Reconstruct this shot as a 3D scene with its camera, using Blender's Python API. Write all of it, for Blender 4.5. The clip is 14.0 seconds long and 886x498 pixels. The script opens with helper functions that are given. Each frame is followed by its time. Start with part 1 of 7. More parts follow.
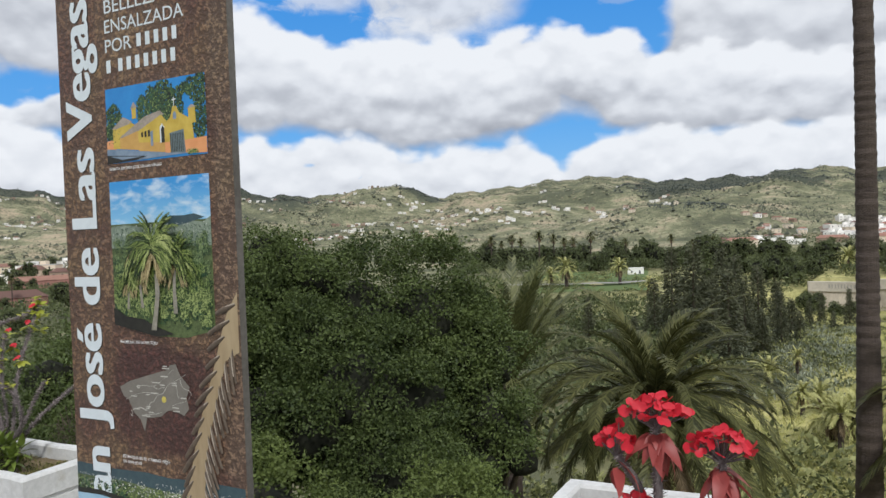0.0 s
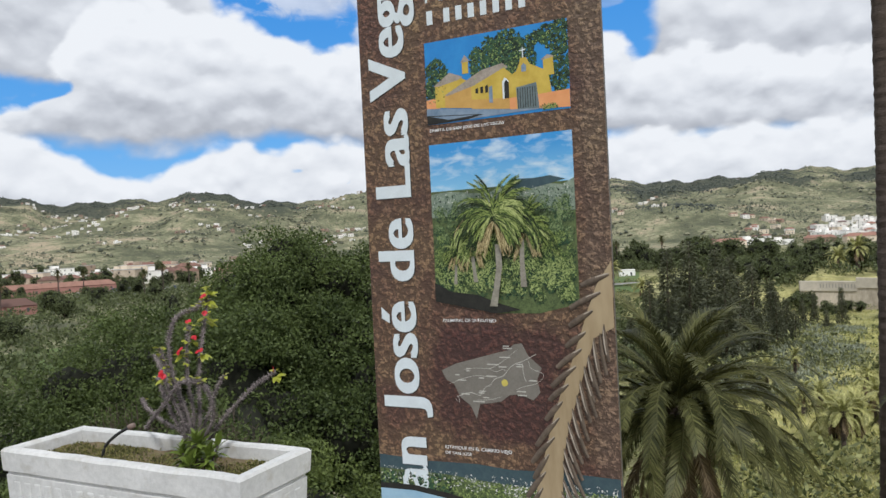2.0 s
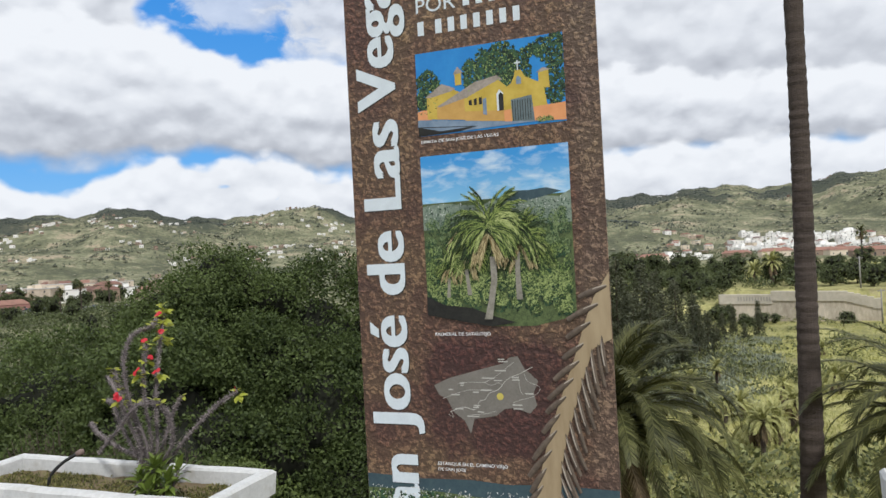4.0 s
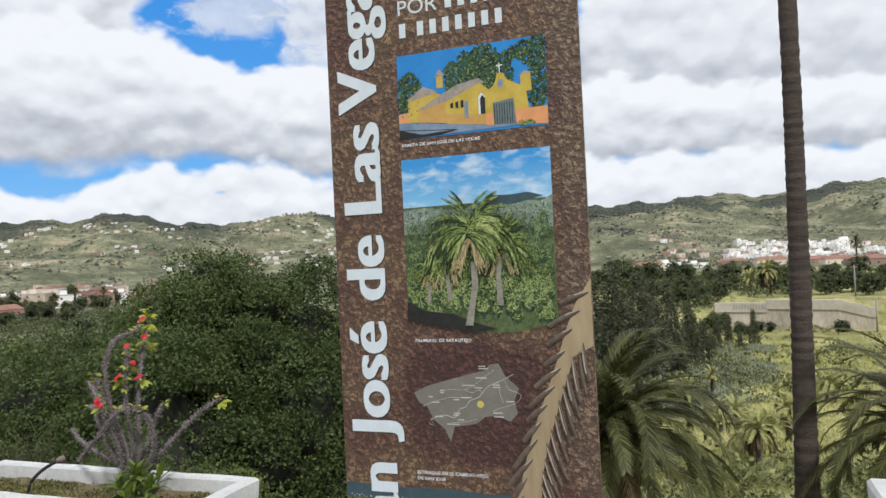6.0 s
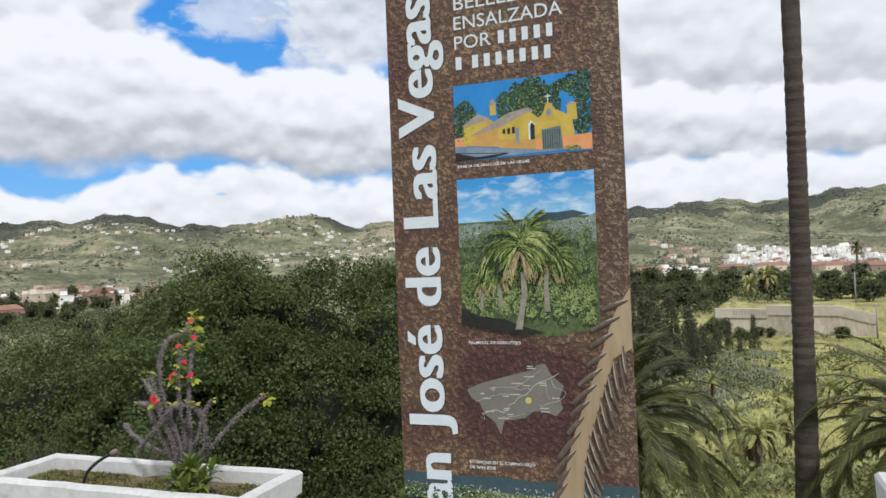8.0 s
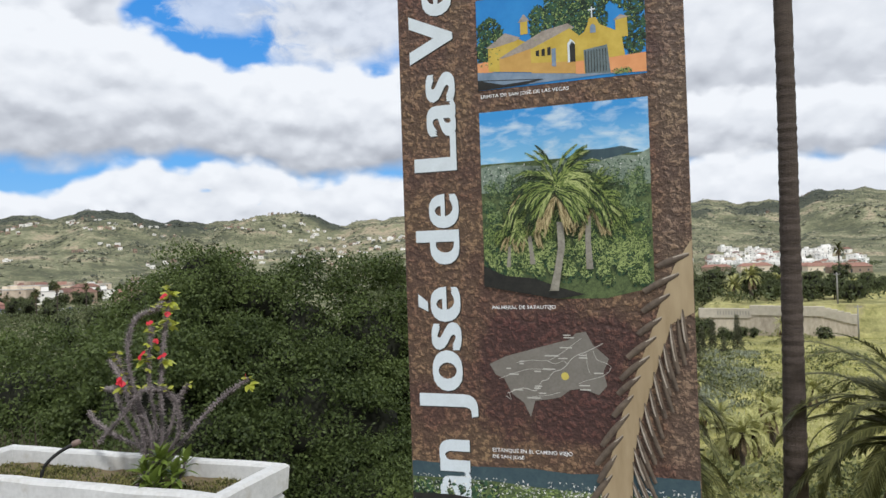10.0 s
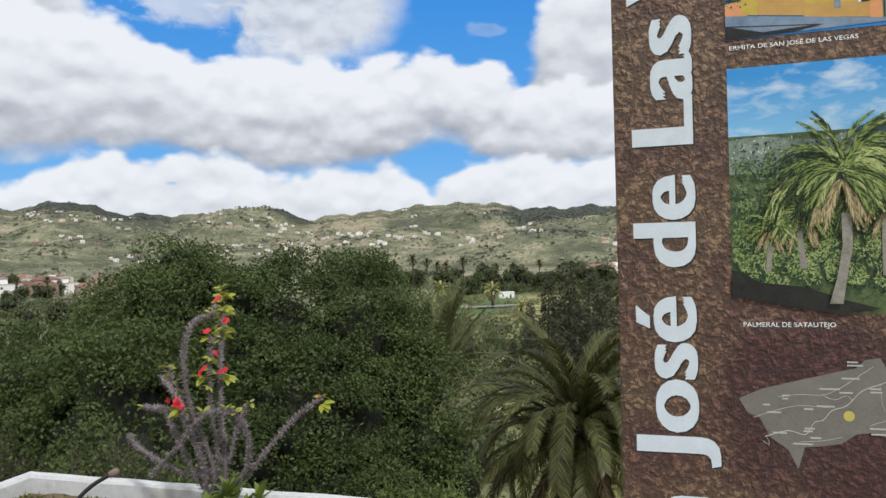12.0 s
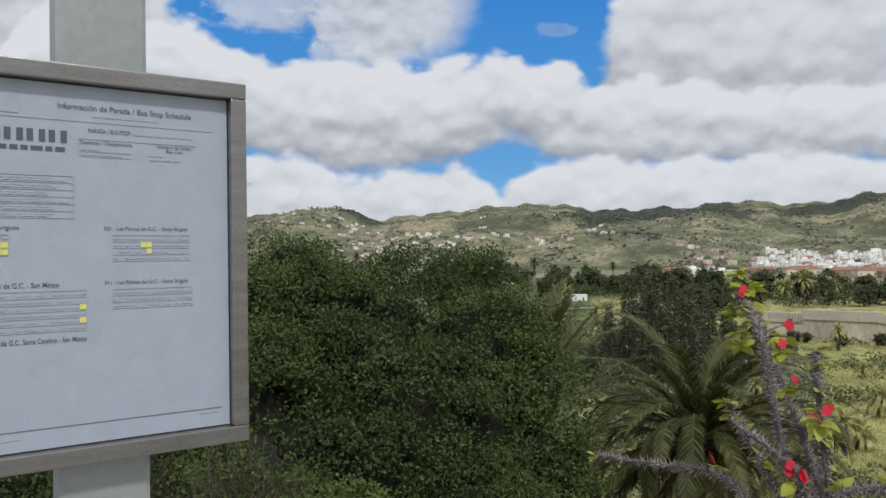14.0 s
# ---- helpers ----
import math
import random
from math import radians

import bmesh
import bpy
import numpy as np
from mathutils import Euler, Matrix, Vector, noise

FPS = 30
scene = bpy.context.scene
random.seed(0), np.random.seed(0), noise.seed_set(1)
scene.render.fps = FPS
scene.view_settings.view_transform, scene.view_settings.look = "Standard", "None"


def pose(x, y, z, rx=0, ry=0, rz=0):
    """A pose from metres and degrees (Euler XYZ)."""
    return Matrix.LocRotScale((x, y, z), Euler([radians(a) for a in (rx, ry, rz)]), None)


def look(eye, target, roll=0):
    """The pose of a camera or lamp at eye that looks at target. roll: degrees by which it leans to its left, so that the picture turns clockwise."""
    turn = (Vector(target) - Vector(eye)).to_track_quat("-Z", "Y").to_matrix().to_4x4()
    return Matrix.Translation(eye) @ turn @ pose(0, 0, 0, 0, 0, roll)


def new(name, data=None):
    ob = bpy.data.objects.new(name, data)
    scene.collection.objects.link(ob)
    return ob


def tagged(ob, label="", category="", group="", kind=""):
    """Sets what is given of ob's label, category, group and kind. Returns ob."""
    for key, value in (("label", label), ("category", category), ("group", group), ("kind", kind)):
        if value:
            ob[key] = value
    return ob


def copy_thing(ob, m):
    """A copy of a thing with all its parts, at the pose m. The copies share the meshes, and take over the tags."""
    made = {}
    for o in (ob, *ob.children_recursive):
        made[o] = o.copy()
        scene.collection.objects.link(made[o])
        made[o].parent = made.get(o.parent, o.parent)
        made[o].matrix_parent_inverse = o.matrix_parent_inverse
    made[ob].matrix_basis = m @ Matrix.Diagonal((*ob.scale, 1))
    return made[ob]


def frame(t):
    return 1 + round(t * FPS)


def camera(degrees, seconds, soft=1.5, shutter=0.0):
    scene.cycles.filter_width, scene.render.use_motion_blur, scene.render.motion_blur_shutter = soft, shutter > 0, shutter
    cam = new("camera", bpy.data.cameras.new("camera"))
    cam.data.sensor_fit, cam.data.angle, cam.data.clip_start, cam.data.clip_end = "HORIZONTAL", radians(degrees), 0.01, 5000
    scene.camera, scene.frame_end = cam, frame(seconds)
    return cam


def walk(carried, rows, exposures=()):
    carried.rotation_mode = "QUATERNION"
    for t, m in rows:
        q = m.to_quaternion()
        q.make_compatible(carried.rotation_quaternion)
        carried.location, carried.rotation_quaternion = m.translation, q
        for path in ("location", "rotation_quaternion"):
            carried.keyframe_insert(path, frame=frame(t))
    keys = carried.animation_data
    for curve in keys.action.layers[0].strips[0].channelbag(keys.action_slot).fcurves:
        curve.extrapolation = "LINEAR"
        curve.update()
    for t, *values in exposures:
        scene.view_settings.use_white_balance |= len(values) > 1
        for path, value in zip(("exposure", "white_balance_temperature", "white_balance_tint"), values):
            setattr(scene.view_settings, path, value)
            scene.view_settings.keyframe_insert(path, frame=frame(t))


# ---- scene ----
cam = camera(61.8, 14.0)
PATH = [
    (0, (1.933, -1.556, 1.603), (1.021, 0.224, 1.565), -2.2),
    (0.5, (1.691, -1.653, 1.57), (0.782, 0.128, 1.536), -2.5),
    (1, (1.395, -1.818, 1.553), (0.491, -0.035, 1.524), -2.5),
    (1.5, (1.17, -1.837, 1.531), (0.271, -0.051, 1.5), -2.6),
    (2, (0.934, -1.836, 1.542), (0.049, -0.043, 1.514), -2.8),
    (2.5, (0.8, -1.906, 1.543), (-0.044, -0.093, 1.529), -2.8),
    (3, (0.687, -1.981, 1.534), (-0.092, -0.139, 1.534), -2.8),
    (3.5, (0.702, -1.96, 1.537), (-0.033, -0.1, 1.541), -2.9),
    (4, (0.769, -1.88, 1.54), (0.057, -0.012, 1.547), -3.0),
    (4.2, (0.783, -1.849, 1.536), (0.078, 0.023, 1.547), -2.9),
    (6.5, (0.797, -1.837, 1.531), (0.095, 0.035, 1.556), -2.7),
    (7, (0.782, -1.845, 1.52), (0.075, 0.026, 1.543), -2.7),
    (7.5, (0.747, -1.946, 1.529), (0.039, -0.075, 1.553), -2.5),
    (8, (0.732, -2.093, 1.56), (0.03, -0.221, 1.594), -2.3),
    (8.2, (0.71, -2.109, 1.556), (0.013, -0.235, 1.592), -2.3),
    (10.3, (0.449, -1.731, 1.433), (-0.21, 0.157, 1.458), -1.7),
    (10.5, (0.39, -1.709, 1.436), (-0.265, 0.18, 1.452), -1.6),
    (11, (0.237, -1.622, 1.439), (-0.412, 0.27, 1.45), -1.4),
    (11.5, (0.101, -1.571, 1.45), (-0.506, 0.335, 1.461), -1.4),
    (12, (-0.112, -1.51, 1.462), (-0.698, 0.403, 1.477), -1.4),
    (12.5, (-0.387, -1.321, 1.475), (-0.97, 0.592, 1.484), -1.4),
    (13, (-0.769, -1.24, 1.471), (-1.372, 0.667, 1.485), -1.2),
    (13.5, (-1.261, -1.077, 1.438), (-1.934, 0.806, 1.458), -1.2),
    (13.8, (-1.544, -1.028, 1.434), (-2.267, 0.837, 1.454), -0.9),
    (14, (-1.723, -0.984, 1.406), (-2.481, 0.866, 1.428), -0.8),
]
walk(cam, [(t, look(eye, target, roll)) for t, eye, target, roll in PATH], [(0, -0.08, 6080, 10), (4.0, -0.04, 6080, 10), (6.5, 0.0, 6080, 10), (8.0, 0.0, 6080, 10), (10.5, -0.03, 6080, 10), (12.2, -0.1, 6080, 10), (13.0, -0.18, 6080, 10), (14, -0.36, 6080, 10)])

# ---- light: a bright broken overcast with a soft sun behind the viewer ----
SUN_AZ, SUN_EL = radians(140), radians(52)      # clockwise from +y, above the horizon
sun_data = bpy.data.lights.new("sun", "SUN")
sun_data.energy, sun_data.angle, sun_data.color = 2.6, radians(5), (1.0, 0.95, 0.87)
sun = new("sun", sun_data)
sun_from = Vector((math.sin(SUN_AZ) * math.cos(SUN_EL), math.cos(SUN_AZ) * math.cos(SUN_EL), math.sin(SUN_EL)))
sun.matrix_world = look(sun_from * 50, (0, 0, 0))


class Nodes:
    """A short way to write node trees."""

    def __init__(self, tree):
        self.tree = tree
        tree.nodes.clear()

    def add(self, kind, inputs=()):
        n = self.tree.nodes.new(kind)
        for k, v in dict(inputs).items():
            self.put(n.inputs[k], v)
        return n

    def put(self, socket, v):
        if isinstance(v, bpy.types.NodeSocket):
            self.tree.links.new(v, socket)
        elif v is not None:
            socket.default_value = v

    def math(self, op, a, b=None, c=None, clamp=False):
        n = self.add("ShaderNodeMath")
        n.operation, n.use_clamp = op, clamp
        for i, v in enumerate((a, b, c)):
            if v is not None:
                self.put(n.inputs[i], v)
        return n.outputs[0]

    def ramp(self, v, stops, mode="LINEAR"):
        n = self.add("ShaderNodeValToRGB", {"Fac": v})
        n.color_ramp.interpolation = mode
        el = n.color_ramp.elements
        while len(el) < len(stops):
            el.new(0.5)
        for e, (p, c) in zip(el, stops):
            e.position = p
            e.color = (c, c, c, 1) if isinstance(c, (int, float)) else (*c, 1)
        return n.outputs["Color"]

    def mix(self, fac, a, b, mode="MIX"):
        n = self.add("ShaderNodeMix")
        n.data_type, n.blend_type = "RGBA", mode
        for i, v in ((0, fac), (6, a), (7, b)):
            if isinstance(v, tuple):
                v = (*v, 1)[:4]
            self.put(n.inputs[i], v)
        return n.outputs[2]

    def noise(self, vec, scale, detail=4.0, rough=0.55, dist=0.0):
        return self.add("ShaderNodeTexNoise", {"Vector": vec, "Scale": scale, "Detail": detail, "Roughness": rough, "Distortion": dist}).outputs["Fac"]


def build_world():
    """Blue sky with banks of cumulus: white billowing tops, grey flat bases, row behind row down to the hills."""
    world = bpy.data.worlds.new("sky")
    world.use_nodes = True
    scene.world = world
    N = Nodes(world.node_tree)
    sky = N.add("ShaderNodeTexSky")
    sky.sky_type, sky.sun_disc, sky.sun_elevation, sky.sun_rotation = "NISHITA", False, SUN_EL, SUN_AZ
    sky.altitude, sky.air_density, sky.dust_density, sky.ozone_density = 400, 1.0, 0.4, 2.0
    way = N.add("ShaderNodeTexCoord").outputs["Generated"]
    sep = N.add("ShaderNodeSeparateXYZ", {0: way})
    az = N.math("MULTIPLY", N.math("ARCTAN2", sep.outputs[0], sep.outputs[1]), 180 / math.pi)
    el = N.math("MULTIPLY", N.math("ARCSINE", sep.outputs[2]), 180 / math.pi)
    along = N.math("MULTIPLY", N.math("ADD", az, 62.0), 1 / 80.0)

    def line(points):
        """A height in degrees that follows the azimuth."""
        return N.math("MULTIPLY", N.ramp(along, [((a + 62) / 80.0, e / 25.0) for a, e in points]), 25.0)

    def step(v, soft):
        n = N.add("ShaderNodeMapRange", {0: v, 1: -soft, 2: soft, 3: 0.0, 4: 1.0})
        n.interpolation_type = "SMOOTHSTEP"
        return n.outputs[0]

    def spot(fa, fe, a, v, w, h):
        da, dv = N.math("DIVIDE", N.math("SUBTRACT", fa, a), w), N.math("DIVIDE", N.math("SUBTRACT", fe, v), h)
        return N.math("ADD", N.math("MULTIPLY", da, da), N.math("MULTIPLY", dv, dv))

    def field(z, lift=0.0):
        """Billows: large heaps with smaller heads on them; about -1 to 1."""
        p = N.add("ShaderNodeCombineXYZ", {0: az, 1: N.math("MULTIPLY", N.math("ADD", el, lift), 1.5), 2: z}).outputs[0]
        w = N.add("ShaderNodeTexNoise", {"Vector": p, "Scale": 0.55, "Detail": 4.0, "Roughness": 0.5}).outputs["Color"]
        p = N.add("ShaderNodeVectorMath", {0: p, 1: w}).outputs[0]
        heap = N.add("ShaderNodeTexVoronoi", {"Vector": p, "Scale": 0.34, "Detail": 1.6, "Roughness": 0.5})
        heap.feature = "SMOOTH_F1"
        heap.inputs["Smoothness"].default_value = 0.6
        soft = N.noise(p, 0.22, 6.0, 0.5)
        return N.math("ADD", N.math("MULTIPLY", N.math("SUBTRACT", 1.16, heap.outputs["Distance"]), 1.5), N.math("MULTIPLY", N.math("SUBTRACT", soft, 0.5), 2.6))

    near, near_up = field(3.7), field(3.7, 0.9)
    far, far_up = field(19.0), field(19.0, 0.7)
    wisp = N.math("SUBTRACT", N.noise(N.add("ShaderNodeCombineXYZ", {0: az, 1: N.math("MULTIPLY", el, 1.6), 2: 8.0}).outputs[0], 0.5, 8.0, 0.6, 0.6), 0.5)
    fa = N.math("ADD", az, N.math("MULTIPLY", near, 0.9))
    fe = N.math("ADD", el, N.math("MULTIPLY", far, 0.45))

    deep = N.ramp(N.math("MULTIPLY", el, 0.04), [(0.10, (1.9, 4.4, 7.4)), (0.34, (0.95, 3.5, 7.3)), (0.75, (0.42, 2.6, 6.8))])
    color = N.mix(0.85, sky.outputs[0], deep)
    color = N.mix(1.0, color, (SKY_STRENGTH,) * 3, "MULTIPLY")

    def tones(v, k=1.0):
        return N.ramp(v, [(0.0, tuple(c * k for c in (0.42, 0.43, 0.46))), (0.30, tuple(c * k for c in (0.60, 0.61, 0.635))), (0.60, tuple(c * k for c in (0.82, 0.825, 0.835))), (0.92, tuple(c * k for c in (0.965, 0.96, 0.95)))])

    # thin high veils and the grey sheet on both sides of the blue opening
    relief = N.math("MULTIPLY", N.math("SUBTRACT", near, near_up), 0.20)
    for a, v, w, h, thick in VEILS:
        q = N.math("SUBTRACT", 1.0, spot(N.math("ADD", fa, N.math("MULTIPLY", wisp, 4.0)), fe, a, v, w, h))
        m = N.math("MULTIPLY", step(N.math("ADD", q, N.math("MULTIPLY", wisp, 1.3)), 0.55), thick)
        color = N.mix(m, color, tones(N.math("ADD", N.math("ADD", 0.56, relief), N.math("MULTIPLY", wisp, 0.5), clamp=True)))
    side = N.math("MAXIMUM", step(N.math("SUBTRACT", N.math("SUBTRACT", -42.3, fa), N.math("MULTIPLY", N.math("SUBTRACT", el, 16.0), -0.25)), 0.7),
                  step(N.math("SUBTRACT", fa, N.math("ADD", -9.6, N.math("MULTIPLY", N.math("SUBTRACT", el, 14.0), 0.35))), 0.6))
    side = N.math("MULTIPLY", side, step(N.math("ADD", N.math("SUBTRACT", N.math("ADD", el, N.math("MULTIPLY", near, 1.2)), line(SHEET_BASE)), 0.0), 0.8))
    grey = N.math("ADD", N.math("ADD", N.math("MULTIPLY", N.math("SUBTRACT", el, line(SHEET_BASE)), 0.055), 0.22), N.math("ADD", N.math("MULTIPLY", relief, 0.6), N.math("MULTIPLY", near, 0.16)), clamp=True)
    color = N.mix(side, color, tones(grey))
    # overhead and behind the viewer the same broken cover goes on
    over = N.math("MAXIMUM", step(N.math("SUBTRACT", el, 23.0), 2.0), step(N.math("SUBTRACT", N.math("ABSOLUTE", N.math("ADD", az, 22.0)), 46.0), 3.0))
    over = N.math("MULTIPLY", over, step(N.math("ADD", far, 0.75), 0.35))
    color = N.mix(over, color, tones(N.math("ADD", 0.66, N.math("MULTIPLY", relief, 0.5), clamp=True)))

    def bank(color, top, base, heap, relief, rise, k, floor_tone, gaps):
        """One row of cumulus between two lines; white at the top, grey at the base."""
        t, b = line(top), line(base)
        d = N.math("SUBTRACT", N.math("ADD", t, N.math("MULTIPLY", heap, rise)), el)
        for a, v, w, h, depth in gaps:
            d = N.math("SUBTRACT", d, N.math("MULTIPLY", N.math("EXPONENT", N.math("MULTIPLY", spot(fa, fe, a, v, w, h), -1.0)), depth))
        m = N.math("MULTIPLY", step(N.math("SUBTRACT", d, 0.2), 0.45), step(N.math("SUBTRACT", N.math("ADD", el, N.math("MULTIPLY", heap, 0.7)), b), 0.75))
        v = N.math("DIVIDE", N.math("SUBTRACT", el, b), N.math("MAXIMUM", N.math("SUBTRACT", t, b), 1.0))
        v = N.math("ADD", N.math("ADD", N.math("MULTIPLY", v, k), floor_tone), N.math("ADD", N.math("MULTIPLY", relief, 0.22), N.math("MULTIPLY", heap, 0.11)), clamp=True)
        return N.mix(m, color, tones(v))

    color = bank(color, BANK_TOP, BANK_BASE, near, N.math("SUBTRACT", near, near_up), 1.05, 0.92, 0.13, ((-52.5, 11.5, 1.6, 1.0, 3.0), (-56.5, 12.5, 2.2, 1.8, 4.0)))
    color = bank(color, ROW_TOP, ROW_BASE, far, N.math("SUBTRACT", far, far_up), 0.8, 0.62, 0.26, ((-32.6, 4.9, 1.0, 0.45, 3.2), (-36.6, 5.6, 0.9, 0.4, 1.6), (-55.5, 4.9, 2.2, 0.5, 3.0), (-23.5, 5.0, 0.8, 0.3, 1.5)))
    N.add("ShaderNodeOutputWorld", {0: N.add("ShaderNodeBackground", {"Color": color, "Strength": CLOUD_STRENGTH}).outputs[0]})


SKY_STRENGTH, CLOUD_STRENGTH = 0.12, 0.97
# azimuth and height, in degrees, of the tops and bases of the cloud banks
BANK_TOP = ((-60, 9.6), (-57, 9.6), (-55, 10.6), (-53, 13.6), (-51, 16.4), (-47, 17.6), (-43, 17.0), (-41, 16.2), (-37.5, 15.0), (-33.6, 14.2), (-29, 14.6), (-25, 14.2), (-21, 14.8), (-16.5, 14.6), (-12, 13.5), (-10.3, 12.6), (-7, 12.6), (-3, 12.0), (0, 11.0), (4, 11.2), (8, 10.4), (16, 10.0))
BANK_BASE = ((-60, 8.8), (-52, 8.3), (-48, 7.8), (-44, 8.4), (-38, 8.8), (-33, 8.0), (-30, 7.0), (-26, 7.2), (-21, 7.6), (-19, 8.8), (-17.6, 9.6), (-15.8, 9.0), (-14, 7.8), (-8, 7.2), (0, 6.8), (14, 6.4))
SHEET_BASE = ((-60, 13.0), (-50, 12.0), (-43, 12.5), (-20, 12.0), (-9, 11.5), (-5, 10.5), (3, 9.6), (16, 8.6))
ROW_TOP = ((-60, 8.4), (-57, 8.6), (-54, 7.6), (-50, 4.8), (-47, 5.2), (-44, 6.8), (-41, 8.2), (-38.4, 7.0), (-36, 7.8), (-33, 7.6), (-30.5, 6.2), (-28.5, 5.8), (-25, 6.6), (-21, 6.9), (-19, 5.6), (-17.8, 4.6), (-16.2, 6.0), (-13, 7.2), (-8, 6.8), (0, 6.7), (5, 7.0), (8, 5.8), (16, 6.4))
ROW_BASE = ((-60, -4.0), (16, -4.0))
VEILS = ((-26.0, 18.6, 6.4, 3.4, 0.92), (-35.2, 19.0, 3.4, 1.9, 0.7), (-28.5, 15.6, 3.6, 1.0, 0.6), (-13.0, 17.2, 1.6, 0.5, 0.25))
build_world()
scene.view_settings.exposure = 0.0


# ---- materials ----
def material(name, dark, light, grain=30.0, patch=3.0, rough=0.8, bump=0.2, metal=0.0, island=0.0, spec=0.3, tint=None, stretch=(1, 1, 1), per_object=0.0, depth=0.01):
    """A surface with two scales of variation; island / per_object: how far single pieces differ."""
    m = bpy.data.materials.new(name)
    m.use_nodes = True
    N = Nodes(m.node_tree)
    pos = N.add("ShaderNodeTexCoord").outputs["Object"]
    if stretch != (1, 1, 1):
        pos = N.add("ShaderNodeMapping", {0: pos, 3: stretch}).outputs[0]
    fine, broad = N.noise(pos, grain, 6.0, 0.65), N.noise(pos, patch, 4.0, 0.55, 0.4)
    f = N.math("ADD", N.math("MULTIPLY", fine, 0.5), N.math("MULTIPLY", broad, 0.5))
    if island:
        f = N.math("ADD", f, N.math("MULTIPLY", N.math("SUBTRACT", N.add("ShaderNodeNewGeometry").outputs["Random Per Island"], 0.5), island))
    if per_object:
        f = N.math("ADD", f, N.math("MULTIPLY", N.math("SUBTRACT", N.add("ShaderNodeObjectInfo").outputs["Random"], 0.5), per_object))
    col = N.ramp(f, [(0.3, dark), (0.7, light)])
    if tint:
        col = N.mix(N.ramp(N.noise(pos, patch * 2.3, 5.0, 0.6), [(0.55, 0.0), (0.68, 1.0)]), col, tint)
    b = N.add("ShaderNodeBsdfPrincipled", {"Base Color": col, "Roughness": N.math("ADD", N.math("MULTIPLY", fine, 0.25), rough - 0.12, clamp=True), "Metallic": metal, "Specular IOR Level": spec})
    if bump:
        bn = N.add("ShaderNodeBump", {"Height": N.math("ADD", fine, broad), "Strength": bump, "Distance": depth})
        N.put(b.inputs["Normal"], bn.outputs[0])
    N.add("ShaderNodeOutputMaterial", {0: b.outputs[0]})
    return m


def leaf_material(name, dark, light, island=0.9, rough=0.5, pass_light=0.25, patch=0.6, spec=0.35, tip=None, per_tree=0.0):
    """Thin leaves: each one differs a little, and some light passes through them."""
    m = bpy.data.materials.new(name)
    m.use_nodes = True
    N = Nodes(m.node_tree)
    pos = N.add("ShaderNodeTexCoord").outputs["Object"]
    rnd = N.add("ShaderNodeNewGeometry").outputs["Random Per Island"]
    f = N.math("ADD", N.math("MULTIPLY", N.noise(pos, patch, 3.0), 0.8), N.math("MULTIPLY", N.math("SUBTRACT", rnd, 0.5), island))
    if per_tree:
        f = N.math("ADD", f, N.math("MULTIPLY", N.math("SUBTRACT", N.add("ShaderNodeObjectInfo").outputs["Random"], 0.5), per_tree))
    col = N.ramp(f, [(0.1, dark), (0.75, light)] + ([(0.97, tip)] if tip else []))
    b = N.add("ShaderNodeBsdfPrincipled", {"Base Color": col, "Roughness": rough, "Specular IOR Level": spec})
    tr = N.add("ShaderNodeBsdfTranslucent", {"Color": col})
    mx = N.add("ShaderNodeMixShader", {0: pass_light, 1: b.outputs[0], 2: tr.outputs[0]})
    N.add("ShaderNodeOutputMaterial", {0: mx.outputs[0]})
    return m


def flat_material(name, color, rough=0.5, spec=0.3):
    """Printed ink or paint: one plain colour with a faint mottle."""
    return material(name, tuple(c * 0.9 for c in color), tuple(min(1, c * 1.1) for c in color), 220, 25, rough, 0.0, spec=spec)


# ---- mesh tools ----
def mesh_from(name, verts, faces, smooth=False):
    me = bpy.data.meshes.new(name)
    if isinstance(faces, np.ndarray):
        v, f = np.asarray(verts, dtype=np.float32), faces
        n, k = f.shape
        me.vertices.add(len(v)), me.loops.add(n * k), me.polygons.add(n)
        me.vertices.foreach_set("co", v.ravel())
        me.loops.foreach_set("vertex_index", f.ravel().astype(np.int32))
        me.polygons.foreach_set("loop_start", np.arange(0, n * k, k, dtype=np.int32))
        me.update(calc_edges=True)
    else:
        me.from_pydata([tuple(v) for v in verts], [], [tuple(f) for f in faces])
        me.update()
    if smooth:
        me.polygons.foreach_set("use_smooth", np.ones(len(me.polygons), dtype=bool))
    return me


def put_mesh(name, me, mat, parent=None, label="", m=None):
    ob = new(name, me)
    if mat and not me.materials:
        me.materials.append(mat)
    if parent:
        ob.parent = parent
    if m is not None:
        ob.matrix_basis = m
    if label:
        ob["label"] = label
    return ob


def part(name, bm, mat, parent=None, label="", m=None, smooth=False):
    me = bpy.data.meshes.new(name)
    bm.to_mesh(me)
    bm.free()
    if smooth:
        me.polygons.foreach_set("use_smooth", np.ones(len(me.polygons), dtype=bool))
    return put_mesh(name, me, mat, parent, label, m)


def thing(name, label, category, m=None, group="", kind=""):
    ob = tagged(new(name), label, category, group, kind)
    ob.empty_display_size = 0.1
    if m is not None:
        ob.matrix_basis = m
    return ob


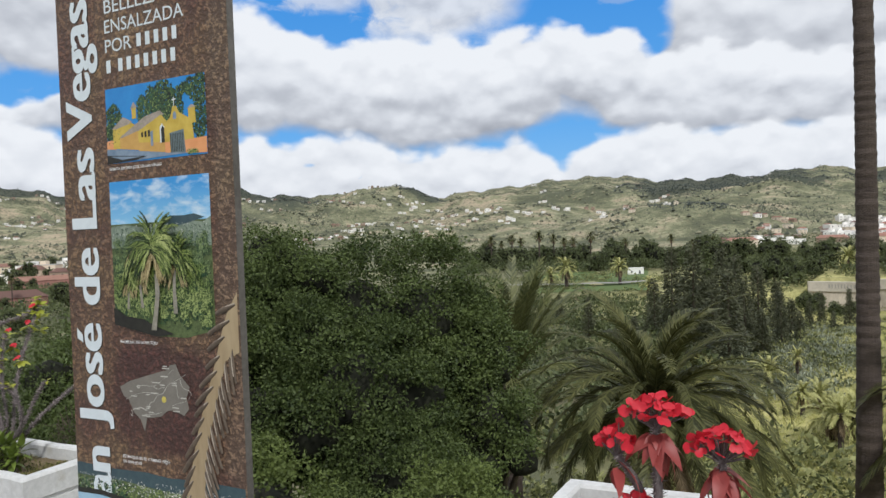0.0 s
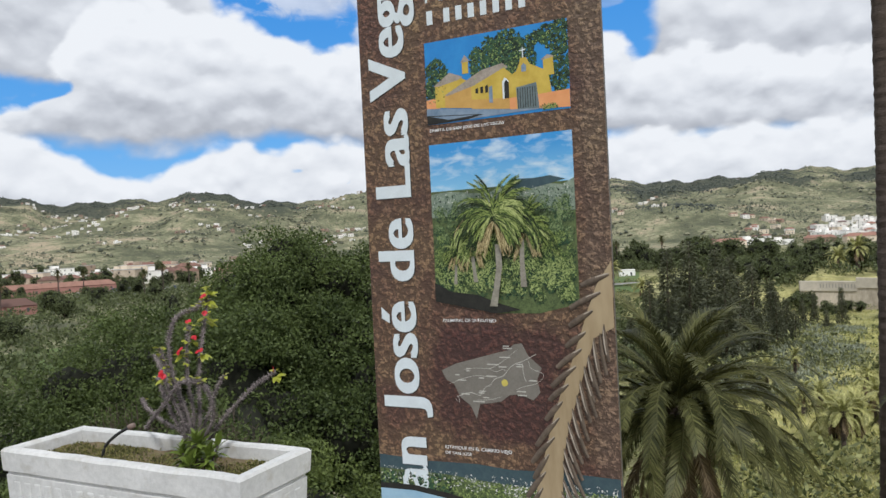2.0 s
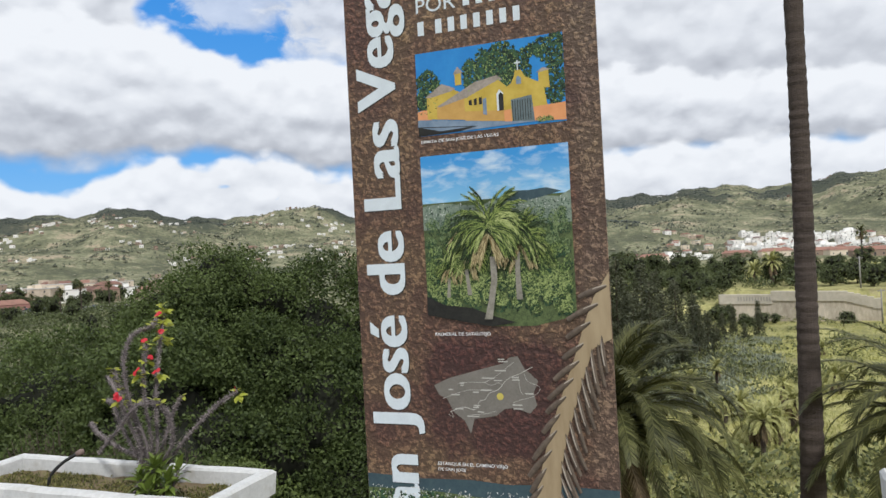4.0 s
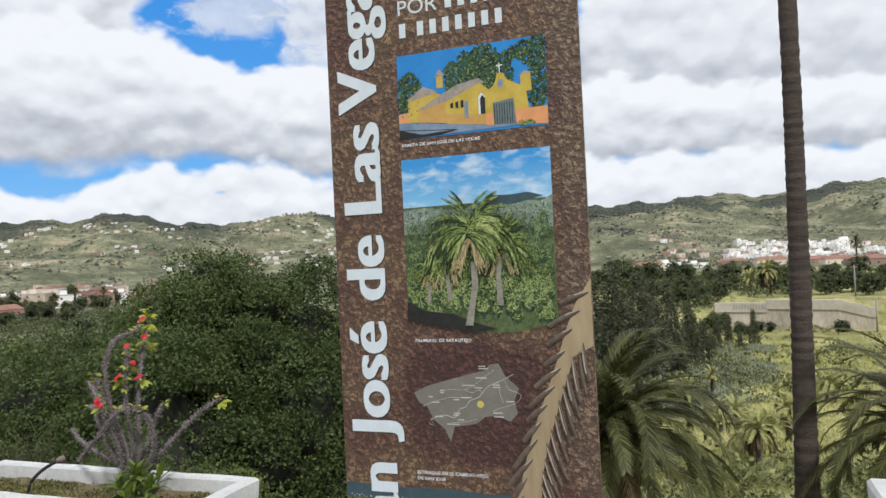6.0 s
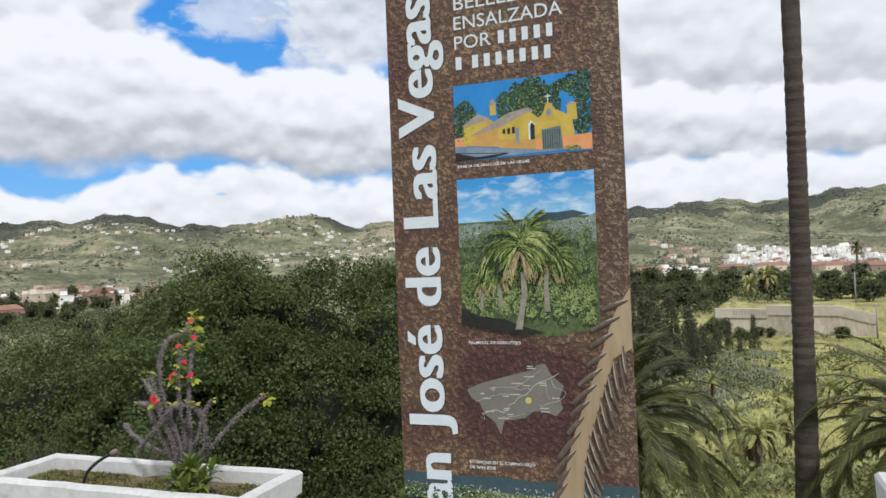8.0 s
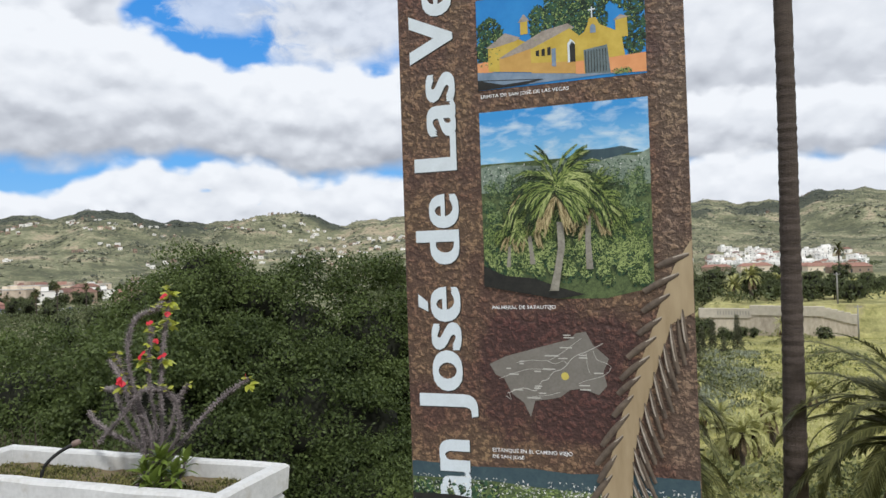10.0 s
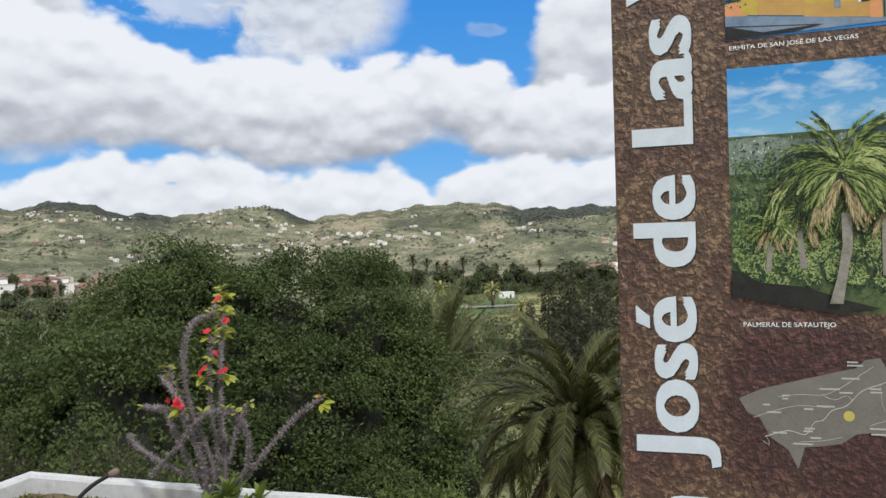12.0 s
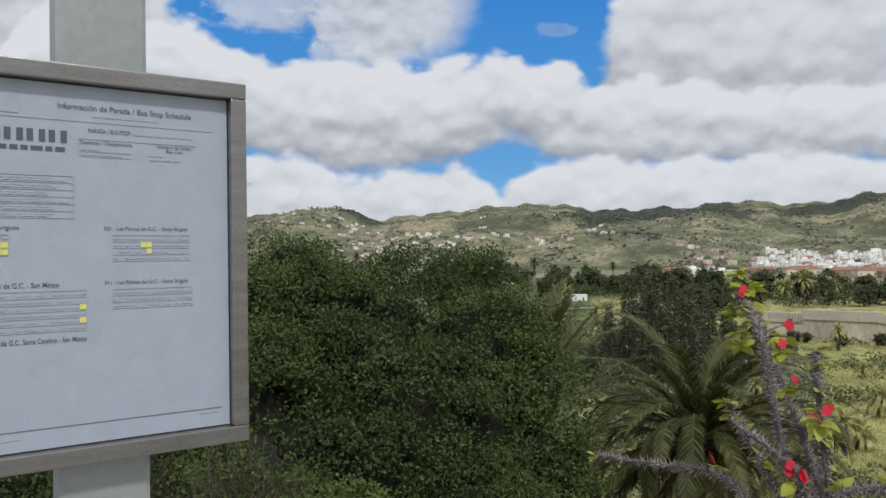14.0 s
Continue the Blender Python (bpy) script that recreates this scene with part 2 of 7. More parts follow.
def box(bm, x0, x1, y0, y1, z0, z1, bevel=0.0, segments=2):
    r = bmesh.ops.create_cube(bm, size=1, matrix=Matrix.LocRotScale(((x0 + x1) / 2, (y0 + y1) / 2, (z0 + z1) / 2), None, (x1 - x0, y1 - y0, z1 - z0)))
    if bevel:
        es = {e for v in r["verts"] for e in v.link_edges}
        bmesh.ops.bevel(bm, geom=list(es), offset=bevel, segments=segments, affect="EDGES", profile=0.6)
    return bm


def new_box(*a, **k):
    return box(bmesh.new(), *a, **k)


def tube(points, radii, sides=8, cap=True):
    """Verts and faces of a tapering tube through points."""
    pts = [Vector(p) for p in points]
    vs, fs = [], []
    up = Vector((0.3, 0.2, 1)).normalized()
    for i, p in enumerate(pts):
        d = (pts[min(i + 1, len(pts) - 1)] - pts[max(i - 1, 0)]).normalized()
        a = d.cross(up)
        if a.length < 0.05:
            a = d.cross(Vector((1, 0, 0)))
        a.normalize()
        b = d.cross(a).normalized()
        for k in range(sides):
            t = 2 * math.pi * k / sides
            vs.append(p + (a * math.cos(t) + b * math.sin(t)) * radii[i])
    for i in range(len(pts) - 1):
        for k in range(sides):
            q = (k + 1) % sides
            fs.append((i * sides + k, i * sides + q, (i + 1) * sides + q, (i + 1) * sides + k))
    if cap:
        fs += [tuple(range(sides))[::-1], tuple(range((len(pts) - 1) * sides, len(pts) * sides))]
    return vs, fs


def smooth_path(points, steps=5):
    """A soft curve through the points."""
    p = [Vector(q) for q in points]
    out = []
    for i in range(len(p) - 1):
        a, b, c, d = p[max(i - 1, 0)], p[i], p[i + 1], p[min(i + 2, len(p) - 1)]
        for s in range(steps):
            t = s / steps
            out.append(0.5 * ((2 * b) + (c - a) * t + (2 * a - 5 * b + 4 * c - d) * t * t + (3 * b - a - 3 * c + d) * t ** 3))
    return out + [p[-1]]


def leaves(centers, normals, length, width, rng, droop=0.3, spread=1.0, face=None):
    """Verts and faces of diamond leaves, folded along the middle: 4 points, 2 triangles each."""
    n = len(centers)
    d = normals + rng.normal(0, spread, (n, 3))
    d[:, 2] -= droop
    d /= np.linalg.norm(d, axis=1)[:, None] + 1e-9
    s = np.cross(d, rng.normal(0, 1, (n, 3)) if face is None else face + rng.normal(0, 0.42, (n, 3)))
    s /= np.linalg.norm(s, axis=1)[:, None] + 1e-9
    u = np.cross(s, d)
    L = (length * rng.uniform(0.65, 1.3, n))[:, None]
    W = (width * rng.uniform(0.7, 1.25, n))[:, None]
    v = np.empty((n, 4, 3))
    v[:, 0] = centers
    v[:, 1] = centers + d * L * 0.5 + s * W * 0.5 + u * W * 0.12
    v[:, 2] = centers + d * L
    v[:, 3] = centers + d * L * 0.5 - s * W * 0.5 + u * W * 0.12
    i = np.arange(n)[:, None] * 4
    f = np.concatenate([i + [[0, 1, 2]], i + [[0, 2, 3]]], 0)
    return v.reshape(-1, 3), f


def sphere_points(n, rng, low=-1.0):
    z = rng.uniform(low, 1, n)
    t = rng.uniform(0, 2 * np.pi, n)
    r = np.sqrt(1 - z * z)
    return np.stack([r * np.cos(t), r * np.sin(t), z], 1)


def wobble(p, scale, seed):
    """Cheap smooth noise on arrays of points, about -1..1."""
    q = p * scale
    return (np.sin(q[:, 0] * 1.7 + seed + 1.3 * np.sin(q[:, 1] * 1.1 + seed)) + np.sin(q[:, 1] * 2.1 + seed * 2 + 1.1 * np.sin(q[:, 2] * 1.6))
            + np.sin(q[:, 2] * 1.9 + seed * 3 + 1.2 * np.sin(q[:, 0] * 1.4 + 1))) / 3


def lump(center, radii, seed, amp=0.12, scale=1.5, sub=3):
    """A closed uneven lump: a solid core whose dark colour gives a crown its inner shade."""
    bm = bmesh.new()
    bmesh.ops.create_icosphere(bm, subdivisions=sub, radius=1)
    co = np.array([v.co for v in bm.verts])
    k = 1 + amp * wobble(co, scale * 2, seed) + amp * 0.6 * wobble(co, scale * 5, seed + 2)
    co = co * k[:, None] * np.array(radii) + np.array(center)
    fs = np.array([[v.index for v in f.verts] for f in bm.faces])
    bm.free()
    return co, fs


def join_arrays(chunks):
    vs, fs, o = [], [], 0
    for v, f in chunks:
        vs.append(v), fs.append(f + o)
        o += len(v)
    return np.concatenate(vs), np.concatenate(fs)


def crown_arrays(lobes, rng, clumps_per_m2, leaves_per_clump, clump, length, width, low=-0.35, droop=0.25):
    """Leaves in many small tufts over the lobes of a crown, with gaps between them."""
    C, Nn = [], []
    for (cx, cy, cz, rx, ry, rz) in lobes:
        area = 4 * np.pi * ((rx * ry) ** 1.6 / 3 + (rx * rz) ** 1.6 / 3 + (ry * rz) ** 1.6 / 3) ** (1 / 1.6)
        n = max(8, int(area * (1 - low) / 2 * clumps_per_m2))
        s = sphere_points(n, rng, low)
        r = np.array([rx, ry, rz])
        k = 1 + 0.10 * wobble(s, 3.0, cx) + rng.normal(0, 0.045, n)
        c = s * r * k[:, None] + np.array([cx, cy, cz])
        C.append(c), Nn.append(s)
    C, Nn = np.concatenate(C), np.concatenate(Nn)
    # tufts that lie deep inside another lobe are not needed
    keep = np.ones(len(C), bool)
    for (cx, cy, cz, rx, ry, rz) in lobes[:400]:
        q = ((C - np.array([cx, cy, cz])) / np.array([rx, ry, rz]))
        keep &= (q * q).sum(1) > 0.6
    keep &= (Nn[:, 1] * 0.9 - Nn[:, 0] * 0.35 < 0.5) | (rng.uniform(0, 1, len(C)) < 0.3)     # the far side is thinner
    C, Nn = C[keep], Nn[keep]
    size = clump * rng.uniform(0.55, 1.35, len(C))
    c = np.repeat(C, leaves_per_clump, 0)
    nn = np.repeat(Nn, leaves_per_clump, 0)
    sp = sphere_points(len(c), rng)
    sp = sp + nn * 0.55
    sp /= np.linalg.norm(sp, axis=1)[:, None] + 1e-9
    c = c + sp * (np.repeat(size, leaves_per_clump) * rng.uniform(0.5, 1.0, len(c)))[:, None]
    out = sp * 0.75 + nn * 0.6 + np.array([0, 0, 0.25])
    out /= np.linalg.norm(out, axis=1)[:, None] + 1e-9
    return leaves(c - out * length * 0.2, out * 0.45, length, width, rng, droop, 0.8, out)


TRUNK = material("palm trunk bark", (0.030, 0.023, 0.020), (0.115, 0.090, 0.078), 9, 1.2, 0.95, 0.7, stretch=(1, 1, 5), depth=0.04)
BARK = material("tree bark", (0.05, 0.04, 0.03), (0.16, 0.13, 0.1), 14, 2, 0.95, 0.5, stretch=(1, 1, 0.3))
BUSH = leaf_material("dense evergreen leaves", (0.036, 0.054, 0.017), (0.150, 0.195, 0.062), 0.42, 0.5, 0.32, 0.7, spec=0.2, tip=(0.26, 0.285, 0.11), per_tree=0.22)
BUSH_LIGHT = leaf_material("young shrub leaves", (0.045, 0.066, 0.018), (0.17, 0.215, 0.062), 0.36, 0.55, 0.32, 0.8, spec=0.2, tip=(0.25, 0.28, 0.10), per_tree=0.15)
# near black on purpose: the shade deep in the crowns is this colour
CROWN_SHADE = material("near-black crown core, painted shade", (0.008, 0.009, 0.006), (0.022, 0.024, 0.014), 6, 1, 0.95, 0.3)
FROND = leaf_material("palm leaflets", (0.038, 0.043, 0.015), (0.172, 0.172, 0.063), 0.6, 0.5, 0.25, 0.5, tip=(0.34, 0.30, 0.15), spec=0.2)
FROND_PALE = leaf_material("upright palm leaflets", (0.06, 0.073, 0.024), (0.21, 0.22, 0.085), 0.7, 0.5, 0.25, 0.5)
# paler copy of FROND: sunlight on the meadow palms is in the colour
FROND_SUNLIT = leaf_material("palm leaflets, sunlight in the colour", (0.20, 0.21, 0.065), (0.55, 0.53, 0.22), 0.7, 0.5, 0.25, 0.5)
FROND_DRY = leaf_material("dry hanging palm leaflets", (0.09, 0.065, 0.04), (0.32, 0.24, 0.15), 0.8, 0.8, 0.1, 0.7)
CONIFER = leaf_material("dark feathery needles", (0.045, 0.052, 0.028), (0.125, 0.132, 0.072), 0.45, 0.6, 0.15, 0.35)
VALLEY = leaf_material("valley tree leaves", (0.042, 0.056, 0.022), (0.145, 0.170, 0.068), 0.5, 0.6, 0.15, 0.3)
SHRUB_FAR = material("hillside shrubs", (0.060, 0.068, 0.048), (0.21, 0.205, 0.135), 0.3, 0.05, 0.9, 0.0, island=0.8)
# real woods, but cloud shadow on the hills is in this dark colour too
WOOD_SHADE_FAR = material("woods darkened for cloud shadow", (0.030, 0.038, 0.034), (0.090, 0.100, 0.078), 0.3, 0.05, 0.9, 0.0, island=0.8)
CACTUS = leaf_material("grey-green agave and prickly pear", (0.12, 0.14, 0.09), (0.36, 0.39, 0.29), 0.9, 0.6, 0.05, 0.2)
PLASTER = material("white painted concrete", (0.46, 0.465, 0.46), (0.70, 0.70, 0.69), 40, 4, 0.75, 0.35, tint=(0.48, 0.47, 0.44), depth=0.006)
SOIL = material("dry soil with moss", (0.095, 0.072, 0.043), (0.25, 0.195, 0.115), 90, 9, 0.98, 0.9, tint=(0.14, 0.15, 0.04), depth=0.012)
STEEL = material("brushed stainless steel", (0.19, 0.18, 0.17), (0.40, 0.39, 0.37), 160, 5, 0.30, 0.06, metal=0.9, stretch=(1, 1, 8))
POSTGREY = material("galvanised grey post", (0.28, 0.30, 0.30), (0.40, 0.42, 0.42), 60, 3, 0.5, 0.06, metal=0.25)
PAVING = material("grey paving concrete", (0.24, 0.23, 0.22), (0.38, 0.37, 0.35), 60, 2, 0.9, 0.3)
WALLSTONE = material("pale stone retaining wall", (0.26, 0.225, 0.175), (0.62, 0.55, 0.45), 1.6, 0.25, 0.95, 0.6, depth=0.2, stretch=(1, 1, 0.35))
PALESTONE = material("pale rendered wall band", (0.33, 0.30, 0.245), (0.57, 0.52, 0.44), 0.9, 0.15, 0.95, 0.2)
HOUSE_WHITE = material("white house render", (0.78, 0.76, 0.72), (0.88, 0.87, 0.84), 3, 0.3, 0.9, 0.0, per_object=0.5)
HOUSE_WARM = material("ochre and pink house render", (0.30, 0.225, 0.17), (0.72, 0.62, 0.49), 3, 0.3, 0.9, 0.0, per_object=1.4)
PINK = material("dusty pink render", (0.26, 0.13, 0.115), (0.40, 0.21, 0.18), 3, 0.3, 0.9, 0.0)
ROOF_RED = material("terracotta roof tiles", (0.13, 0.075, 0.062), (0.30, 0.165, 0.125), 4, 0.4, 0.9, 0.0, per_object=0.6)
ROOF_GREY = material("flat roof screed", (0.35, 0.33, 0.31), (0.58, 0.56, 0.54), 4, 0.4, 0.9, 0.0, per_object=0.8)
WINDOW = material("dark window glass", (0.03, 0.035, 0.04), (0.08, 0.09, 0.10), 2, 0.5, 0.2, 0.0, per_object=0.5)
ROAD = material("grey track", (0.22, 0.21, 0.20), (0.33, 0.32, 0.30), 2, 0.2, 0.95, 0.0)


def ground_material():
    m = bpy.data.materials.new("valley and hill ground")
    m.use_nodes = True
    N = Nodes(m.node_tree)
    pos = N.add("ShaderNodeTexCoord").outputs["Object"]
    broad, mid = N.noise(pos, 0.0030, 6.0, 0.62, 0.7), N.noise(pos, 0.022, 6.0, 0.65)
    fine, blade = N.noise(pos, 0.5, 6.0, 0.7), N.noise(pos, 5.0, 4.0, 0.7)
    f = N.math("ADD", N.math("MULTIPLY", N.math("SUBTRACT", broad, 0.5), 2.4), N.math("MULTIPLY", N.math("SUBTRACT", mid, 0.5), 3.0))
    f = N.math("ADD", N.math("ADD", f, 0.5), N.math("MULTIPLY", N.math("SUBTRACT", fine, 0.5), 0.5))
    col = N.ramp(f, [(0.10, (0.095, 0.102, 0.072)), (0.32, (0.155, 0.158, 0.10)), (0.52, (0.215, 0.222, 0.140)), (0.72, (0.315, 0.302, 0.195)), (0.92, (0.42, 0.35, 0.25))])
    # scrub: rounded dark bushes, many to the hectare
    bush = N.add("ShaderNodeTexVoronoi", {"Vector": pos, "Scale": 0.16}).outputs["Distance"]
    tiny = N.add("ShaderNodeTexVoronoi", {"Vector": pos, "Scale": 0.42}).outputs["Distance"]
    spots = N.math("MAXIMUM", N.ramp(bush, [(0.30, 1.0), (0.48, 0.0)]), N.math("MULTIPLY", N.ramp(tiny, [(0.28, 1.0), (0.46, 0.0)]), 0.8))
    spots = N.math("MULTIPLY", spots, N.ramp(N.noise(pos, 0.012, 5.0, 0.65), [(0.36, 0.25), (0.60, 0.95)]))
    col = N.mix(spots, col, N.mix(fine, (0.065, 0.074, 0.050), (0.125, 0.130, 0.082)))
    # woods on some slopes, with cloud shadow painted into the same dark patches
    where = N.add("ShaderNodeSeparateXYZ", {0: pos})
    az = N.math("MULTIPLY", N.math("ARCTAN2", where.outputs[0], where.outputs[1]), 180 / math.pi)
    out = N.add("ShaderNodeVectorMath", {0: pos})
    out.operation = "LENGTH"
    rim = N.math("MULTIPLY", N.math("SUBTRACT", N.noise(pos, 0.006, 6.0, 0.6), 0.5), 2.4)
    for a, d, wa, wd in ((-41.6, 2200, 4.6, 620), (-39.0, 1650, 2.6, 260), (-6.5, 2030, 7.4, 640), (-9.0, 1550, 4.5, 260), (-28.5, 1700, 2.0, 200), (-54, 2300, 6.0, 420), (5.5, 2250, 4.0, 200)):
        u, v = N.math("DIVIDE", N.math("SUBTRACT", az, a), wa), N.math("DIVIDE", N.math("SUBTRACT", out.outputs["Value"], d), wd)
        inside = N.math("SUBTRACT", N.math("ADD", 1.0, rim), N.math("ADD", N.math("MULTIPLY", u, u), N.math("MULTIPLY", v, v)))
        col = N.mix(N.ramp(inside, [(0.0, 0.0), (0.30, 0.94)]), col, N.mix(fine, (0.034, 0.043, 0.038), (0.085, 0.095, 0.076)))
    # dry meadow on the valley floor; its pale tone also carries the sunlight there
    near = N.math("MULTIPLY", N.ramp(N.math("MULTIPLY", where.outputs[1], 0.001), [(0.20, 1.0), (0.62, 0.0)]), N.ramp(mid, [(0.30, 0.35), (0.60, 0.95)]))
    near = N.math("MULTIPLY", near, N.ramp(N.math("MULTIPLY", N.math("ADD", az, 40.0), 0.025), [(0.50, 0.12), (0.90, 1.0)]))
    tuft = N.ramp(N.math("ADD", N.math("MULTIPLY", fine, 0.6), N.math("MULTIPLY", N.noise(pos, 0.12, 5.0, 0.65), 0.6)), [(0.44, 0.0), (0.74, 1.0)])
    col = N.mix(near, col, N.mix(tuft, (0.20, 0.205, 0.062), (0.70, 0.64, 0.27)))
    # bare earth and terrace lines
    col = N.mix(N.ramp(N.noise(pos, 0.11, 5.0, 0.7), [(0.58, 0.0), (0.70, 0.7)]), col, (0.32, 0.265, 0.18))
    up = N.add("ShaderNodeSeparateXYZ", {0: pos}).outputs[2]
    step = N.math("FRACT", N.math("ADD", N.math("MULTIPLY", up, 0.16), N.math("MULTIPLY", mid, 2.2)))
    col = N.mix(N.math("MULTIPLY", N.ramp(step, [(0.0, 1.0), (0.16, 0.0), (1.0, 0.0)]), N.ramp(broad, [(0.45, 0.0), (0.55, 0.5)])), col, (0.09, 0.085, 0.05))
    col = N.mix(N.math("MULTIPLY", blade, 0.25), col, (0.08, 0.09, 0.035))
    b = N.add("ShaderNodeBsdfPrincipled", {"Base Color": col, "Roughness": 0.95, "Specular IOR Level": 0.1})
    N.put(b.inputs["Normal"], N.add("ShaderNodeBump", {"Height": N.math("ADD", fine, mid), "Strength": 0.6, "Distance": 0.8}).outputs[0])
    N.add("ShaderNodeOutputMaterial", {0: b.outputs[0]})
    return m


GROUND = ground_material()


# ---- the land: one sheet from the terrace edge to the horizon ----
RIDGE = ((-44, 0.95, 2.4), (-49.5, 0.5, 3.0), (-13.5, 0.3, 2.0), (-31, 0.30, 2.5), (-27.6, -0.45, 2.2), (-17, 0.55, 4.0), (-0.5, 0.40, 2.5), (9, 0.6, 3.0), (-58, 0.95, 3.5), (30, 0.8, 9), (-80, 0.8, 9))
KNOLLS = ((-9.5, 1000, 30, 110, 90), (-20, 1420, 34, 190, 200), (-4, 1280, 26, 150, 160), (-40, 1450, 30, 240, 190), (-33, 1550, 26, 180, 190), (4, 1350, 16, 190, 160), (-50, 1200, 18, 180, 140))

RIDGE_AT = 2600.0


def pavement_z(x):
    return 0.055 * (x - 0.7) + 0.17


def land(x, y):
    """Height of the ground."""
    x, y = np.asarray(x, float), np.asarray(y, float)
    r = np.hypot(x, y)
    az = np.degrees(np.arctan2(x, y))
    e = np.full_like(r, 3.35)
    for a, k, w in RIDGE:
        e = e + k * np.exp(-((az - a) / w) ** 2)
    e = e + 0.10 * np.sin(az * 1.9) + 0.06 * np.sin(az * 4.3 + 1)
    top = np.tan(np.radians(e)) * RIDGE_AT + 1.5
    s = np.clip((r - 850) / (RIDGE_AT - 850), 0, 1)
    far = np.clip((r - RIDGE_AT) / 2200, 0, 1)
    p = np.stack([x.ravel(), y.ravel(), 0 * x.ravel()], 1)
    rough = (wobble(p, 0.007, 3.0) * 15 + wobble(p, 0.013, 7.0) * 8 + wobble(p, 0.026, 5.0) * 5 + wobble(p, 0.06, 2.0) * 1.6).reshape(x.shape)
    hill = (top + 15) * (0.75 * s ** 1.35 + 0.25 * s ** 0.7) + rough * np.sin(np.pi * np.clip(s, 0, 1)) * 1.6
    hill = hill - far * (top * 0.8 + 40)
    for a, d, k, wt, wr in KNOLLS:
        kx, ky = d * math.sin(radians(a)), d * math.cos(radians(a))
        ta = (x - kx) * math.cos(radians(a)) - (y - ky) * math.sin(radians(a))
        tr = (x - kx) * math.sin(radians(a)) + (y - ky) * math.cos(radians(a))
        hill = hill + k * np.exp(-(ta / wt) ** 2 - (tr / wr) ** 2)
    floor_ = -16 + (wobble(p, 0.05, 1.0) * 0.5 + wobble(p, 0.2, 2.0) * 0.2).reshape(x.shape)
    # the ground behind the stone wall on the right lies higher than in front of it
    floor_ = floor_ + 3.3 * np.clip((az + 0.8) / 1.2, 0, 1) * np.clip((16 - az) / 4, 0, 1) * np.clip((r - 204.2) / 1.3, 0, 1) * np.clip((360 - r) / 90, 0, 1)
    floor_ = floor_ - (1.9 + 2.4 * np.clip((az + 2.5) / 3, 0, 1)) * np.clip((r - 110) / 60, 0, 1) * np.clip((205.4 - r) / 1.3, 0, 1)
    # steep bank below the terrace
    k = np.clip((y - 1.2) / 48, 0, 1)
    bank = (1 - k) ** 1.7
    near = floor_ * (1 - bank) + (-1.2) * bank
    z = np.where(y < 1.2, pavement_z(x) - 0.25, near)
    front = np.clip((y - 1.2) / 0.6, 0, 1)
    z = np.where(y < 1.8, (pavement_z(np.clip(x, -20, 20)) - 0.25) * (1 - front) + near * front, near)
    return z + np.where(y > 0, hill, np.clip(s, 0, 1) * 40)


def build_land():
    a = np.radians(np.concatenate([np.arange(-180, -72, 4), np.arange(-72, 28, 0.4), np.arange(28, 180, 4)]))
    r = np.concatenate([[0.05, 1.0, 1.6, 2.2, 3, 4, 5, 6.5, 8], np.geomspace(10, 194, 52), [198, 200.5, 202.5, 204, 205.5, 207.5, 211, 216], np.geomspace(224, 480, 16), np.geomspace(500, 2750, 120), np.geomspace(2900, 4800, 10)])
    A, R = np.meshgrid(a, r)
    x, y = R * np.sin(A), R * np.cos(A)
    z = land(x, y)
    v = np.stack([x, y, z], 2).reshape(-1, 3)
    nr, na = A.shape
    i, j = np.meshgrid(np.arange(nr - 1), np.arange(na), indexing="ij")
    j2 = (j + 1) % na
    f = np.stack([i * na + j, i * na + j2, (i + 1) * na + j2, (i + 1) * na + j], 2).reshape(-1, 4)
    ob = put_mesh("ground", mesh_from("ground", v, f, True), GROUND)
    tagged(ob, "green and ochre valley floor rising to rough grassy hills", "ground", kind="structure")
    # the paved terrace and its low parapet
    bm = bmesh.new()
    vs = [bm.verts.new((x_, y_, pavement_z(x_) + 0.0)) for x_, y_ in ((-9, -6), (9, -6), (9, 1.1), (-9, 1.1))]
    lo = [bm.verts.new((v_.co.x, v_.co.y, v_.co.z - 0.6)) for v_ in vs]
    bm.faces.new(vs), bm.faces.new(lo[::-1])
    for k in range(4):
        bm.faces.new((vs[k], lo[k], lo[(k + 1) % 4], vs[(k + 1) % 4]))
    tagged(part("pavement", bm, PAVING), "grey concrete pavement beside the planters", "pavement", kind="structure")


def at_polar(az, d, up=0.0):
    x, y = d * math.sin(radians(az)), d * math.cos(radians(az))
    return Vector((x, y, float(land(x, y)) + up))


build_land()


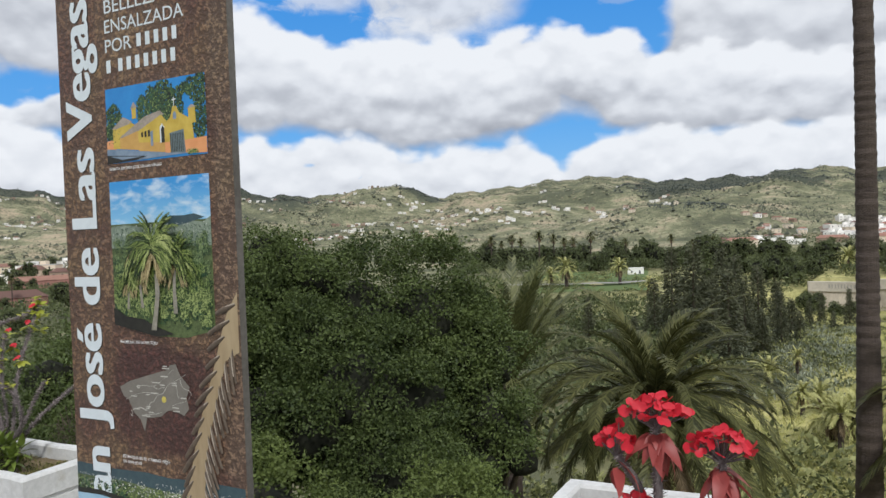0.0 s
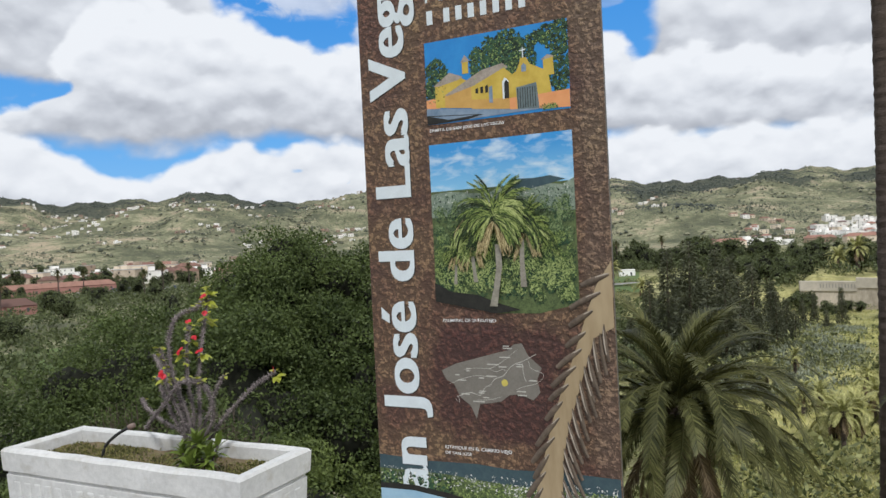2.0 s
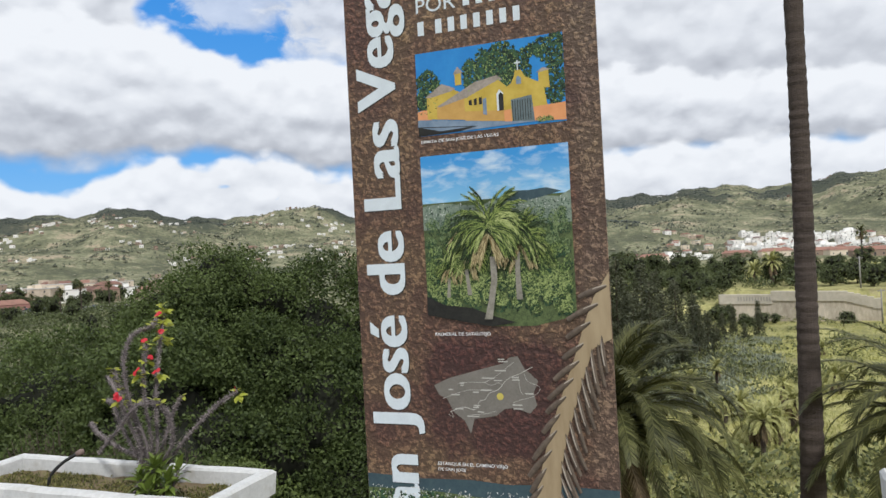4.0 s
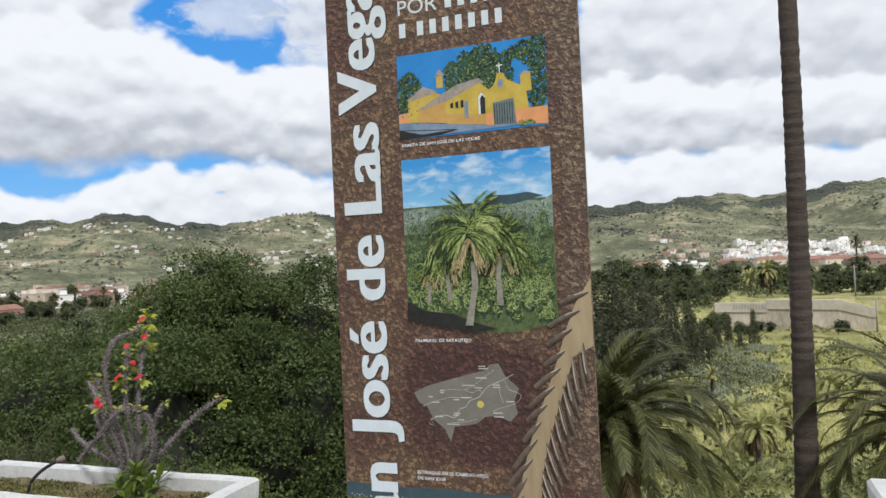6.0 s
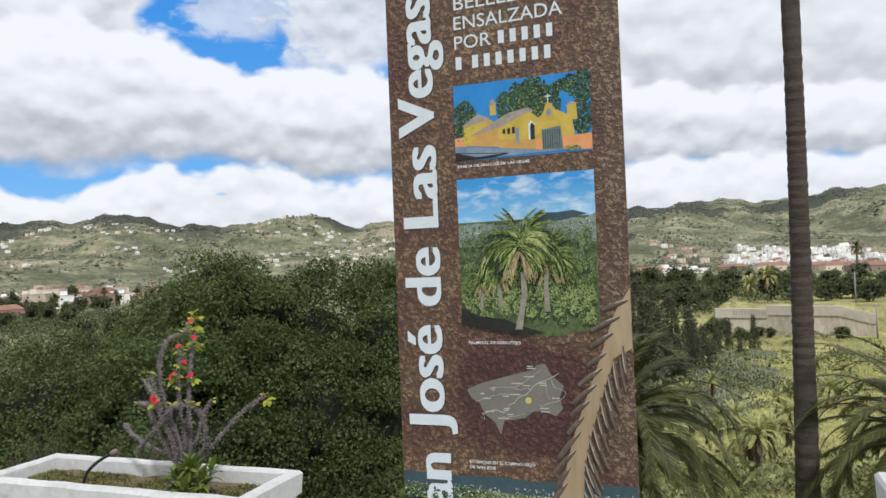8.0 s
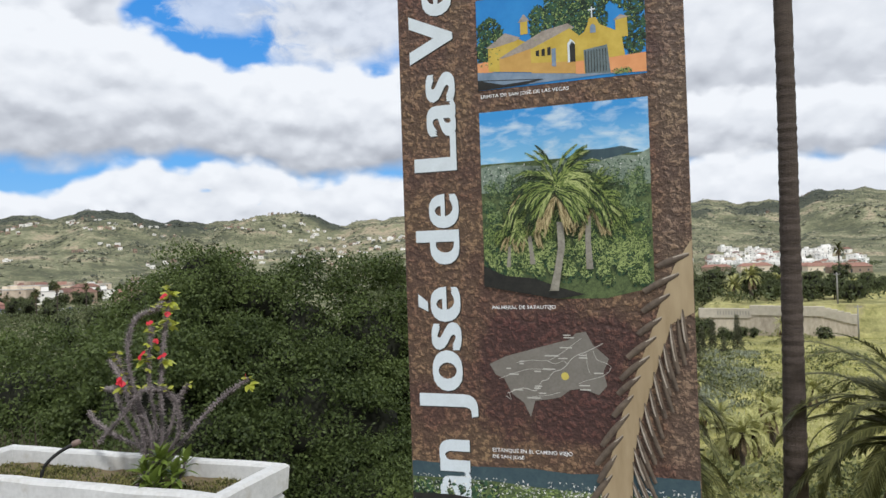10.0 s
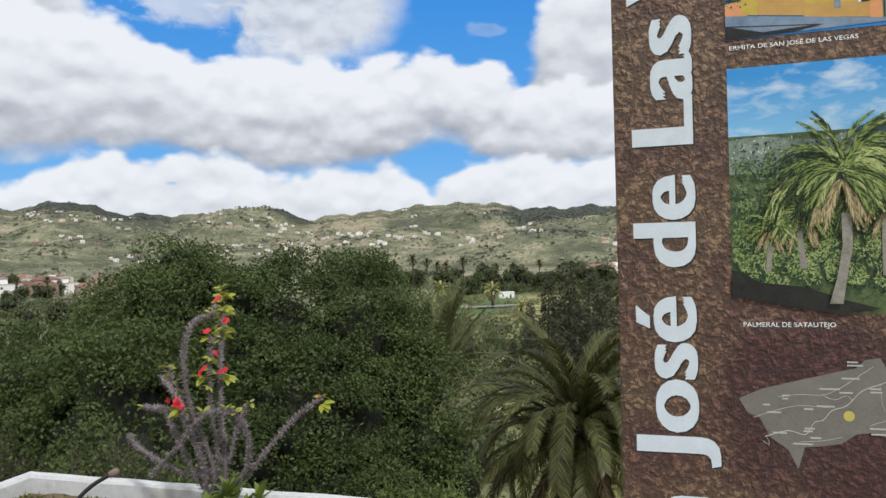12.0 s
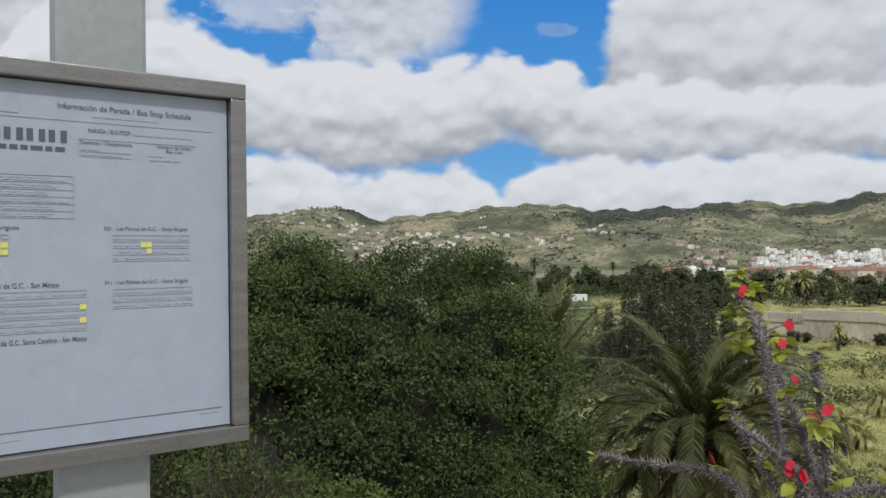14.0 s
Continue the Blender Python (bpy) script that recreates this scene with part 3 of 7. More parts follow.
# ---- trees below the terrace ----
def bushy_tree(x, y, lobes, seed, label, mat=None, length=0.105, width=0.060, bough=(0.32, 0.72), per=330):
    """A broad evergreen: short trunk and limbs under many leafy boughs. lobes: offset from (x, y), height, radii."""
    rng = np.random.default_rng(seed)
    z0 = float(land(x, y))
    t = thing("tree", label, "tree", pose(x, y, z0), group="evergreen trees below the terrace")
    L = [(lx, ly, lz - z0, rx, ry, rz) for lx, ly, lz, rx, ry, rz in lobes]
    top = max(l[2] for l in L)
    v, f = tube(smooth_path([(0, 0, -0.3), (0.2, 0.1, top * 0.35), (0.1, -0.1, top * 0.75)]), np.linspace(0.38, 0.16, 11), 9)
    put_mesh("trunk", mesh_from("trunk", v, f, True), BARK, t)
    for lx, ly, lz, rx, ry, rz in L:
        v, f = tube(smooth_path([(0.1, 0, top * 0.3), (lx * 0.5, ly * 0.5, lz * 0.62), (lx, ly, lz)]), np.linspace(0.2, 0.05, 11), 6)
        put_mesh("limb", mesh_from("limb", v, f, True), BARK, t)
    # solid dark cores stand in for the shade between the boughs
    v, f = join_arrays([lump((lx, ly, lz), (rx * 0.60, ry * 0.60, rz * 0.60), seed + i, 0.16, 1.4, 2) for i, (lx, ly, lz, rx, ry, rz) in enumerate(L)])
    put_mesh("inner_foliage", mesh_from("inner_foliage", v, f, True), CROWN_SHADE, t, "solid near-black core painting the shade inside the crown")
    knobs = boughs(L, rng, bough, np.array([-x, -1.5 - y, 0.0]) / math.hypot(x, y + 1.5))
    inner = [(l[0], l[1], l[2], l[3] * 0.78, l[4] * 0.78, l[5] * 0.78) for l in L]
    v, f = join_arrays([bough_leaves(knobs, rng, per, length, width), crown_arrays(inner, rng, 2.2, 16, 0.26, length * 1.2, width * 1.25, -0.4)])
    put_mesh("crown", mesh_from("crown", v, f), mat or BUSH, t, "dense crown of small dark green leaves")
    return t


def boughs(lobes, rng, size, front):
    """Rounded boughs spread over the lobes of a crown, fewer on the side away from the terrace; centre, radius."""
    C, K = [], []
    mean = (size[0] + size[1]) / 2
    for cx, cy, cz, rx, ry, rz in lobes:
        area = 4 * math.pi * ((rx * ry + rx * rz + ry * rz) / 3)
        n = int(area / (math.pi * mean ** 2) * 0.95) + 6
        s = sphere_points(n, rng, -0.45)
        k = rng.uniform(size[0], size[1], n)
        c = np.array([cx, cy, cz]) + s * (np.array([rx, ry, rz]) - k[:, None] * 0.35) * rng.uniform(0.84, 1.10, (n, 1))
        keep = (s @ front > -0.3) | (s[:, 2] > 0.8) | (rng.uniform(0, 1, n) < 0.25)
        C.append(c[keep]), K.append(k[keep])
    C, K = np.concatenate(C), np.concatenate(K)
    keep = np.ones(len(C), bool)
    for cx, cy, cz, rx, ry, rz in lobes:
        q = (C - np.array([cx, cy, cz])) / np.array([rx, ry, rz])
        keep &= (q * q).sum(1) > 0.62
    return C[keep], K[keep]


def bough_leaves(knobs, rng, per, length, width):
    """Leaves over the upper and outer side of each bough, thinning out below it, with shoots that stand out."""
    C, K = knobs
    m = np.maximum(60, (per * (K / 0.54) ** 2).astype(int))
    c, k = np.repeat(C, m, 0), np.repeat(K, m)
    s = sphere_points(len(c), rng, -0.55)
    keep = s[:, 2] > rng.normal(-0.15, 0.22, len(s))
    c, k, s = c[keep], k[keep], s[keep]
    lumpy = 1 + 0.22 * wobble(s * 2.2 + c * 0.7, 2.4, 1.0) + 0.10 * wobble(s * 6.0 + c, 2.0, 4.0)
    r = k * lumpy * (1 - 0.42 * rng.uniform(0, 1, len(s)) ** 2.2) * np.where(rng.uniform(0, 1, len(s)) < 0.05, 1.22, 1.0)
    p = c + s * r[:, None] * np.array([1, 1, 0.82])
    out = s + np.array([0, 0, 0.35])
    out /= np.linalg.norm(out, axis=1)[:, None]
    return leaves(p, out * 0.5, length, width, rng, 0.2, 0.75, out)


def lobed(cx, cy, ztop, radius, height, n, seed):
    """Lobes that pile up to one rounded crown."""
    rnd = random.Random(seed)
    out = [(0, 0, ztop - height * 0.5, radius * 0.72, radius * 0.72, height * 0.5)]
    for k in range(n):
        a = 2 * math.pi * (k + rnd.uniform(-0.3, 0.3)) / n
        q = radius * rnd.uniform(0.5, 0.72)
        w = radius * rnd.uniform(0.36, 0.5)
        out.append((q * math.cos(a), q * math.sin(a), ztop - height * rnd.uniform(0.42, 0.8), w, w, w * rnd.uniform(0.75, 1.0)))
    return out


DARK = "dense dark green evergreen tree on the bank below"
TREES = (  # x, y, top height, radius, crown height, lobes
    (-13.6, 16.6, 1.60, 3.6, 6.0, 9), (-10.9, 17.6, 1.45, 3.4, 6.0, 9), (-8.9, 18.4, 1.40, 3.1, 6.4, 9), (-8.1, 18.4, 0.1, 2.3, 6.5, 8), (-17.0, 13.6, -0.2, 3.1, 4.8, 9),
    (-16.4, 8.6, -1.7, 3.1, 4.4, 8), (-14.5, 3.5, -2.2, 2.8, 3.4, 8), (-6.7, 17.4, -1.9, 1.9, 5.0, 7), (-12.3, 12.6, -0.2, 3.0, 5.0, 8), (-9.0, 14.6, -0.5, 2.9, 5.0, 8), (-12.7, 15.0, 0.75, 2.3, 4.6, 7))
for i, (x, y, zt, rad, hi, n) in enumerate(TREES):
    bushy_tree(x, y, lobed(x, y, zt, rad, hi, n, 40 + i), 50 + i, DARK)
# the slim head of the tallest one
bushy_tree(-13.5, 16.3, [(0, 0, 1.05, 0.95, 0.95, 1.15), (0.8, 0.3, 0.75, 1.1, 1.1, 1.0), (-0.9, 0.2, 0.45, 1.1, 1.1, 1.0), (1.8, 0.4, 0.35, 1.2, 1.2, 1.0), (-1.9, 0.1, 0.1, 1.2, 1.2, 1.0)], 70, "slim tall evergreen rising above its neighbours", BUSH)
SHRUBS = ((-7.6, 8.6, -2.1, 2.4, 3.4, 7), (-4.6, 10.6, -2.7, 2.3, 3.6, 7), (-10.8, 9.8, -2.5, 2.3, 3.4, 7), (-11.6, 5.6, -2.4, 2.0, 2.8, 7), (-5.2, 6.2, -2.3, 1.7, 2.6, 6), (-2.4, 12.5, -4.3, 1.9, 3.4, 6), (-7.0, 13.5, -2.6, 2.5, 4.0, 7))
for i, (x, y, zt, rad, hi, n) in enumerate(SHRUBS):
    bushy_tree(x, y, lobed(x, y, zt, rad, hi, n, 80 + i), 90 + i, "leafy green shrub on the bank below the planters", BUSH_LIGHT if x > -5 or i == 0 else BUSH, 0.085, 0.048, (0.26, 0.52), 430)


def twiggy_shrub(x, y, top, spread, seed, n=150):
    """A half-bare shrub: many thin forked stems from one root, with a few leaves left at the tips."""
    z0 = float(land(x, y))
    t = thing("twiggy_shrub", "half-bare brown twiggy shrub among the evergreens", "shrub", pose(x, y, z0), group="twiggy shrubs on the bank")
    rng, H = np.random.default_rng(seed), top - z0
    r = random.Random(seed)
    chunks, tips = [], []
    for i in range(n):
        a, e = r.uniform(0, 2 * math.pi), r.uniform(0.1, 1.0)
        end = Vector((math.cos(a) * spread * e, math.sin(a) * spread * e, H * r.uniform(0.65, 1.0) * (1 - 0.25 * e * e)))
        path = [Vector((0, 0, 0)), end * 0.45 + Vector((r.uniform(-0.15, 0.15), r.uniform(-0.15, 0.15), H * 0.08)), end * 0.8 + Vector((r.uniform(-0.1, 0.1), r.uniform(-0.1, 0.1), 0.05)), end]
        paths = [(path, 0.016)]
        for k in range(3):
            b = path[1] + (path[3] - path[1]) * r.uniform(0.2, 0.9)
            paths.append(([b, b + Vector((r.uniform(-0.25, 0.25), r.uniform(-0.25, 0.25), r.uniform(0.08, 0.3))), b + Vector((r.uniform(-0.4, 0.4), r.uniform(-0.4, 0.4), r.uniform(0.2, 0.5)))], 0.008))
        for p, w in paths:
            v, f = tube(p, np.linspace(w, w * 0.4, len(p)), 3, cap=False)
            q = np.array(f)
            chunks.append((np.array([tuple(c) for c in v]), np.concatenate([q[:, [0, 1, 2]], q[:, [0, 2, 3]]])))
            tips.append(tuple(p[-1]))
    v, f = join_arrays(chunks)
    put_mesh("stems", mesh_from("stems", v, f), TWIG, t, "tangle of thin brown stems")
    c = np.repeat(np.array(tips), 5, 0) + rng.normal(0, 0.06, (len(tips) * 5, 3))
    v, f = leaves(c, np.tile([0, 0, 1.0], (len(c), 1)), 0.08, 0.045, rng, 0.1, 0.8)
    put_mesh("sparse_leaves", mesh_from("sparse_leaves", v, f), BUSH, t, "few olive leaves at the tips")


TWIG = material("thin brown twigs", (0.055, 0.042, 0.034), (0.17, 0.135, 0.105), 30, 3, 0.9, 0.2)
for x, y, top, spread, seed in ((-8.9, 8.3, -1.25, 1.3, 301), (-7.2, 7.0, -1.75, 1.0, 302), (-12.6, 9.4, -1.5, 1.3, 303)):
    twiggy_shrub(x, y, top, spread, seed)


# ---- palms ----
def frond_mesh(length, droop, pairs, leaflet, seed, lift=0.55, thick=0.018, width=0.03):
    """A feather leaf along +x that arches down: a stalk and two rows of leaflets."""
    rng = np.random.default_rng(seed)
    s = np.linspace(0, 1, 15)
    ang = -droop * s ** 1.4
    dx, dz = np.cos(ang), np.sin(ang)
    px = np.concatenate([[0], np.cumsum((dx[1:] + dx[:-1]) / 2)]) / 14 * length
    pz = np.concatenate([[0], np.cumsum((dz[1:] + dz[:-1]) / 2)]) / 14 * length
    side = rng.normal(0, 0.03) * length * s ** 2
    stalk = [(px[i], side[i], pz[i]) for i in range(15)]
    v, f = tube(stalk, np.linspace(thick * 1.6, thick * 0.25, 15), 5)
    vs, fs = np.array([tuple(q) for q in v]), []
    for q in f:
        fs += [(q[0], q[i], q[i + 1]) for i in range(1, len(q) - 1)]
    chunks = [(vs, np.array(fs))]
    t = np.repeat(np.linspace(0.12, 0.99, pairs), 2) + rng.normal(0, 0.004, pairs * 2)
    sg = np.tile([1.0, -1.0], pairs)
    base = np.stack([np.interp(t, s, px), np.interp(t, s, side), np.interp(t, s, pz)], 1)
    a = np.interp(t, s, ang)
    tang = np.stack([np.cos(a), 0 * a, np.sin(a)], 1)
    up = np.stack([-np.sin(a), 0 * a, np.cos(a)], 1)
    out = np.zeros_like(tang)
    out[:, 1] = sg
    L = leaflet * (0.35 + 0.65 * np.sin(np.pi * np.clip(t * 0.92 + 0.08, 0, 1)) ** 0.7) * rng.uniform(0.85, 1.12, len(t))
    d = tang * 0.95 + out * 0.78 + up * (lift * rng.uniform(0.2, 1.1, len(t)))[:, None]
    d /= np.linalg.norm(d, axis=1)[:, None]
    sag = np.array([0, 0, -1.0]) * (L * rng.uniform(0.15, 0.45, len(t)))[:, None]
    w = np.cross(d, up)
    w /= np.linalg.norm(w, axis=1)[:, None] + 1e-9
    W = width * rng.uniform(0.8, 1.2, len(t))[:, None]
    n = len(t)
    q = np.empty((n, 5, 3))
    q[:, 0], q[:, 1] = base + w * W * 0.5, base - w * W * 0.5
    mid = base + d * L[:, None] * 0.55 + sag * 0.25
    q[:, 2], q[:, 3] = mid + w * W * 0.45, mid - w * W * 0.45
    q[:, 4] = base + d * L[:, None] + sag
    i = np.arange(n)[:, None] * 5
    tri = np.concatenate([i + [[0, 1, 3]], i + [[0, 3, 2]], i + [[2, 3, 4]]], 0)
    chunks.append((q.reshape(-1, 3), tri))
    v, f = join_arrays(chunks)
    return mesh_from("frond", v, f)


def ringed_trunk(points, radii, rings, bump, seed, sides=18):
    """A palm trunk with ring scars and an uneven outline."""
    path = smooth_path(points, max(2, rings // (len(points) - 1)))
    rng = random.Random(seed)
    rr = [np.interp(i / (len(path) - 1), np.linspace(0, 1, len(radii)), radii) * (1 + bump * (0.5 if i % 2 else -0.5) + rng.uniform(-bump, bump) * 0.5) for i in range(len(path))]
    v, f = tube(path, rr, sides)
    return mesh_from("trunk", v, f, False)


def palm(name, label, x, y, z_heart, trunk_r, length, counts, seed, mats=(FROND, FROND_DRY), pairs=48, leaflet=0.5, lean=(0, 0), group="", z_base=None, width=0.03, bend=(1.2, 1.8)):
    """counts: how many upright, arching, level, hanging and dry leaves."""
    zb = float(land(x, y)) if z_base is None else z_base
    t = thing(name, label, "palm tree", pose(x, y, zb), group=group)
    H = z_heart - zb
    lx, ly = lean
    put_mesh("trunk", ringed_trunk([(0, 0, -0.4), (lx * 0.3, ly * 0.3, H * 0.5), (lx, ly, H)], [trunk_r * 1.15, trunk_r, trunk_r * 1.05], 40, 0.06, seed), TRUNK, t)
    rng = random.Random(seed)
    kinds = ((76, bend[0]), (58, bend[1]), (34, 2.0), (2, 1.6), (-58, 0.6))
    for (pitch, droop), n, k in zip(kinds, counts, range(5)):
        if not n:
            continue
        meshes = [frond_mesh(length * (0.92 if k < 4 else 0.8), droop * q, pairs, leaflet, seed * 7 + k * 3 + i, 0.3 if k < 2 else 0.05, 0.012 + length * 0.004, width) for i, q in enumerate((0.8, 1.15))]
        for i in range(n):
            az = 360 * (i + rng.uniform(-0.35, 0.35)) / n + k * 37
            s = rng.uniform(0.85, 1.1)
            m = Matrix.Translation((lx, ly, H + 0.05)) @ pose(0, 0, 0, 0, 0, az) @ Matrix.Translation((trunk_r * 0.5, 0, -0.12 * k)) @ pose(0, 0, 0, 0, -(pitch + rng.uniform(-11, 11)), 0) @ pose(0, 0, 0, rng.uniform(-25, 25)) @ Matrix.Diagonal((s, s, s, 1))
            put_mesh("frond" if k < 4 else "dry_frond", meshes[i % 2], mats[0] if k < 4 else mats[1], t, m=m)
    return t


palm("palm_tree", "date palm with arching grey-green fronds below the terrace", -3.1, 23.0, -4.2, 0.42, 5.3, (11, 20, 24, 24, 20), 11, leaflet=0.58, pairs=84, width=0.038, bend=(1.7, 2.2))
palm("palm_tree", "date palm with drooping fronds beside the tall trunk", 6.9, 25.5, -4.6, 0.4, 5.2, (9, 18, 20, 16, 8), 12, leaflet=0.58, pairs=84, width=0.038, bend=(1.7, 2.2))
palm("palm_tree", "young palm with upright pale green fronds behind the trees", -9.0, 25.2, -4.1, 0.3, 5.0, (30, 10, 5, 0, 0), 13, (FROND_PALE, FROND_DRY), leaflet=0.6, pairs=60, width=0.04, bend=(0.4, 0.8))


def tall_palm():
    x, y = 3.14, 25.0
    z0 = float(land(x, y))
    t = thing("tall_palm", "very tall palm with a dark ringed bare trunk", "palm tree", pose(x, y, z0))
    top = 17.0 - z0
    pts = [(-0.14, 0, -0.4), (-0.1, 0, 3.0), (0.0, 0, 9.0), (0.06, 0, 14.0), (0.1, 0, 19.0), (0.1, 0, top)]
    put_mesh("trunk", ringed_trunk(pts, [0.46, 0.41, 0.34, 0.31, 0.285, 0.28], 150, 0.055, 5, 20), TRUNK, t)
    rng = random.Random(3)
    ms = [frond_mesh(2.6, 1.3, 36, 0.45, 300 + i, 0.3, 0.025, 0.035) for i in range(2)]
    for i in range(26):
        m = Matrix.Translation((0.1, 0, top)) @ pose(0, 0, 0, 0, 0, i * 137.5) @ pose(0, 0, 0, 0, -(65 - (i % 6) * 18 + rng.uniform(-6, 6)), 0)
        put_mesh("frond", ms[i % 2], FROND, t, m=m)


tall_palm()


# ---- planters ----
def planter(x0, x1, y0, y1, rim, base, label):
    """A rectangular cast trough with a thick rim band, a groove under it and vertical fluting."""
    t = thing("planter", label, "planter", pose((x0 + x1) / 2, (y0 + y1) / 2, base))
    w, d, h = (x1 - x0) / 2, (y1 - y0) / 2, rim - base
    th = 0.055
    bm = bmesh.new()
    rings = [(w - 0.035, d - 0.035, 0.0), (w - 0.013, d - 0.013, h - 0.128), (w - 0.019, d - 0.019, h - 0.122), (w - 0.019, d - 0.019, h - 0.115), (w - 0.004, d - 0.004, h - 0.104),
             (w, d, h - 0.012), (w - 0.010, d - 0.010, h), (w - th + 0.008, d - th + 0.008, h), (w - th, d - th, h - 0.01), (w - th - 0.012, d - th - 0.012, h - 0.2)]
    loops = []
    nx, ny = 30, 10
    for a, b, z in rings:
        pts = [(-a + 2 * a * i / nx, -b) for i in range(nx)] + [(a, -b + 2 * b * i / ny) for i in range(ny)] + [(a - 2 * a * i / nx, b) for i in range(nx)] + [(-a, b - 2 * b * i / ny) for i in range(ny)]
        loop = []
        for px, py in pts:
            k = Vector((px * 3 + x0, py * 3, z * 4))
            j = noise.noise(k * 2.2) * 0.005 + noise.noise(k * 7) * 0.002
            loop.append(bm.verts.new((px + j, py + j, z + (noise.noise(k * 1.7 + Vector((3, 1, 0))) * 0.004 if z > 0.05 else 0))))
        loops.append(loop)
    for p, q in zip(loops, loops[1:]):
        for i in range(len(p)):
            bm.faces.new((p[i], p[(i + 1) % len(p)], q[(i + 1) % len(q)], q[i]))
    bm.faces.new(loops[0][::-1]), bm.faces.new(loops[-1])
    part("trough", bm, PLASTER, t, smooth=False)
    for side, (n, half) in (("front", (int(w * 2 / 0.075), w)), ("end", (5, d))):
        for s in (-1, 1):
            for i in range(n):
                c = -half + 0.05 + (2 * half - 0.1) * (i + 0.5) / n
                g = bmesh.new()
                q = 0.022
                if side == "front":
                    box(g, c - q, c + q, s * (d - 0.021) - 0.008, s * (d - 0.021) + 0.008, 0.03, h - 0.155, 0.006)
                else:
                    box(g, s * (w - 0.021) - 0.008, s * (w - 0.021) + 0.008, c - q, c + q, 0.03, h - 0.155, 0.006)
                part("flute", g, PLASTER, t)
    # soil
    bm = bmesh.new()
    bmesh.ops.create_grid(bm, x_segments=60, y_segments=20, size=1)
    for v in bm.verts:
        v.co.x *= w - th - 0.006
        v.co.y *= d - th - 0.006
        v.co.z = h - 0.065 + noise.noise(v.co * 9) * 0.012 + noise.noise(v.co * 30) * 0.006
    part("soil", bm, SOIL, t, "dry brown soil with patches of moss")
    return t


P1, P2 = (-2.585, -1.10, 0.385, 0.845), (1.18, 2.66, 0.29, 0.745)
planter(*P1, 0.637, pavement_z(-1.84) + 0.02, "white painted concrete planter with a thick rim and dry soil")
planter(*P2, 0.80, pavement_z(1.92) + 0.02, "white painted concrete planter holding red-bracted plants")


# ---- the information totem ----
SIGN_X0, SIGN_X1, SIGN_TOP = -0.212, 0.494, 2.66


def rock_face_material():
    """The photograph of a rough rock face that is printed on the panel: knobs and cracks lit from above in the picture."""
    m = bpy.data.materials.new("printed brown rock texture")
    m.use_nodes = True
    N = Nodes(m.node_tree)
    pos = N.add("ShaderNodeTexCoord").outputs["Object"]
    sp = N.add("ShaderNodeSeparateXYZ", {0: pos})

    def height(shift):
        p = N.add("ShaderNodeVectorMath", {0: pos, 1: shift}).outputs[0]
        bend = N.add("ShaderNodeTexNoise", {"Vector": p, "Scale": 26.0, "Detail": 4.0, "Roughness": 0.6}).outputs["Color"]
        bend = N.add("ShaderNodeVectorMath", {0: bend, 1: (0.03, 0.03, 0.03)})
        bend.operation = "MULTIPLY"
        q = N.add("ShaderNodeVectorMath", {0: p, 1: bend.outputs[0]}).outputs[0]
        cell = N.add("ShaderNodeTexVoronoi", {"Vector": q, "Scale": 70.0, "Detail": 2.0, "Roughness": 0.6}).outputs["Distance"]
        return N.math("ADD", N.math("MULTIPLY", N.noise(p, 52.0, 10.0, 0.68, 0.4), 1.5), N.math("MULTIPLY", cell, -0.42))

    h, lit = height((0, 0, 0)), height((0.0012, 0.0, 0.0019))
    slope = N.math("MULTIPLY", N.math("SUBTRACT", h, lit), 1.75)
    zone, tone = N.noise(pos, 4.2, 5, 0.6, 0.7), N.noise(N.add("ShaderNodeMapping", {0: pos, 1: (3.1, 1.7, 0.4)}).outputs[0], 9.0, 6, 0.62, 0.5)
    col = N.ramp(zone, [(0.36, (0.155, 0.078, 0.054)), (0.48, (0.190, 0.112, 0.068)), (0.62, (0.245, 0.160, 0.088))])
    col = N.mix(N.ramp(tone, [(0.52, 0.0), (0.72, 0.5)]), col, (0.25, 0.165, 0.085))
    col = N.mix(N.ramp(tone, [(0.30, 0.55), (0.48, 0.0)]), col, (0.115, 0.062, 0.052))
    # a paler greyish strip along one edge
    strip = N.math("ADD", sp.outputs[0], N.math("MULTIPLY", N.math("SUBTRACT", zone, 0.5), 0.08))
    col = N.mix(N.ramp(strip, [(0.41, 0.0), (0.44, 0.4)]), col, (0.23, 0.175, 0.125))
    # the maroon field behind the printed map, with a soft ragged border
    dx = N.math("DIVIDE", N.math("SUBTRACT", sp.outputs[0], 0.17), 0.215)
    dz = N.math("DIVIDE", N.math("SUBTRACT", sp.outputs[2], 1.005), 0.175)
    rad = N.math("ADD", N.math("ADD", N.math("POWER", N.math("ABSOLUTE", dx), 4.0), N.math("POWER", N.math("ABSOLUTE", dz), 4.0)), N.math("MULTIPLY", N.math("SUBTRACT", N.noise(pos, 14, 5, 0.65), 0.5), 2.2))
    col = N.mix(N.ramp(rad, [(0.45, 0.85), (1.0, 0.0)]), col, (0.085, 0.032, 0.030))
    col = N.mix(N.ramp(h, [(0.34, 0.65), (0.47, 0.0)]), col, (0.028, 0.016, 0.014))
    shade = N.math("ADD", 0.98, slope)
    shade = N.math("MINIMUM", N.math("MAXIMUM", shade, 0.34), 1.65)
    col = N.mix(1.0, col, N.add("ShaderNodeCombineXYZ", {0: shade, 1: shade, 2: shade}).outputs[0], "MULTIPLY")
    b = N.add("ShaderNodeBsdfPrincipled", {"Base Color": col, "Roughness": 0.42, "Specular IOR Level": 0.35})
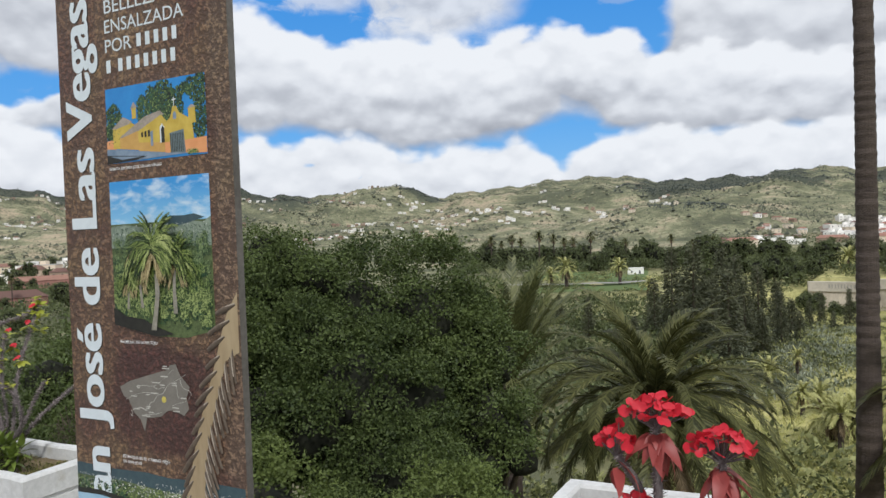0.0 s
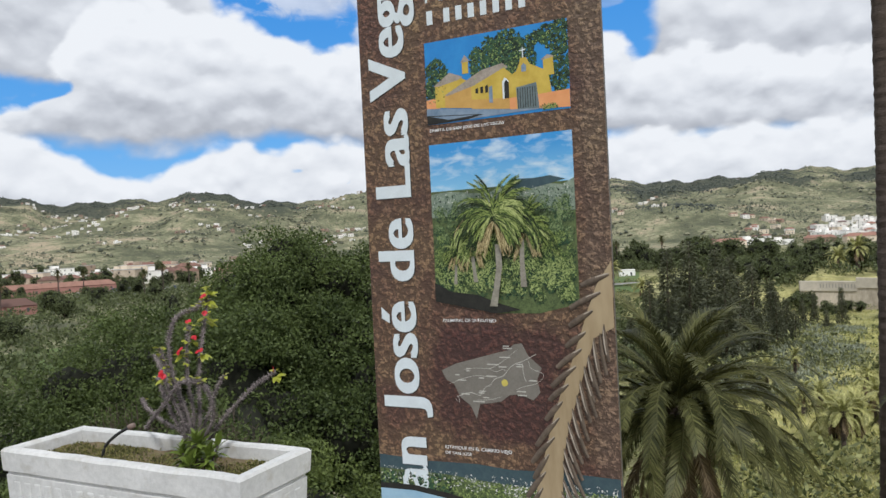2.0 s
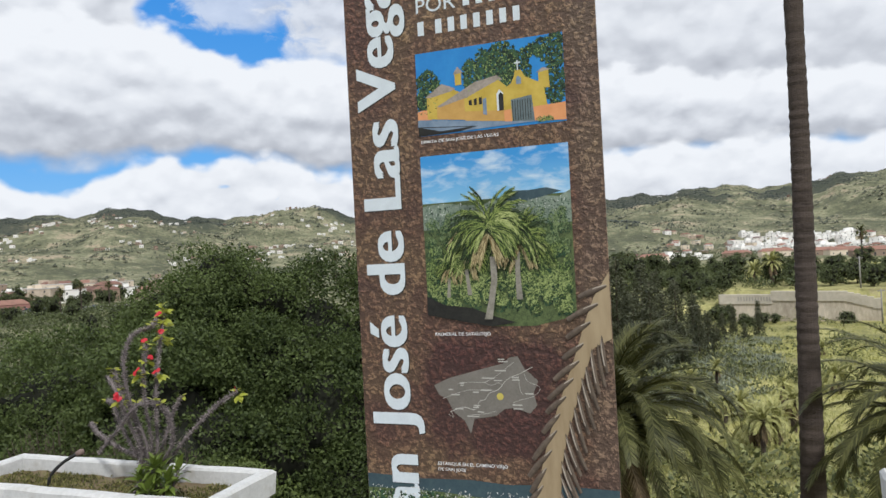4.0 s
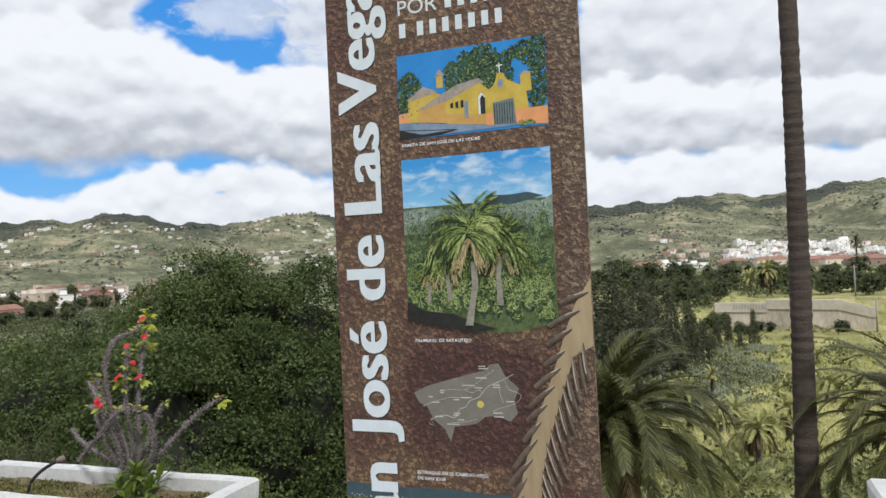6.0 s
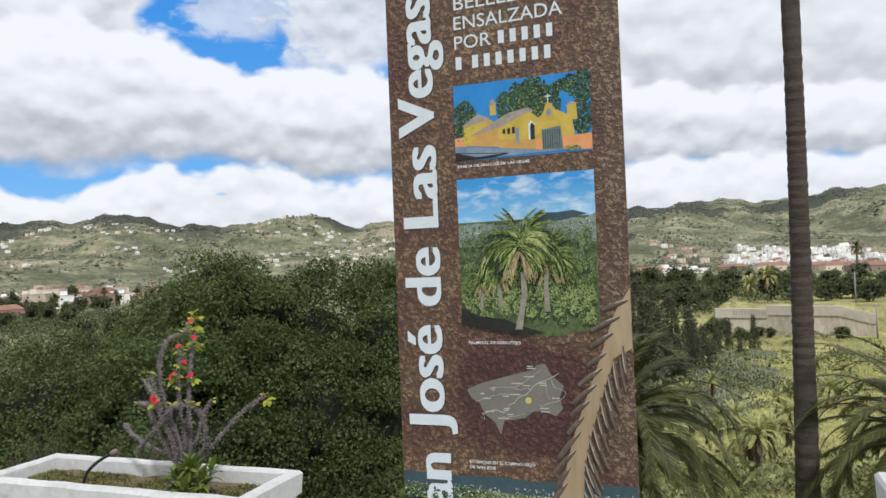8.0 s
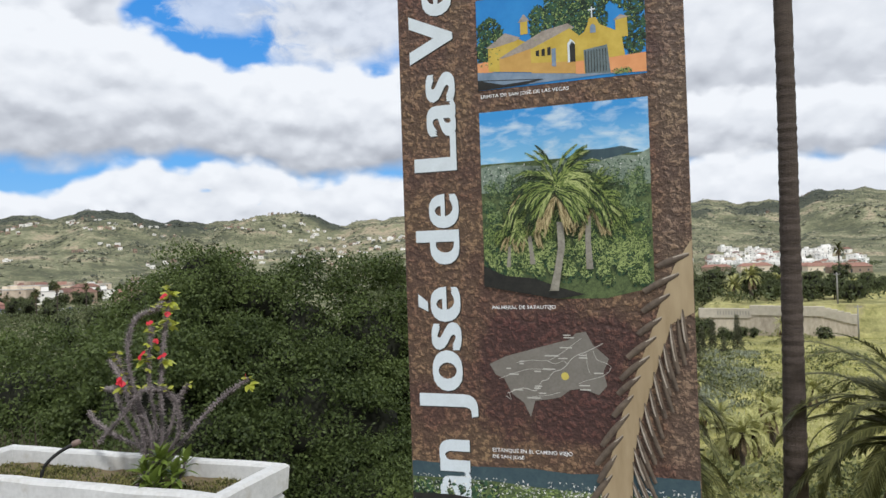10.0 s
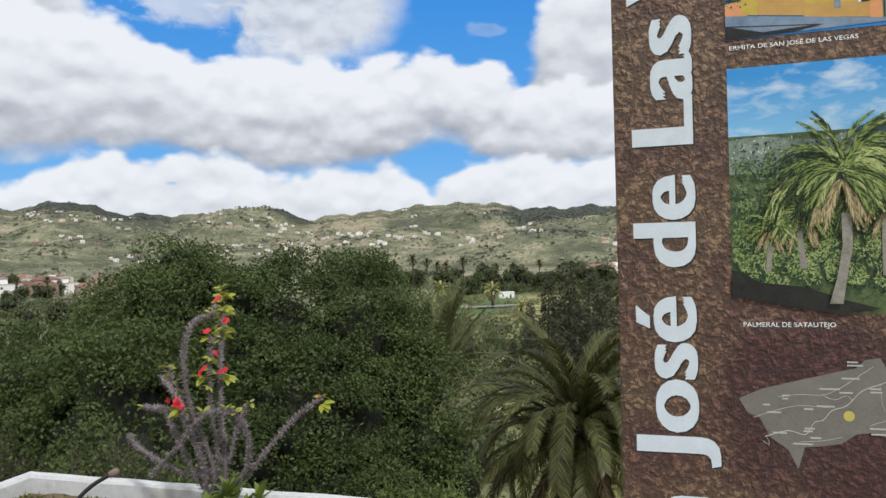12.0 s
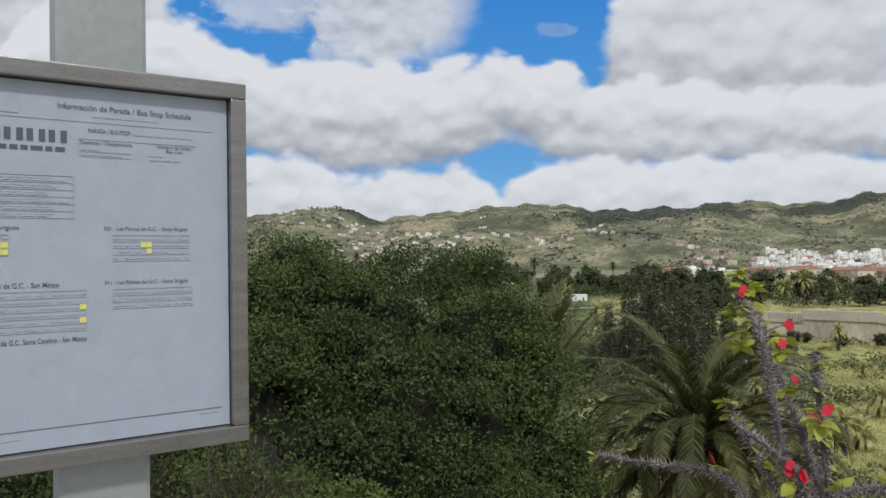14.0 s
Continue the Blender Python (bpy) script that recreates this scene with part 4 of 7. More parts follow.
    N.put(b.inputs["Normal"], N.add("ShaderNodeBump", {"Height": h, "Strength": 0.5, "Distance": 0.008}).outputs[0])
    N.add("ShaderNodeOutputMaterial", {0: b.outputs[0]})
    return m


ROCK = rock_face_material()
EDGE = material("worn metal edge of the totem", (0.06, 0.055, 0.05), (0.17, 0.16, 0.15), 60, 6, 0.55, 0.1, metal=0.2)
INK_WHITE = flat_material("pale print", (0.60, 0.66, 0.70), 0.4)


def build_totem():
    zb = pavement_z(0.14)
    t = thing("information_totem", "tall brown rock-textured tourist totem with photos and white lettering", "sign", pose(0, 0, zb))
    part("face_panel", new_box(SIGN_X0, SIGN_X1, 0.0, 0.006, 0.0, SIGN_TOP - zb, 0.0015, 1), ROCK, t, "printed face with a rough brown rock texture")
    part("body", new_box(SIGN_X0 + 0.004, SIGN_X1 - 0.004, 0.0065, 0.036, 0.0, SIGN_TOP - zb - 0.004, 0.003), EDGE, t)
    return t, zb


totem, totem_z = build_totem()


# ---- the bus stop board ----
def bus_stop():
    ax, ay = Vector((-2.612, 0.183, 0)), Vector((-2.884, -0.222, 0))
    c = (ax + ay) / 2
    u = (ax - ay).normalized()                       # along the board, towards its far end
    ang = math.degrees(math.atan2(u.y, u.x))
    z0, z1 = 1.066, 1.739
    zb = pavement_z(c.x)
    w = (ax - ay).length / 2
    t = thing("bus_stop_board", "framed bus timetable board on a flat grey steel post", "bus stop", pose(c.x, c.y, zb, 0, 0, ang))
    a, b = z0 - zb, z1 - zb
    fr = 0.03
    part("frame_top", new_box(-w, w, -0.02, 0.02, b - fr, b, 0.003), STEEL, t, "worn stainless steel frame rail")
    part("frame_bottom", new_box(-w, w, -0.02, 0.02, a, a + fr, 0.003), STEEL, t, "worn stainless steel frame rail")
    for s in (-1, 1):
        part("frame_side", new_box(min(s * w, s * (w - fr)), max(s * w, s * (w - fr)), -0.0195, 0.0195, a + fr, b - fr, 0.003), STEEL, t, "worn stainless steel frame rail")
    part("backing", new_box(-w + fr, w - fr, 0.004, 0.016, a + fr, b - fr), EDGE, t)
    part("timetable_sheet", new_box(-w + fr + 0.002, w - fr - 0.002, 0.0, 0.0035, a + fr + 0.002, b - fr - 0.002), flat_material("blue-white timetable paper", (0.38, 0.42, 0.50), 0.3, 0.4), t, "white printed timetable sheet")
    part("post", new_box(-0.075, 0.075, 0.024, 0.10, 0.0, 3.0, 0.008), POSTGREY, t, "flat grey metal post")
    return t, w, a, b


bus, bus_w, bus_a, bus_b = bus_stop()


# ---- what is printed on the totem ----
def print_poly(name, pts, y, mat, parent, label="", lift=0.0):
    """A flat printed shape on the face, given as (x, z) in the world; y: how far it stands out."""
    vs = [(x, -y, z - totem_z) for x, z in pts]
    me = mesh_from(name, vs, [tuple(range(len(pts)))])
    bm = bmesh.new()
    bm.from_mesh(me)
    bmesh.ops.triangulate(bm, faces=bm.faces[:])
    bmesh.ops.recalc_face_normals(bm, faces=bm.faces[:])
    bm.to_mesh(me)
    bm.free()
    return put_mesh(name, me, mat, parent, label)


def text_mesh(body, bold=0.0, extrude=0.0):
    cu = bpy.data.curves.new("letters", "FONT")
    cu.body, cu.size, cu.offset, cu.extrude, cu.resolution_u = body, 1.0, bold, extrude, 4
    ob = bpy.data.objects.new("letters", cu)
    me = bpy.data.meshes.new_from_object(ob)
    bpy.data.objects.remove(ob)
    bpy.data.curves.remove(cu)
    co = np.empty(len(me.vertices) * 3)
    me.vertices.foreach_get("co", co)
    return me, co.reshape(-1, 3)


def lettering(body, x0, x1, z0, z1, y, mat, parent, upward=False, bold=0.0, base=None, name="lettering", label="", stems=0.0):
    """Letters fitted into a box of the face; upward: they read from the bottom to the top."""
    me, co = text_mesh(body, bold)
    which = letters_of(me, co) if stems else None
    if stems:
        # copies set side by side thicken the upright strokes only
        faces = [tuple(p.vertices) for p in me.polygons]
        n0 = len(co)
        me = mesh_from("letters", np.concatenate([co + np.array([d * stems, 0, 0.004 * i]) for i, d in enumerate((-1, 0, 1))]), [tuple(j + i * n0 for j in f) for i in range(3) for f in faces])
        co = np.array([tuple(v.co) for v in me.vertices])
    lo, hi = co.min(0), co.max(0)
    n = (co - lo) / np.maximum(hi - lo, 1e-6)
    if upward:
        X, Z = x1 - n[:, 1] * (x1 - x0), z0 + n[:, 0] * (z1 - z0)
    else:
        X, Z = x0 + n[:, 0] * (x1 - x0), z0 + n[:, 1] * (z1 - z0)
    out = np.stack([X, -y - (co[:, 2] - lo[2]) * 0.02, Z - (totem_z if base is None else base)], 1)
    if stems:
        which = np.tile(which, 3)
        for k in range(which.max() + 1):
            new_at = np.cumsum(which == k) - 1
            put_mesh(name, mesh_from(name, out[which == k], [tuple(int(new_at[j]) for j in p.vertices) for p in me.polygons if which[p.vertices[0]] == k]), mat, parent, label)
        return None
    me.vertices.foreach_set("co", out.ravel())
    me.update()
    return put_mesh(name, me, mat, parent, label)


def letters_of(me, co):
    """Which letter each vertex belongs to: joined outlines, and dots or accents with the letter below them."""
    root = list(range(len(co)))

    def find(i):
        while root[i] != i:
            root[i] = root[root[i]]
            i = root[i]
        return i

    for p in me.polygons:
        for j in p.vertices[1:]:
            root[find(j)] = find(p.vertices[0])
    ids = np.array([find(i) for i in range(len(co))])
    spans = []
    for i in sorted(set(ids), key=lambda i: co[ids == i, 0].min()):
        a, b = co[ids == i, 0].min(), co[ids == i, 0].max()
        if spans and min(b, spans[-1][1]) - a > 0.5 * min(b - a, spans[-1][1] - spans[-1][0]):
            spans[-1] = (min(a, spans[-1][0]), max(b, spans[-1][1]), spans[-1][2] + [i])
        else:
            spans.append((a, b, [i]))
    out = np.zeros(len(co), int)
    for k, (a, b, members) in enumerate(spans):
        out[np.isin(ids, members)] = k
    return out


def bars(spans, z0, z1, y, mat, parent, base=None):
    for a, b in spans:
        part("print_bar", new_box(a, b, -y - 0.0003, -y + 0.0003, z0 - (totem_z if base is None else base), z1 - (totem_z if base is None else base)), mat, parent)


def dabs(points, size, aspect, y, rng):
    """Small flat lozenges on the face: the speckle of a printed photograph."""
    n = len(points)
    a = rng.uniform(0, np.pi, n)
    s = size * rng.uniform(0.5, 1.4, n)
    c, q = np.cos(a) * s, np.sin(a) * s
    v = np.empty((n, 4, 3))
    yy = -y - rng.uniform(0, 0.0004, n)
    for k, (du, dv) in enumerate(((1, 0), (0, aspect), (-1, 0), (0, -aspect))):
        v[:, k, 0] = points[:, 0] + c * du - q * dv
        v[:, k, 1] = yy
        v[:, k, 2] = points[:, 1] - totem_z + q * du + c * dv
    f = np.arange(n * 4).reshape(-1, 4)[:, ::-1]
    return v.reshape(-1, 3), f


def speckle(name, mat, parent, x0, x1, z0, z1, n, size, y, seed, aspect=0.5, keep=None):
    rng = np.random.default_rng(seed)
    p = np.stack([rng.uniform(x0, x1, n), rng.uniform(z0, z1, n)], 1)
    if keep:
        p = p[[keep(a, b) for a, b in p]]
    v, f = dabs(p, size, aspect, y, rng)
    return tagged(put_mesh(name, mesh_from(name, v, f), mat, parent), kind="stuff")


def ink(name, dark, light, grain=60, patch=12, island=0.0):
    return material(name, dark, light, grain, patch, 0.42, 0.0, island=island, spec=0.35)


def printed_sky():
    m = bpy.data.materials.new("printed blue sky with soft clouds")
    m.use_nodes = True
    N = Nodes(m.node_tree)
    pos = N.add("ShaderNodeTexCoord").outputs["Object"]
    z = N.add("ShaderNodeSeparateXYZ", {0: pos}).outputs[2]
    col = N.ramp(N.math("MULTIPLY", N.math("SUBTRACT", z, 1.53), 6.0), [(0.0, (0.22, 0.48, 0.72)), (0.7, (0.045, 0.27, 0.62))])
    flat = N.add("ShaderNodeMapping", {0: pos, 3: (1, 1, 2.4)}).outputs[0]
    puff = N.noise(flat, 13.0, 6.0, 0.55, 0.3)
    col = N.mix(N.ramp(puff, [(0.46, 0.0), (0.66, 0.75)]), col, (0.62, 0.72, 0.80))
    b = N.add("ShaderNodeBsdfPrincipled", {"Base Color": col, "Roughness": 0.42, "Specular IOR Level": 0.35})
    N.add("ShaderNodeOutputMaterial", {0: b.outputs[0]})
    return m


SKY_INK = printed_sky()
DEEP_SKY = ink("printed deep blue sky", (0.014, 0.16, 0.48), (0.04, 0.27, 0.62), 20, 6)
HILL_INK = ink("printed hazy hills", (0.07, 0.11, 0.085), (0.30, 0.36, 0.28), 320, 60)
DARKHILL_INK = ink("printed dark blue hill", (0.025, 0.05, 0.07), (0.06, 0.10, 0.11), 120, 30)
SCRUB_INK = ink("printed scrub", (0.014, 0.028, 0.012), (0.15, 0.20, 0.075), 260, 60)
DAB_GREEN = ink("printed leaves", (0.03, 0.06, 0.016), (0.25, 0.33, 0.10), 60, 10, 1.2)
DAB_DARK = ink("printed dark leaves", (0.006, 0.018, 0.010), (0.035, 0.09, 0.045), 60, 10, 0.9)
DAB_WHITE = ink("printed far houses", (0.30, 0.32, 0.30), (0.75, 0.75, 0.72), 60, 10, 1.0)
PALM_INK = ink("printed palm fronds", (0.022, 0.050, 0.010), (0.23, 0.29, 0.075), 60, 20, 1.3)
PALM_DARK = ink("printed shaded fronds", (0.006, 0.014, 0.005), (0.045, 0.075, 0.022), 60, 20, 1.0)
PALM_PALE = ink("printed sunlit fronds", (0.11, 0.16, 0.035), (0.42, 0.47, 0.18), 60, 20, 1.2)
DAB_OLIVE = ink("printed far bushes", (0.05, 0.09, 0.03), (0.22, 0.29, 0.13), 60, 10, 1.0)
DAB_LIGHT = ink("printed sunlit grass", (0.030, 0.060, 0.014), (0.32, 0.39, 0.14), 60, 10, 1.3)
PALM_DRY = ink("printed dry fronds", (0.16, 0.12, 0.05), (0.45, 0.38, 0.20), 60, 20, 1.0)
BARK_INK = ink("printed palm bark", (0.14, 0.13, 0.10), (0.34, 0.32, 0.27), 200, 40)
YELLOW_INK = ink("printed yellow wall", (0.40, 0.28, 0.035), (0.60, 0.45, 0.09), 40, 15)
OCHRE_INK = ink("printed ochre wall", (0.42, 0.24, 0.06), (0.58, 0.36, 0.11), 40, 15)
ORANGE_INK = ink("printed orange wall", (0.58, 0.24, 0.09), (0.72, 0.34, 0.15), 40, 15)
ROOF_INK = ink("printed grey tiles", (0.20, 0.17, 0.14), (0.42, 0.37, 0.32), 150, 30)
GATE_INK = ink("printed grey gate", (0.07, 0.10, 0.11), (0.20, 0.25, 0.26), 150, 30)
ROAD_INK = ink("printed road", (0.10, 0.16, 0.24), (0.26, 0.33, 0.42), 60, 20)
SHADOW_INK = ink("printed dark shade", (0.006, 0.006, 0.006), (0.03, 0.03, 0.025), 150, 30)
MAP_INK = ink("grey map area", (0.13, 0.12, 0.105), (0.21, 0.195, 0.17), 150, 20)
MAPLINE = flat_material("pale map lines", (0.46, 0.45, 0.41), 0.45)
MAPSPOT = flat_material("yellow map spot", (0.50, 0.42, 0.10), 0.45)
STALK_INK = material("beige palm stalk print", (0.25, 0.185, 0.105), (0.42, 0.335, 0.21), 40, 7, 0.45, 0.05, stretch=(1, 1, 0.2))
SPINE_DARK = ink("dark grey spine", (0.035, 0.026, 0.020), (0.15, 0.115, 0.085), 90, 30, 0.6)
SPINE_LIGHT = ink("pale spine edge", (0.20, 0.165, 0.13), (0.42, 0.37, 0.31), 90, 30, 0.6)
CAPTION_INK = flat_material("white caption print", (0.85, 0.86, 0.87), 0.4)
POND = ink("printed pond", (0.20, 0.36, 0.50), (0.36, 0.52, 0.64), 20, 5)


def title():
    for word, x0, x1, z0, z1 in (("San", -0.176, -0.052, 0.742, 0.983), ("Jos\u00e9", -0.184, -0.028, 1.040, 1.370), ("de", -0.180, -0.062, 1.426, 1.606), ("Las", -0.178, -0.062, 1.664, 1.916), ("Vegas", -0.182, -0.026, 1.943, 2.375)):
        lettering(word, x0 + 0.0025, x1 + 0.0025, z0 - 0.0025, z1 - 0.0025, 0.0006, SHADOW_INK, totem, True, 0.004, name="letter_shadow", stems=0.034)
        lettering(word, x0, x1, z0, z1, 0.0013, INK_WHITE, totem, True, 0.004, name="title_letter", label="large pale grey letter", stems=0.034)
    for word, x0, x1, z0, z1 in (("BELLEZA", 0.012, 0.262, 2.312, 2.352), ("ENSALZADA", 0.010, 0.338, 2.252, 2.292), ("POR", 0.010, 0.124, 2.193, 2.233)):
        lettering(word, x0, x1, z0, z1, 0.0012, INK_WHITE, totem, False, 0.002, name="heading_word")
    step = (0.326 - 0.146) / 5
    bars([(0.146 + i * step, 0.146 + i * step + step * 0.5) for i in range(5)], 2.194, 2.232, 0.0012, INK_WHITE, totem)
    step = (0.318 - 0.064) / 7
    bars([(0.012, 0.030)] + [(0.064 + i * step, 0.064 + i * step + step * 0.5) for i in range(7)], 2.132, 2.170, 0.0012, INK_WHITE, totem)
    for line, x0, x1, z0, z1 in (("ERMITA DE SAN JOS\u00c9 DE LAS VEGAS", 0.006, 0.226, 1.835, 1.846), ("PALMERAL DE SATAUTEJO", 0.018, 0.176, 1.309, 1.3185),
                                 ("ESTANQUE EN EL CAMINO VIEJO", 0.006, 0.204, 0.956, 0.966), ("DE SAN JOS\u00c9", 0.006, 0.086, 0.941, 0.952)):
        lettering(line, x0, x1, z0 - 0.0005, z1 + 0.0015, 0.0012, CAPTION_INK, totem, False, 0.002, name="caption")


def chapel_photo():
    x0, x1, zt, zb = 0.0, 0.408, 2.084, 1.857
    P = lambda pts: [(x0 + u * (x1 - x0), zt - v * (zt - zb)) for u, v in pts]
    ph = print_poly("chapel_photo", P([(0, 0), (1, 0), (1, 1), (0, 1)]), 0.0008, DEEP_SKY, totem, "colour photo of a yellow chapel under blue sky")
    rng = np.random.default_rng(4)
    # trees behind the chapel
    spots = []
    for cu, cv, ru, rv, n in ((0.08, 0.48, 0.09, 0.26, 420), (0.38, 0.34, 0.05, 0.20, 200), (0.47, 0.27, 0.06, 0.22, 260), (0.60, 0.26, 0.11, 0.26, 520), (0.66, 0.36, 0.13, 0.22, 420), (0.95, 0.12, 0.12, 0.24, 520), (0.80, 0.16, 0.07, 0.08, 120), (0.94, 0.56, 0.08, 0.24, 260), (0.05, 0.62, 0.06, 0.14, 120)):
        a, q = rng.uniform(0, 2 * np.pi, n), np.sqrt(rng.uniform(0, 1, n))
        spots.append(np.stack([cu + ru * q * np.cos(a), cv + rv * q * np.sin(a)], 1))
    s = np.concatenate(spots)
    s = s[(s[:, 0] > 0.005) & (s[:, 0] < 0.995) & (s[:, 1] > 0.01)]
    v, f = dabs(np.stack([x0 + s[:, 0] * (x1 - x0), zt - s[:, 1] * (zt - zb)], 1), 0.0062, 0.55, 0.0011, rng)
    tagged(put_mesh("photo_foliage", mesh_from("photo_foliage", v, f), DAB_DARK, ph), kind="stuff")
    v, f = dabs(np.stack([x0 + s[::3, 0] * (x1 - x0), zt - s[::3, 1] * (zt - zb)], 1) + np.array([-0.001, 0.001]), 0.0026, 0.5, 0.0015, rng)
    tagged(put_mesh("photo_foliage", mesh_from("photo_foliage", v, f), DAB_GREEN, ph), kind="stuff")
    shapes = (
        ("photo_wall", [(0.0, 0.80), (0.0, 0.70), (0.08, 0.68), (0.10, 0.82)], ORANGE_INK), ("photo_wall", [(0.07, 0.53), (0.25, 0.47), (0.34, 0.56), (0.34, 0.86), (0.07, 0.80)], YELLOW_INK),
        ("photo_wall", [(0.14, 0.66), (0.34, 0.60), (0.34, 0.86), (0.14, 0.815)], OCHRE_INK), ("photo_wall", [(0.275, 0.44), (0.275, 0.30), (0.32, 0.29), (0.32, 0.44)], YELLOW_INK),
        ("photo_roof", [(0.262, 0.31), (0.297, 0.22), (0.332, 0.30)], ROOF_INK), ("photo_roof", [(0.055, 0.545), (0.18, 0.40), (0.275, 0.47), (0.245, 0.50), (0.11, 0.545)], ROOF_INK),
        ("photo_roof", [(0.14, 0.665), (0.41, 0.43), (0.56, 0.385), (0.60, 0.44), (0.345, 0.60), (0.16, 0.675)], ROOF_INK),
        ("photo_wall", [(0.335, 0.61), (0.57, 0.44), (0.62, 0.52), (0.62, 0.93), (0.335, 0.87)], YELLOW_INK), ("photo_wall", [(0.335, 0.76), (0.62, 0.80), (0.62, 0.93), (0.335, 0.87)], OCHRE_INK),
        ("photo_wall", [(0.60, 0.93), (0.60, 0.56), (0.655, 0.50), (0.675, 0.43), (0.685, 0.36), (0.725, 0.36), (0.745, 0.44), (0.80, 0.49), (0.865, 0.555), (0.885, 0.80), (0.885, 0.96)], YELLOW_INK),
        ("photo_wall", [(0.835, 0.60), (0.835, 0.42), (0.90, 0.40), (0.905, 0.60)], YELLOW_INK), ("photo_roof", [(0.82, 0.42), (0.865, 0.365), (0.915, 0.40)], ROOF_INK),
        ("photo_wall", [(0.79, 0.80), (1.0, 0.785), (1.0, 0.985), (0.79, 0.965)], ORANGE_INK), ("photo_wall", [(0.60, 0.80), (0.65, 0.80), (0.65, 0.95), (0.60, 0.93)], ORANGE_INK),
        ("photo_gate", [(0.648, 0.69), (0.785, 0.66), (0.80, 0.965), (0.655, 0.955)], GATE_INK), ("photo_road", [(0.0, 0.80), (0.10, 0.815), (0.62, 0.935), (0.84, 0.965), (0.30, 0.985), (0.0, 1.0)], ROAD_INK),
        ("photo_road", [(0.0, 0.885), (0.42, 0.945), (0.30, 0.985), (0.0, 1.0)], SHADOW_INK), ("photo_road", [(0.03, 0.90), (0.36, 0.945), (0.16, 0.962)], ROAD_INK),
        ("photo_door", [(0.555, 0.80), (0.555, 0.60), (0.575, 0.555), (0.60, 0.60), (0.60, 0.80)], INK_WHITE), ("photo_door", [(0.568, 0.80), (0.568, 0.62), (0.582, 0.585), (0.60, 0.62), (0.60, 0.80)], SHADOW_INK),
        ("photo_window", [(0.365, 0.69), (0.365, 0.64), (0.385, 0.63), (0.385, 0.70)], SHADOW_INK), ("photo_window", [(0.40, 0.70), (0.40, 0.63), (0.42, 0.62), (0.42, 0.70)], SHADOW_INK), ("photo_window", [(0.435, 0.70), (0.435, 0.62), (0.455, 0.61), (0.455, 0.70)], SHADOW_INK),
        ("photo_pillar", [(0.46, 0.82), (0.46, 0.64), (0.485, 0.63), (0.485, 0.83)], ROAD_INK), ("photo_niche", [(0.69, 0.52), (0.69, 0.45), (0.705, 0.425), (0.722, 0.45), (0.722, 0.52)], ROAD_INK),
        ("photo_cross", [(0.699, 0.36), (0.699, 0.245), (0.706, 0.245), (0.706, 0.36)], INK_WHITE), ("photo_cross", [(0.682, 0.285), (0.682, 0.27), (0.723, 0.265), (0.723, 0.28)], INK_WHITE))
    for i, (n, pts, m) in enumerate(shapes):
        print_poly(n, P(pts), 0.0016 + i * 0.00004, m, ph)
    speckle("photo_shrub", DAB_GREEN, ph, 0.33, 0.375, 1.862, 1.874, 70, 0.003, 0.0030, 3)
    bars([(0.268 + i * 0.0068, 0.2695 + i * 0.0068) for i in range(8)], 1.872, 1.925, 0.0028, SHADOW_INK, ph)


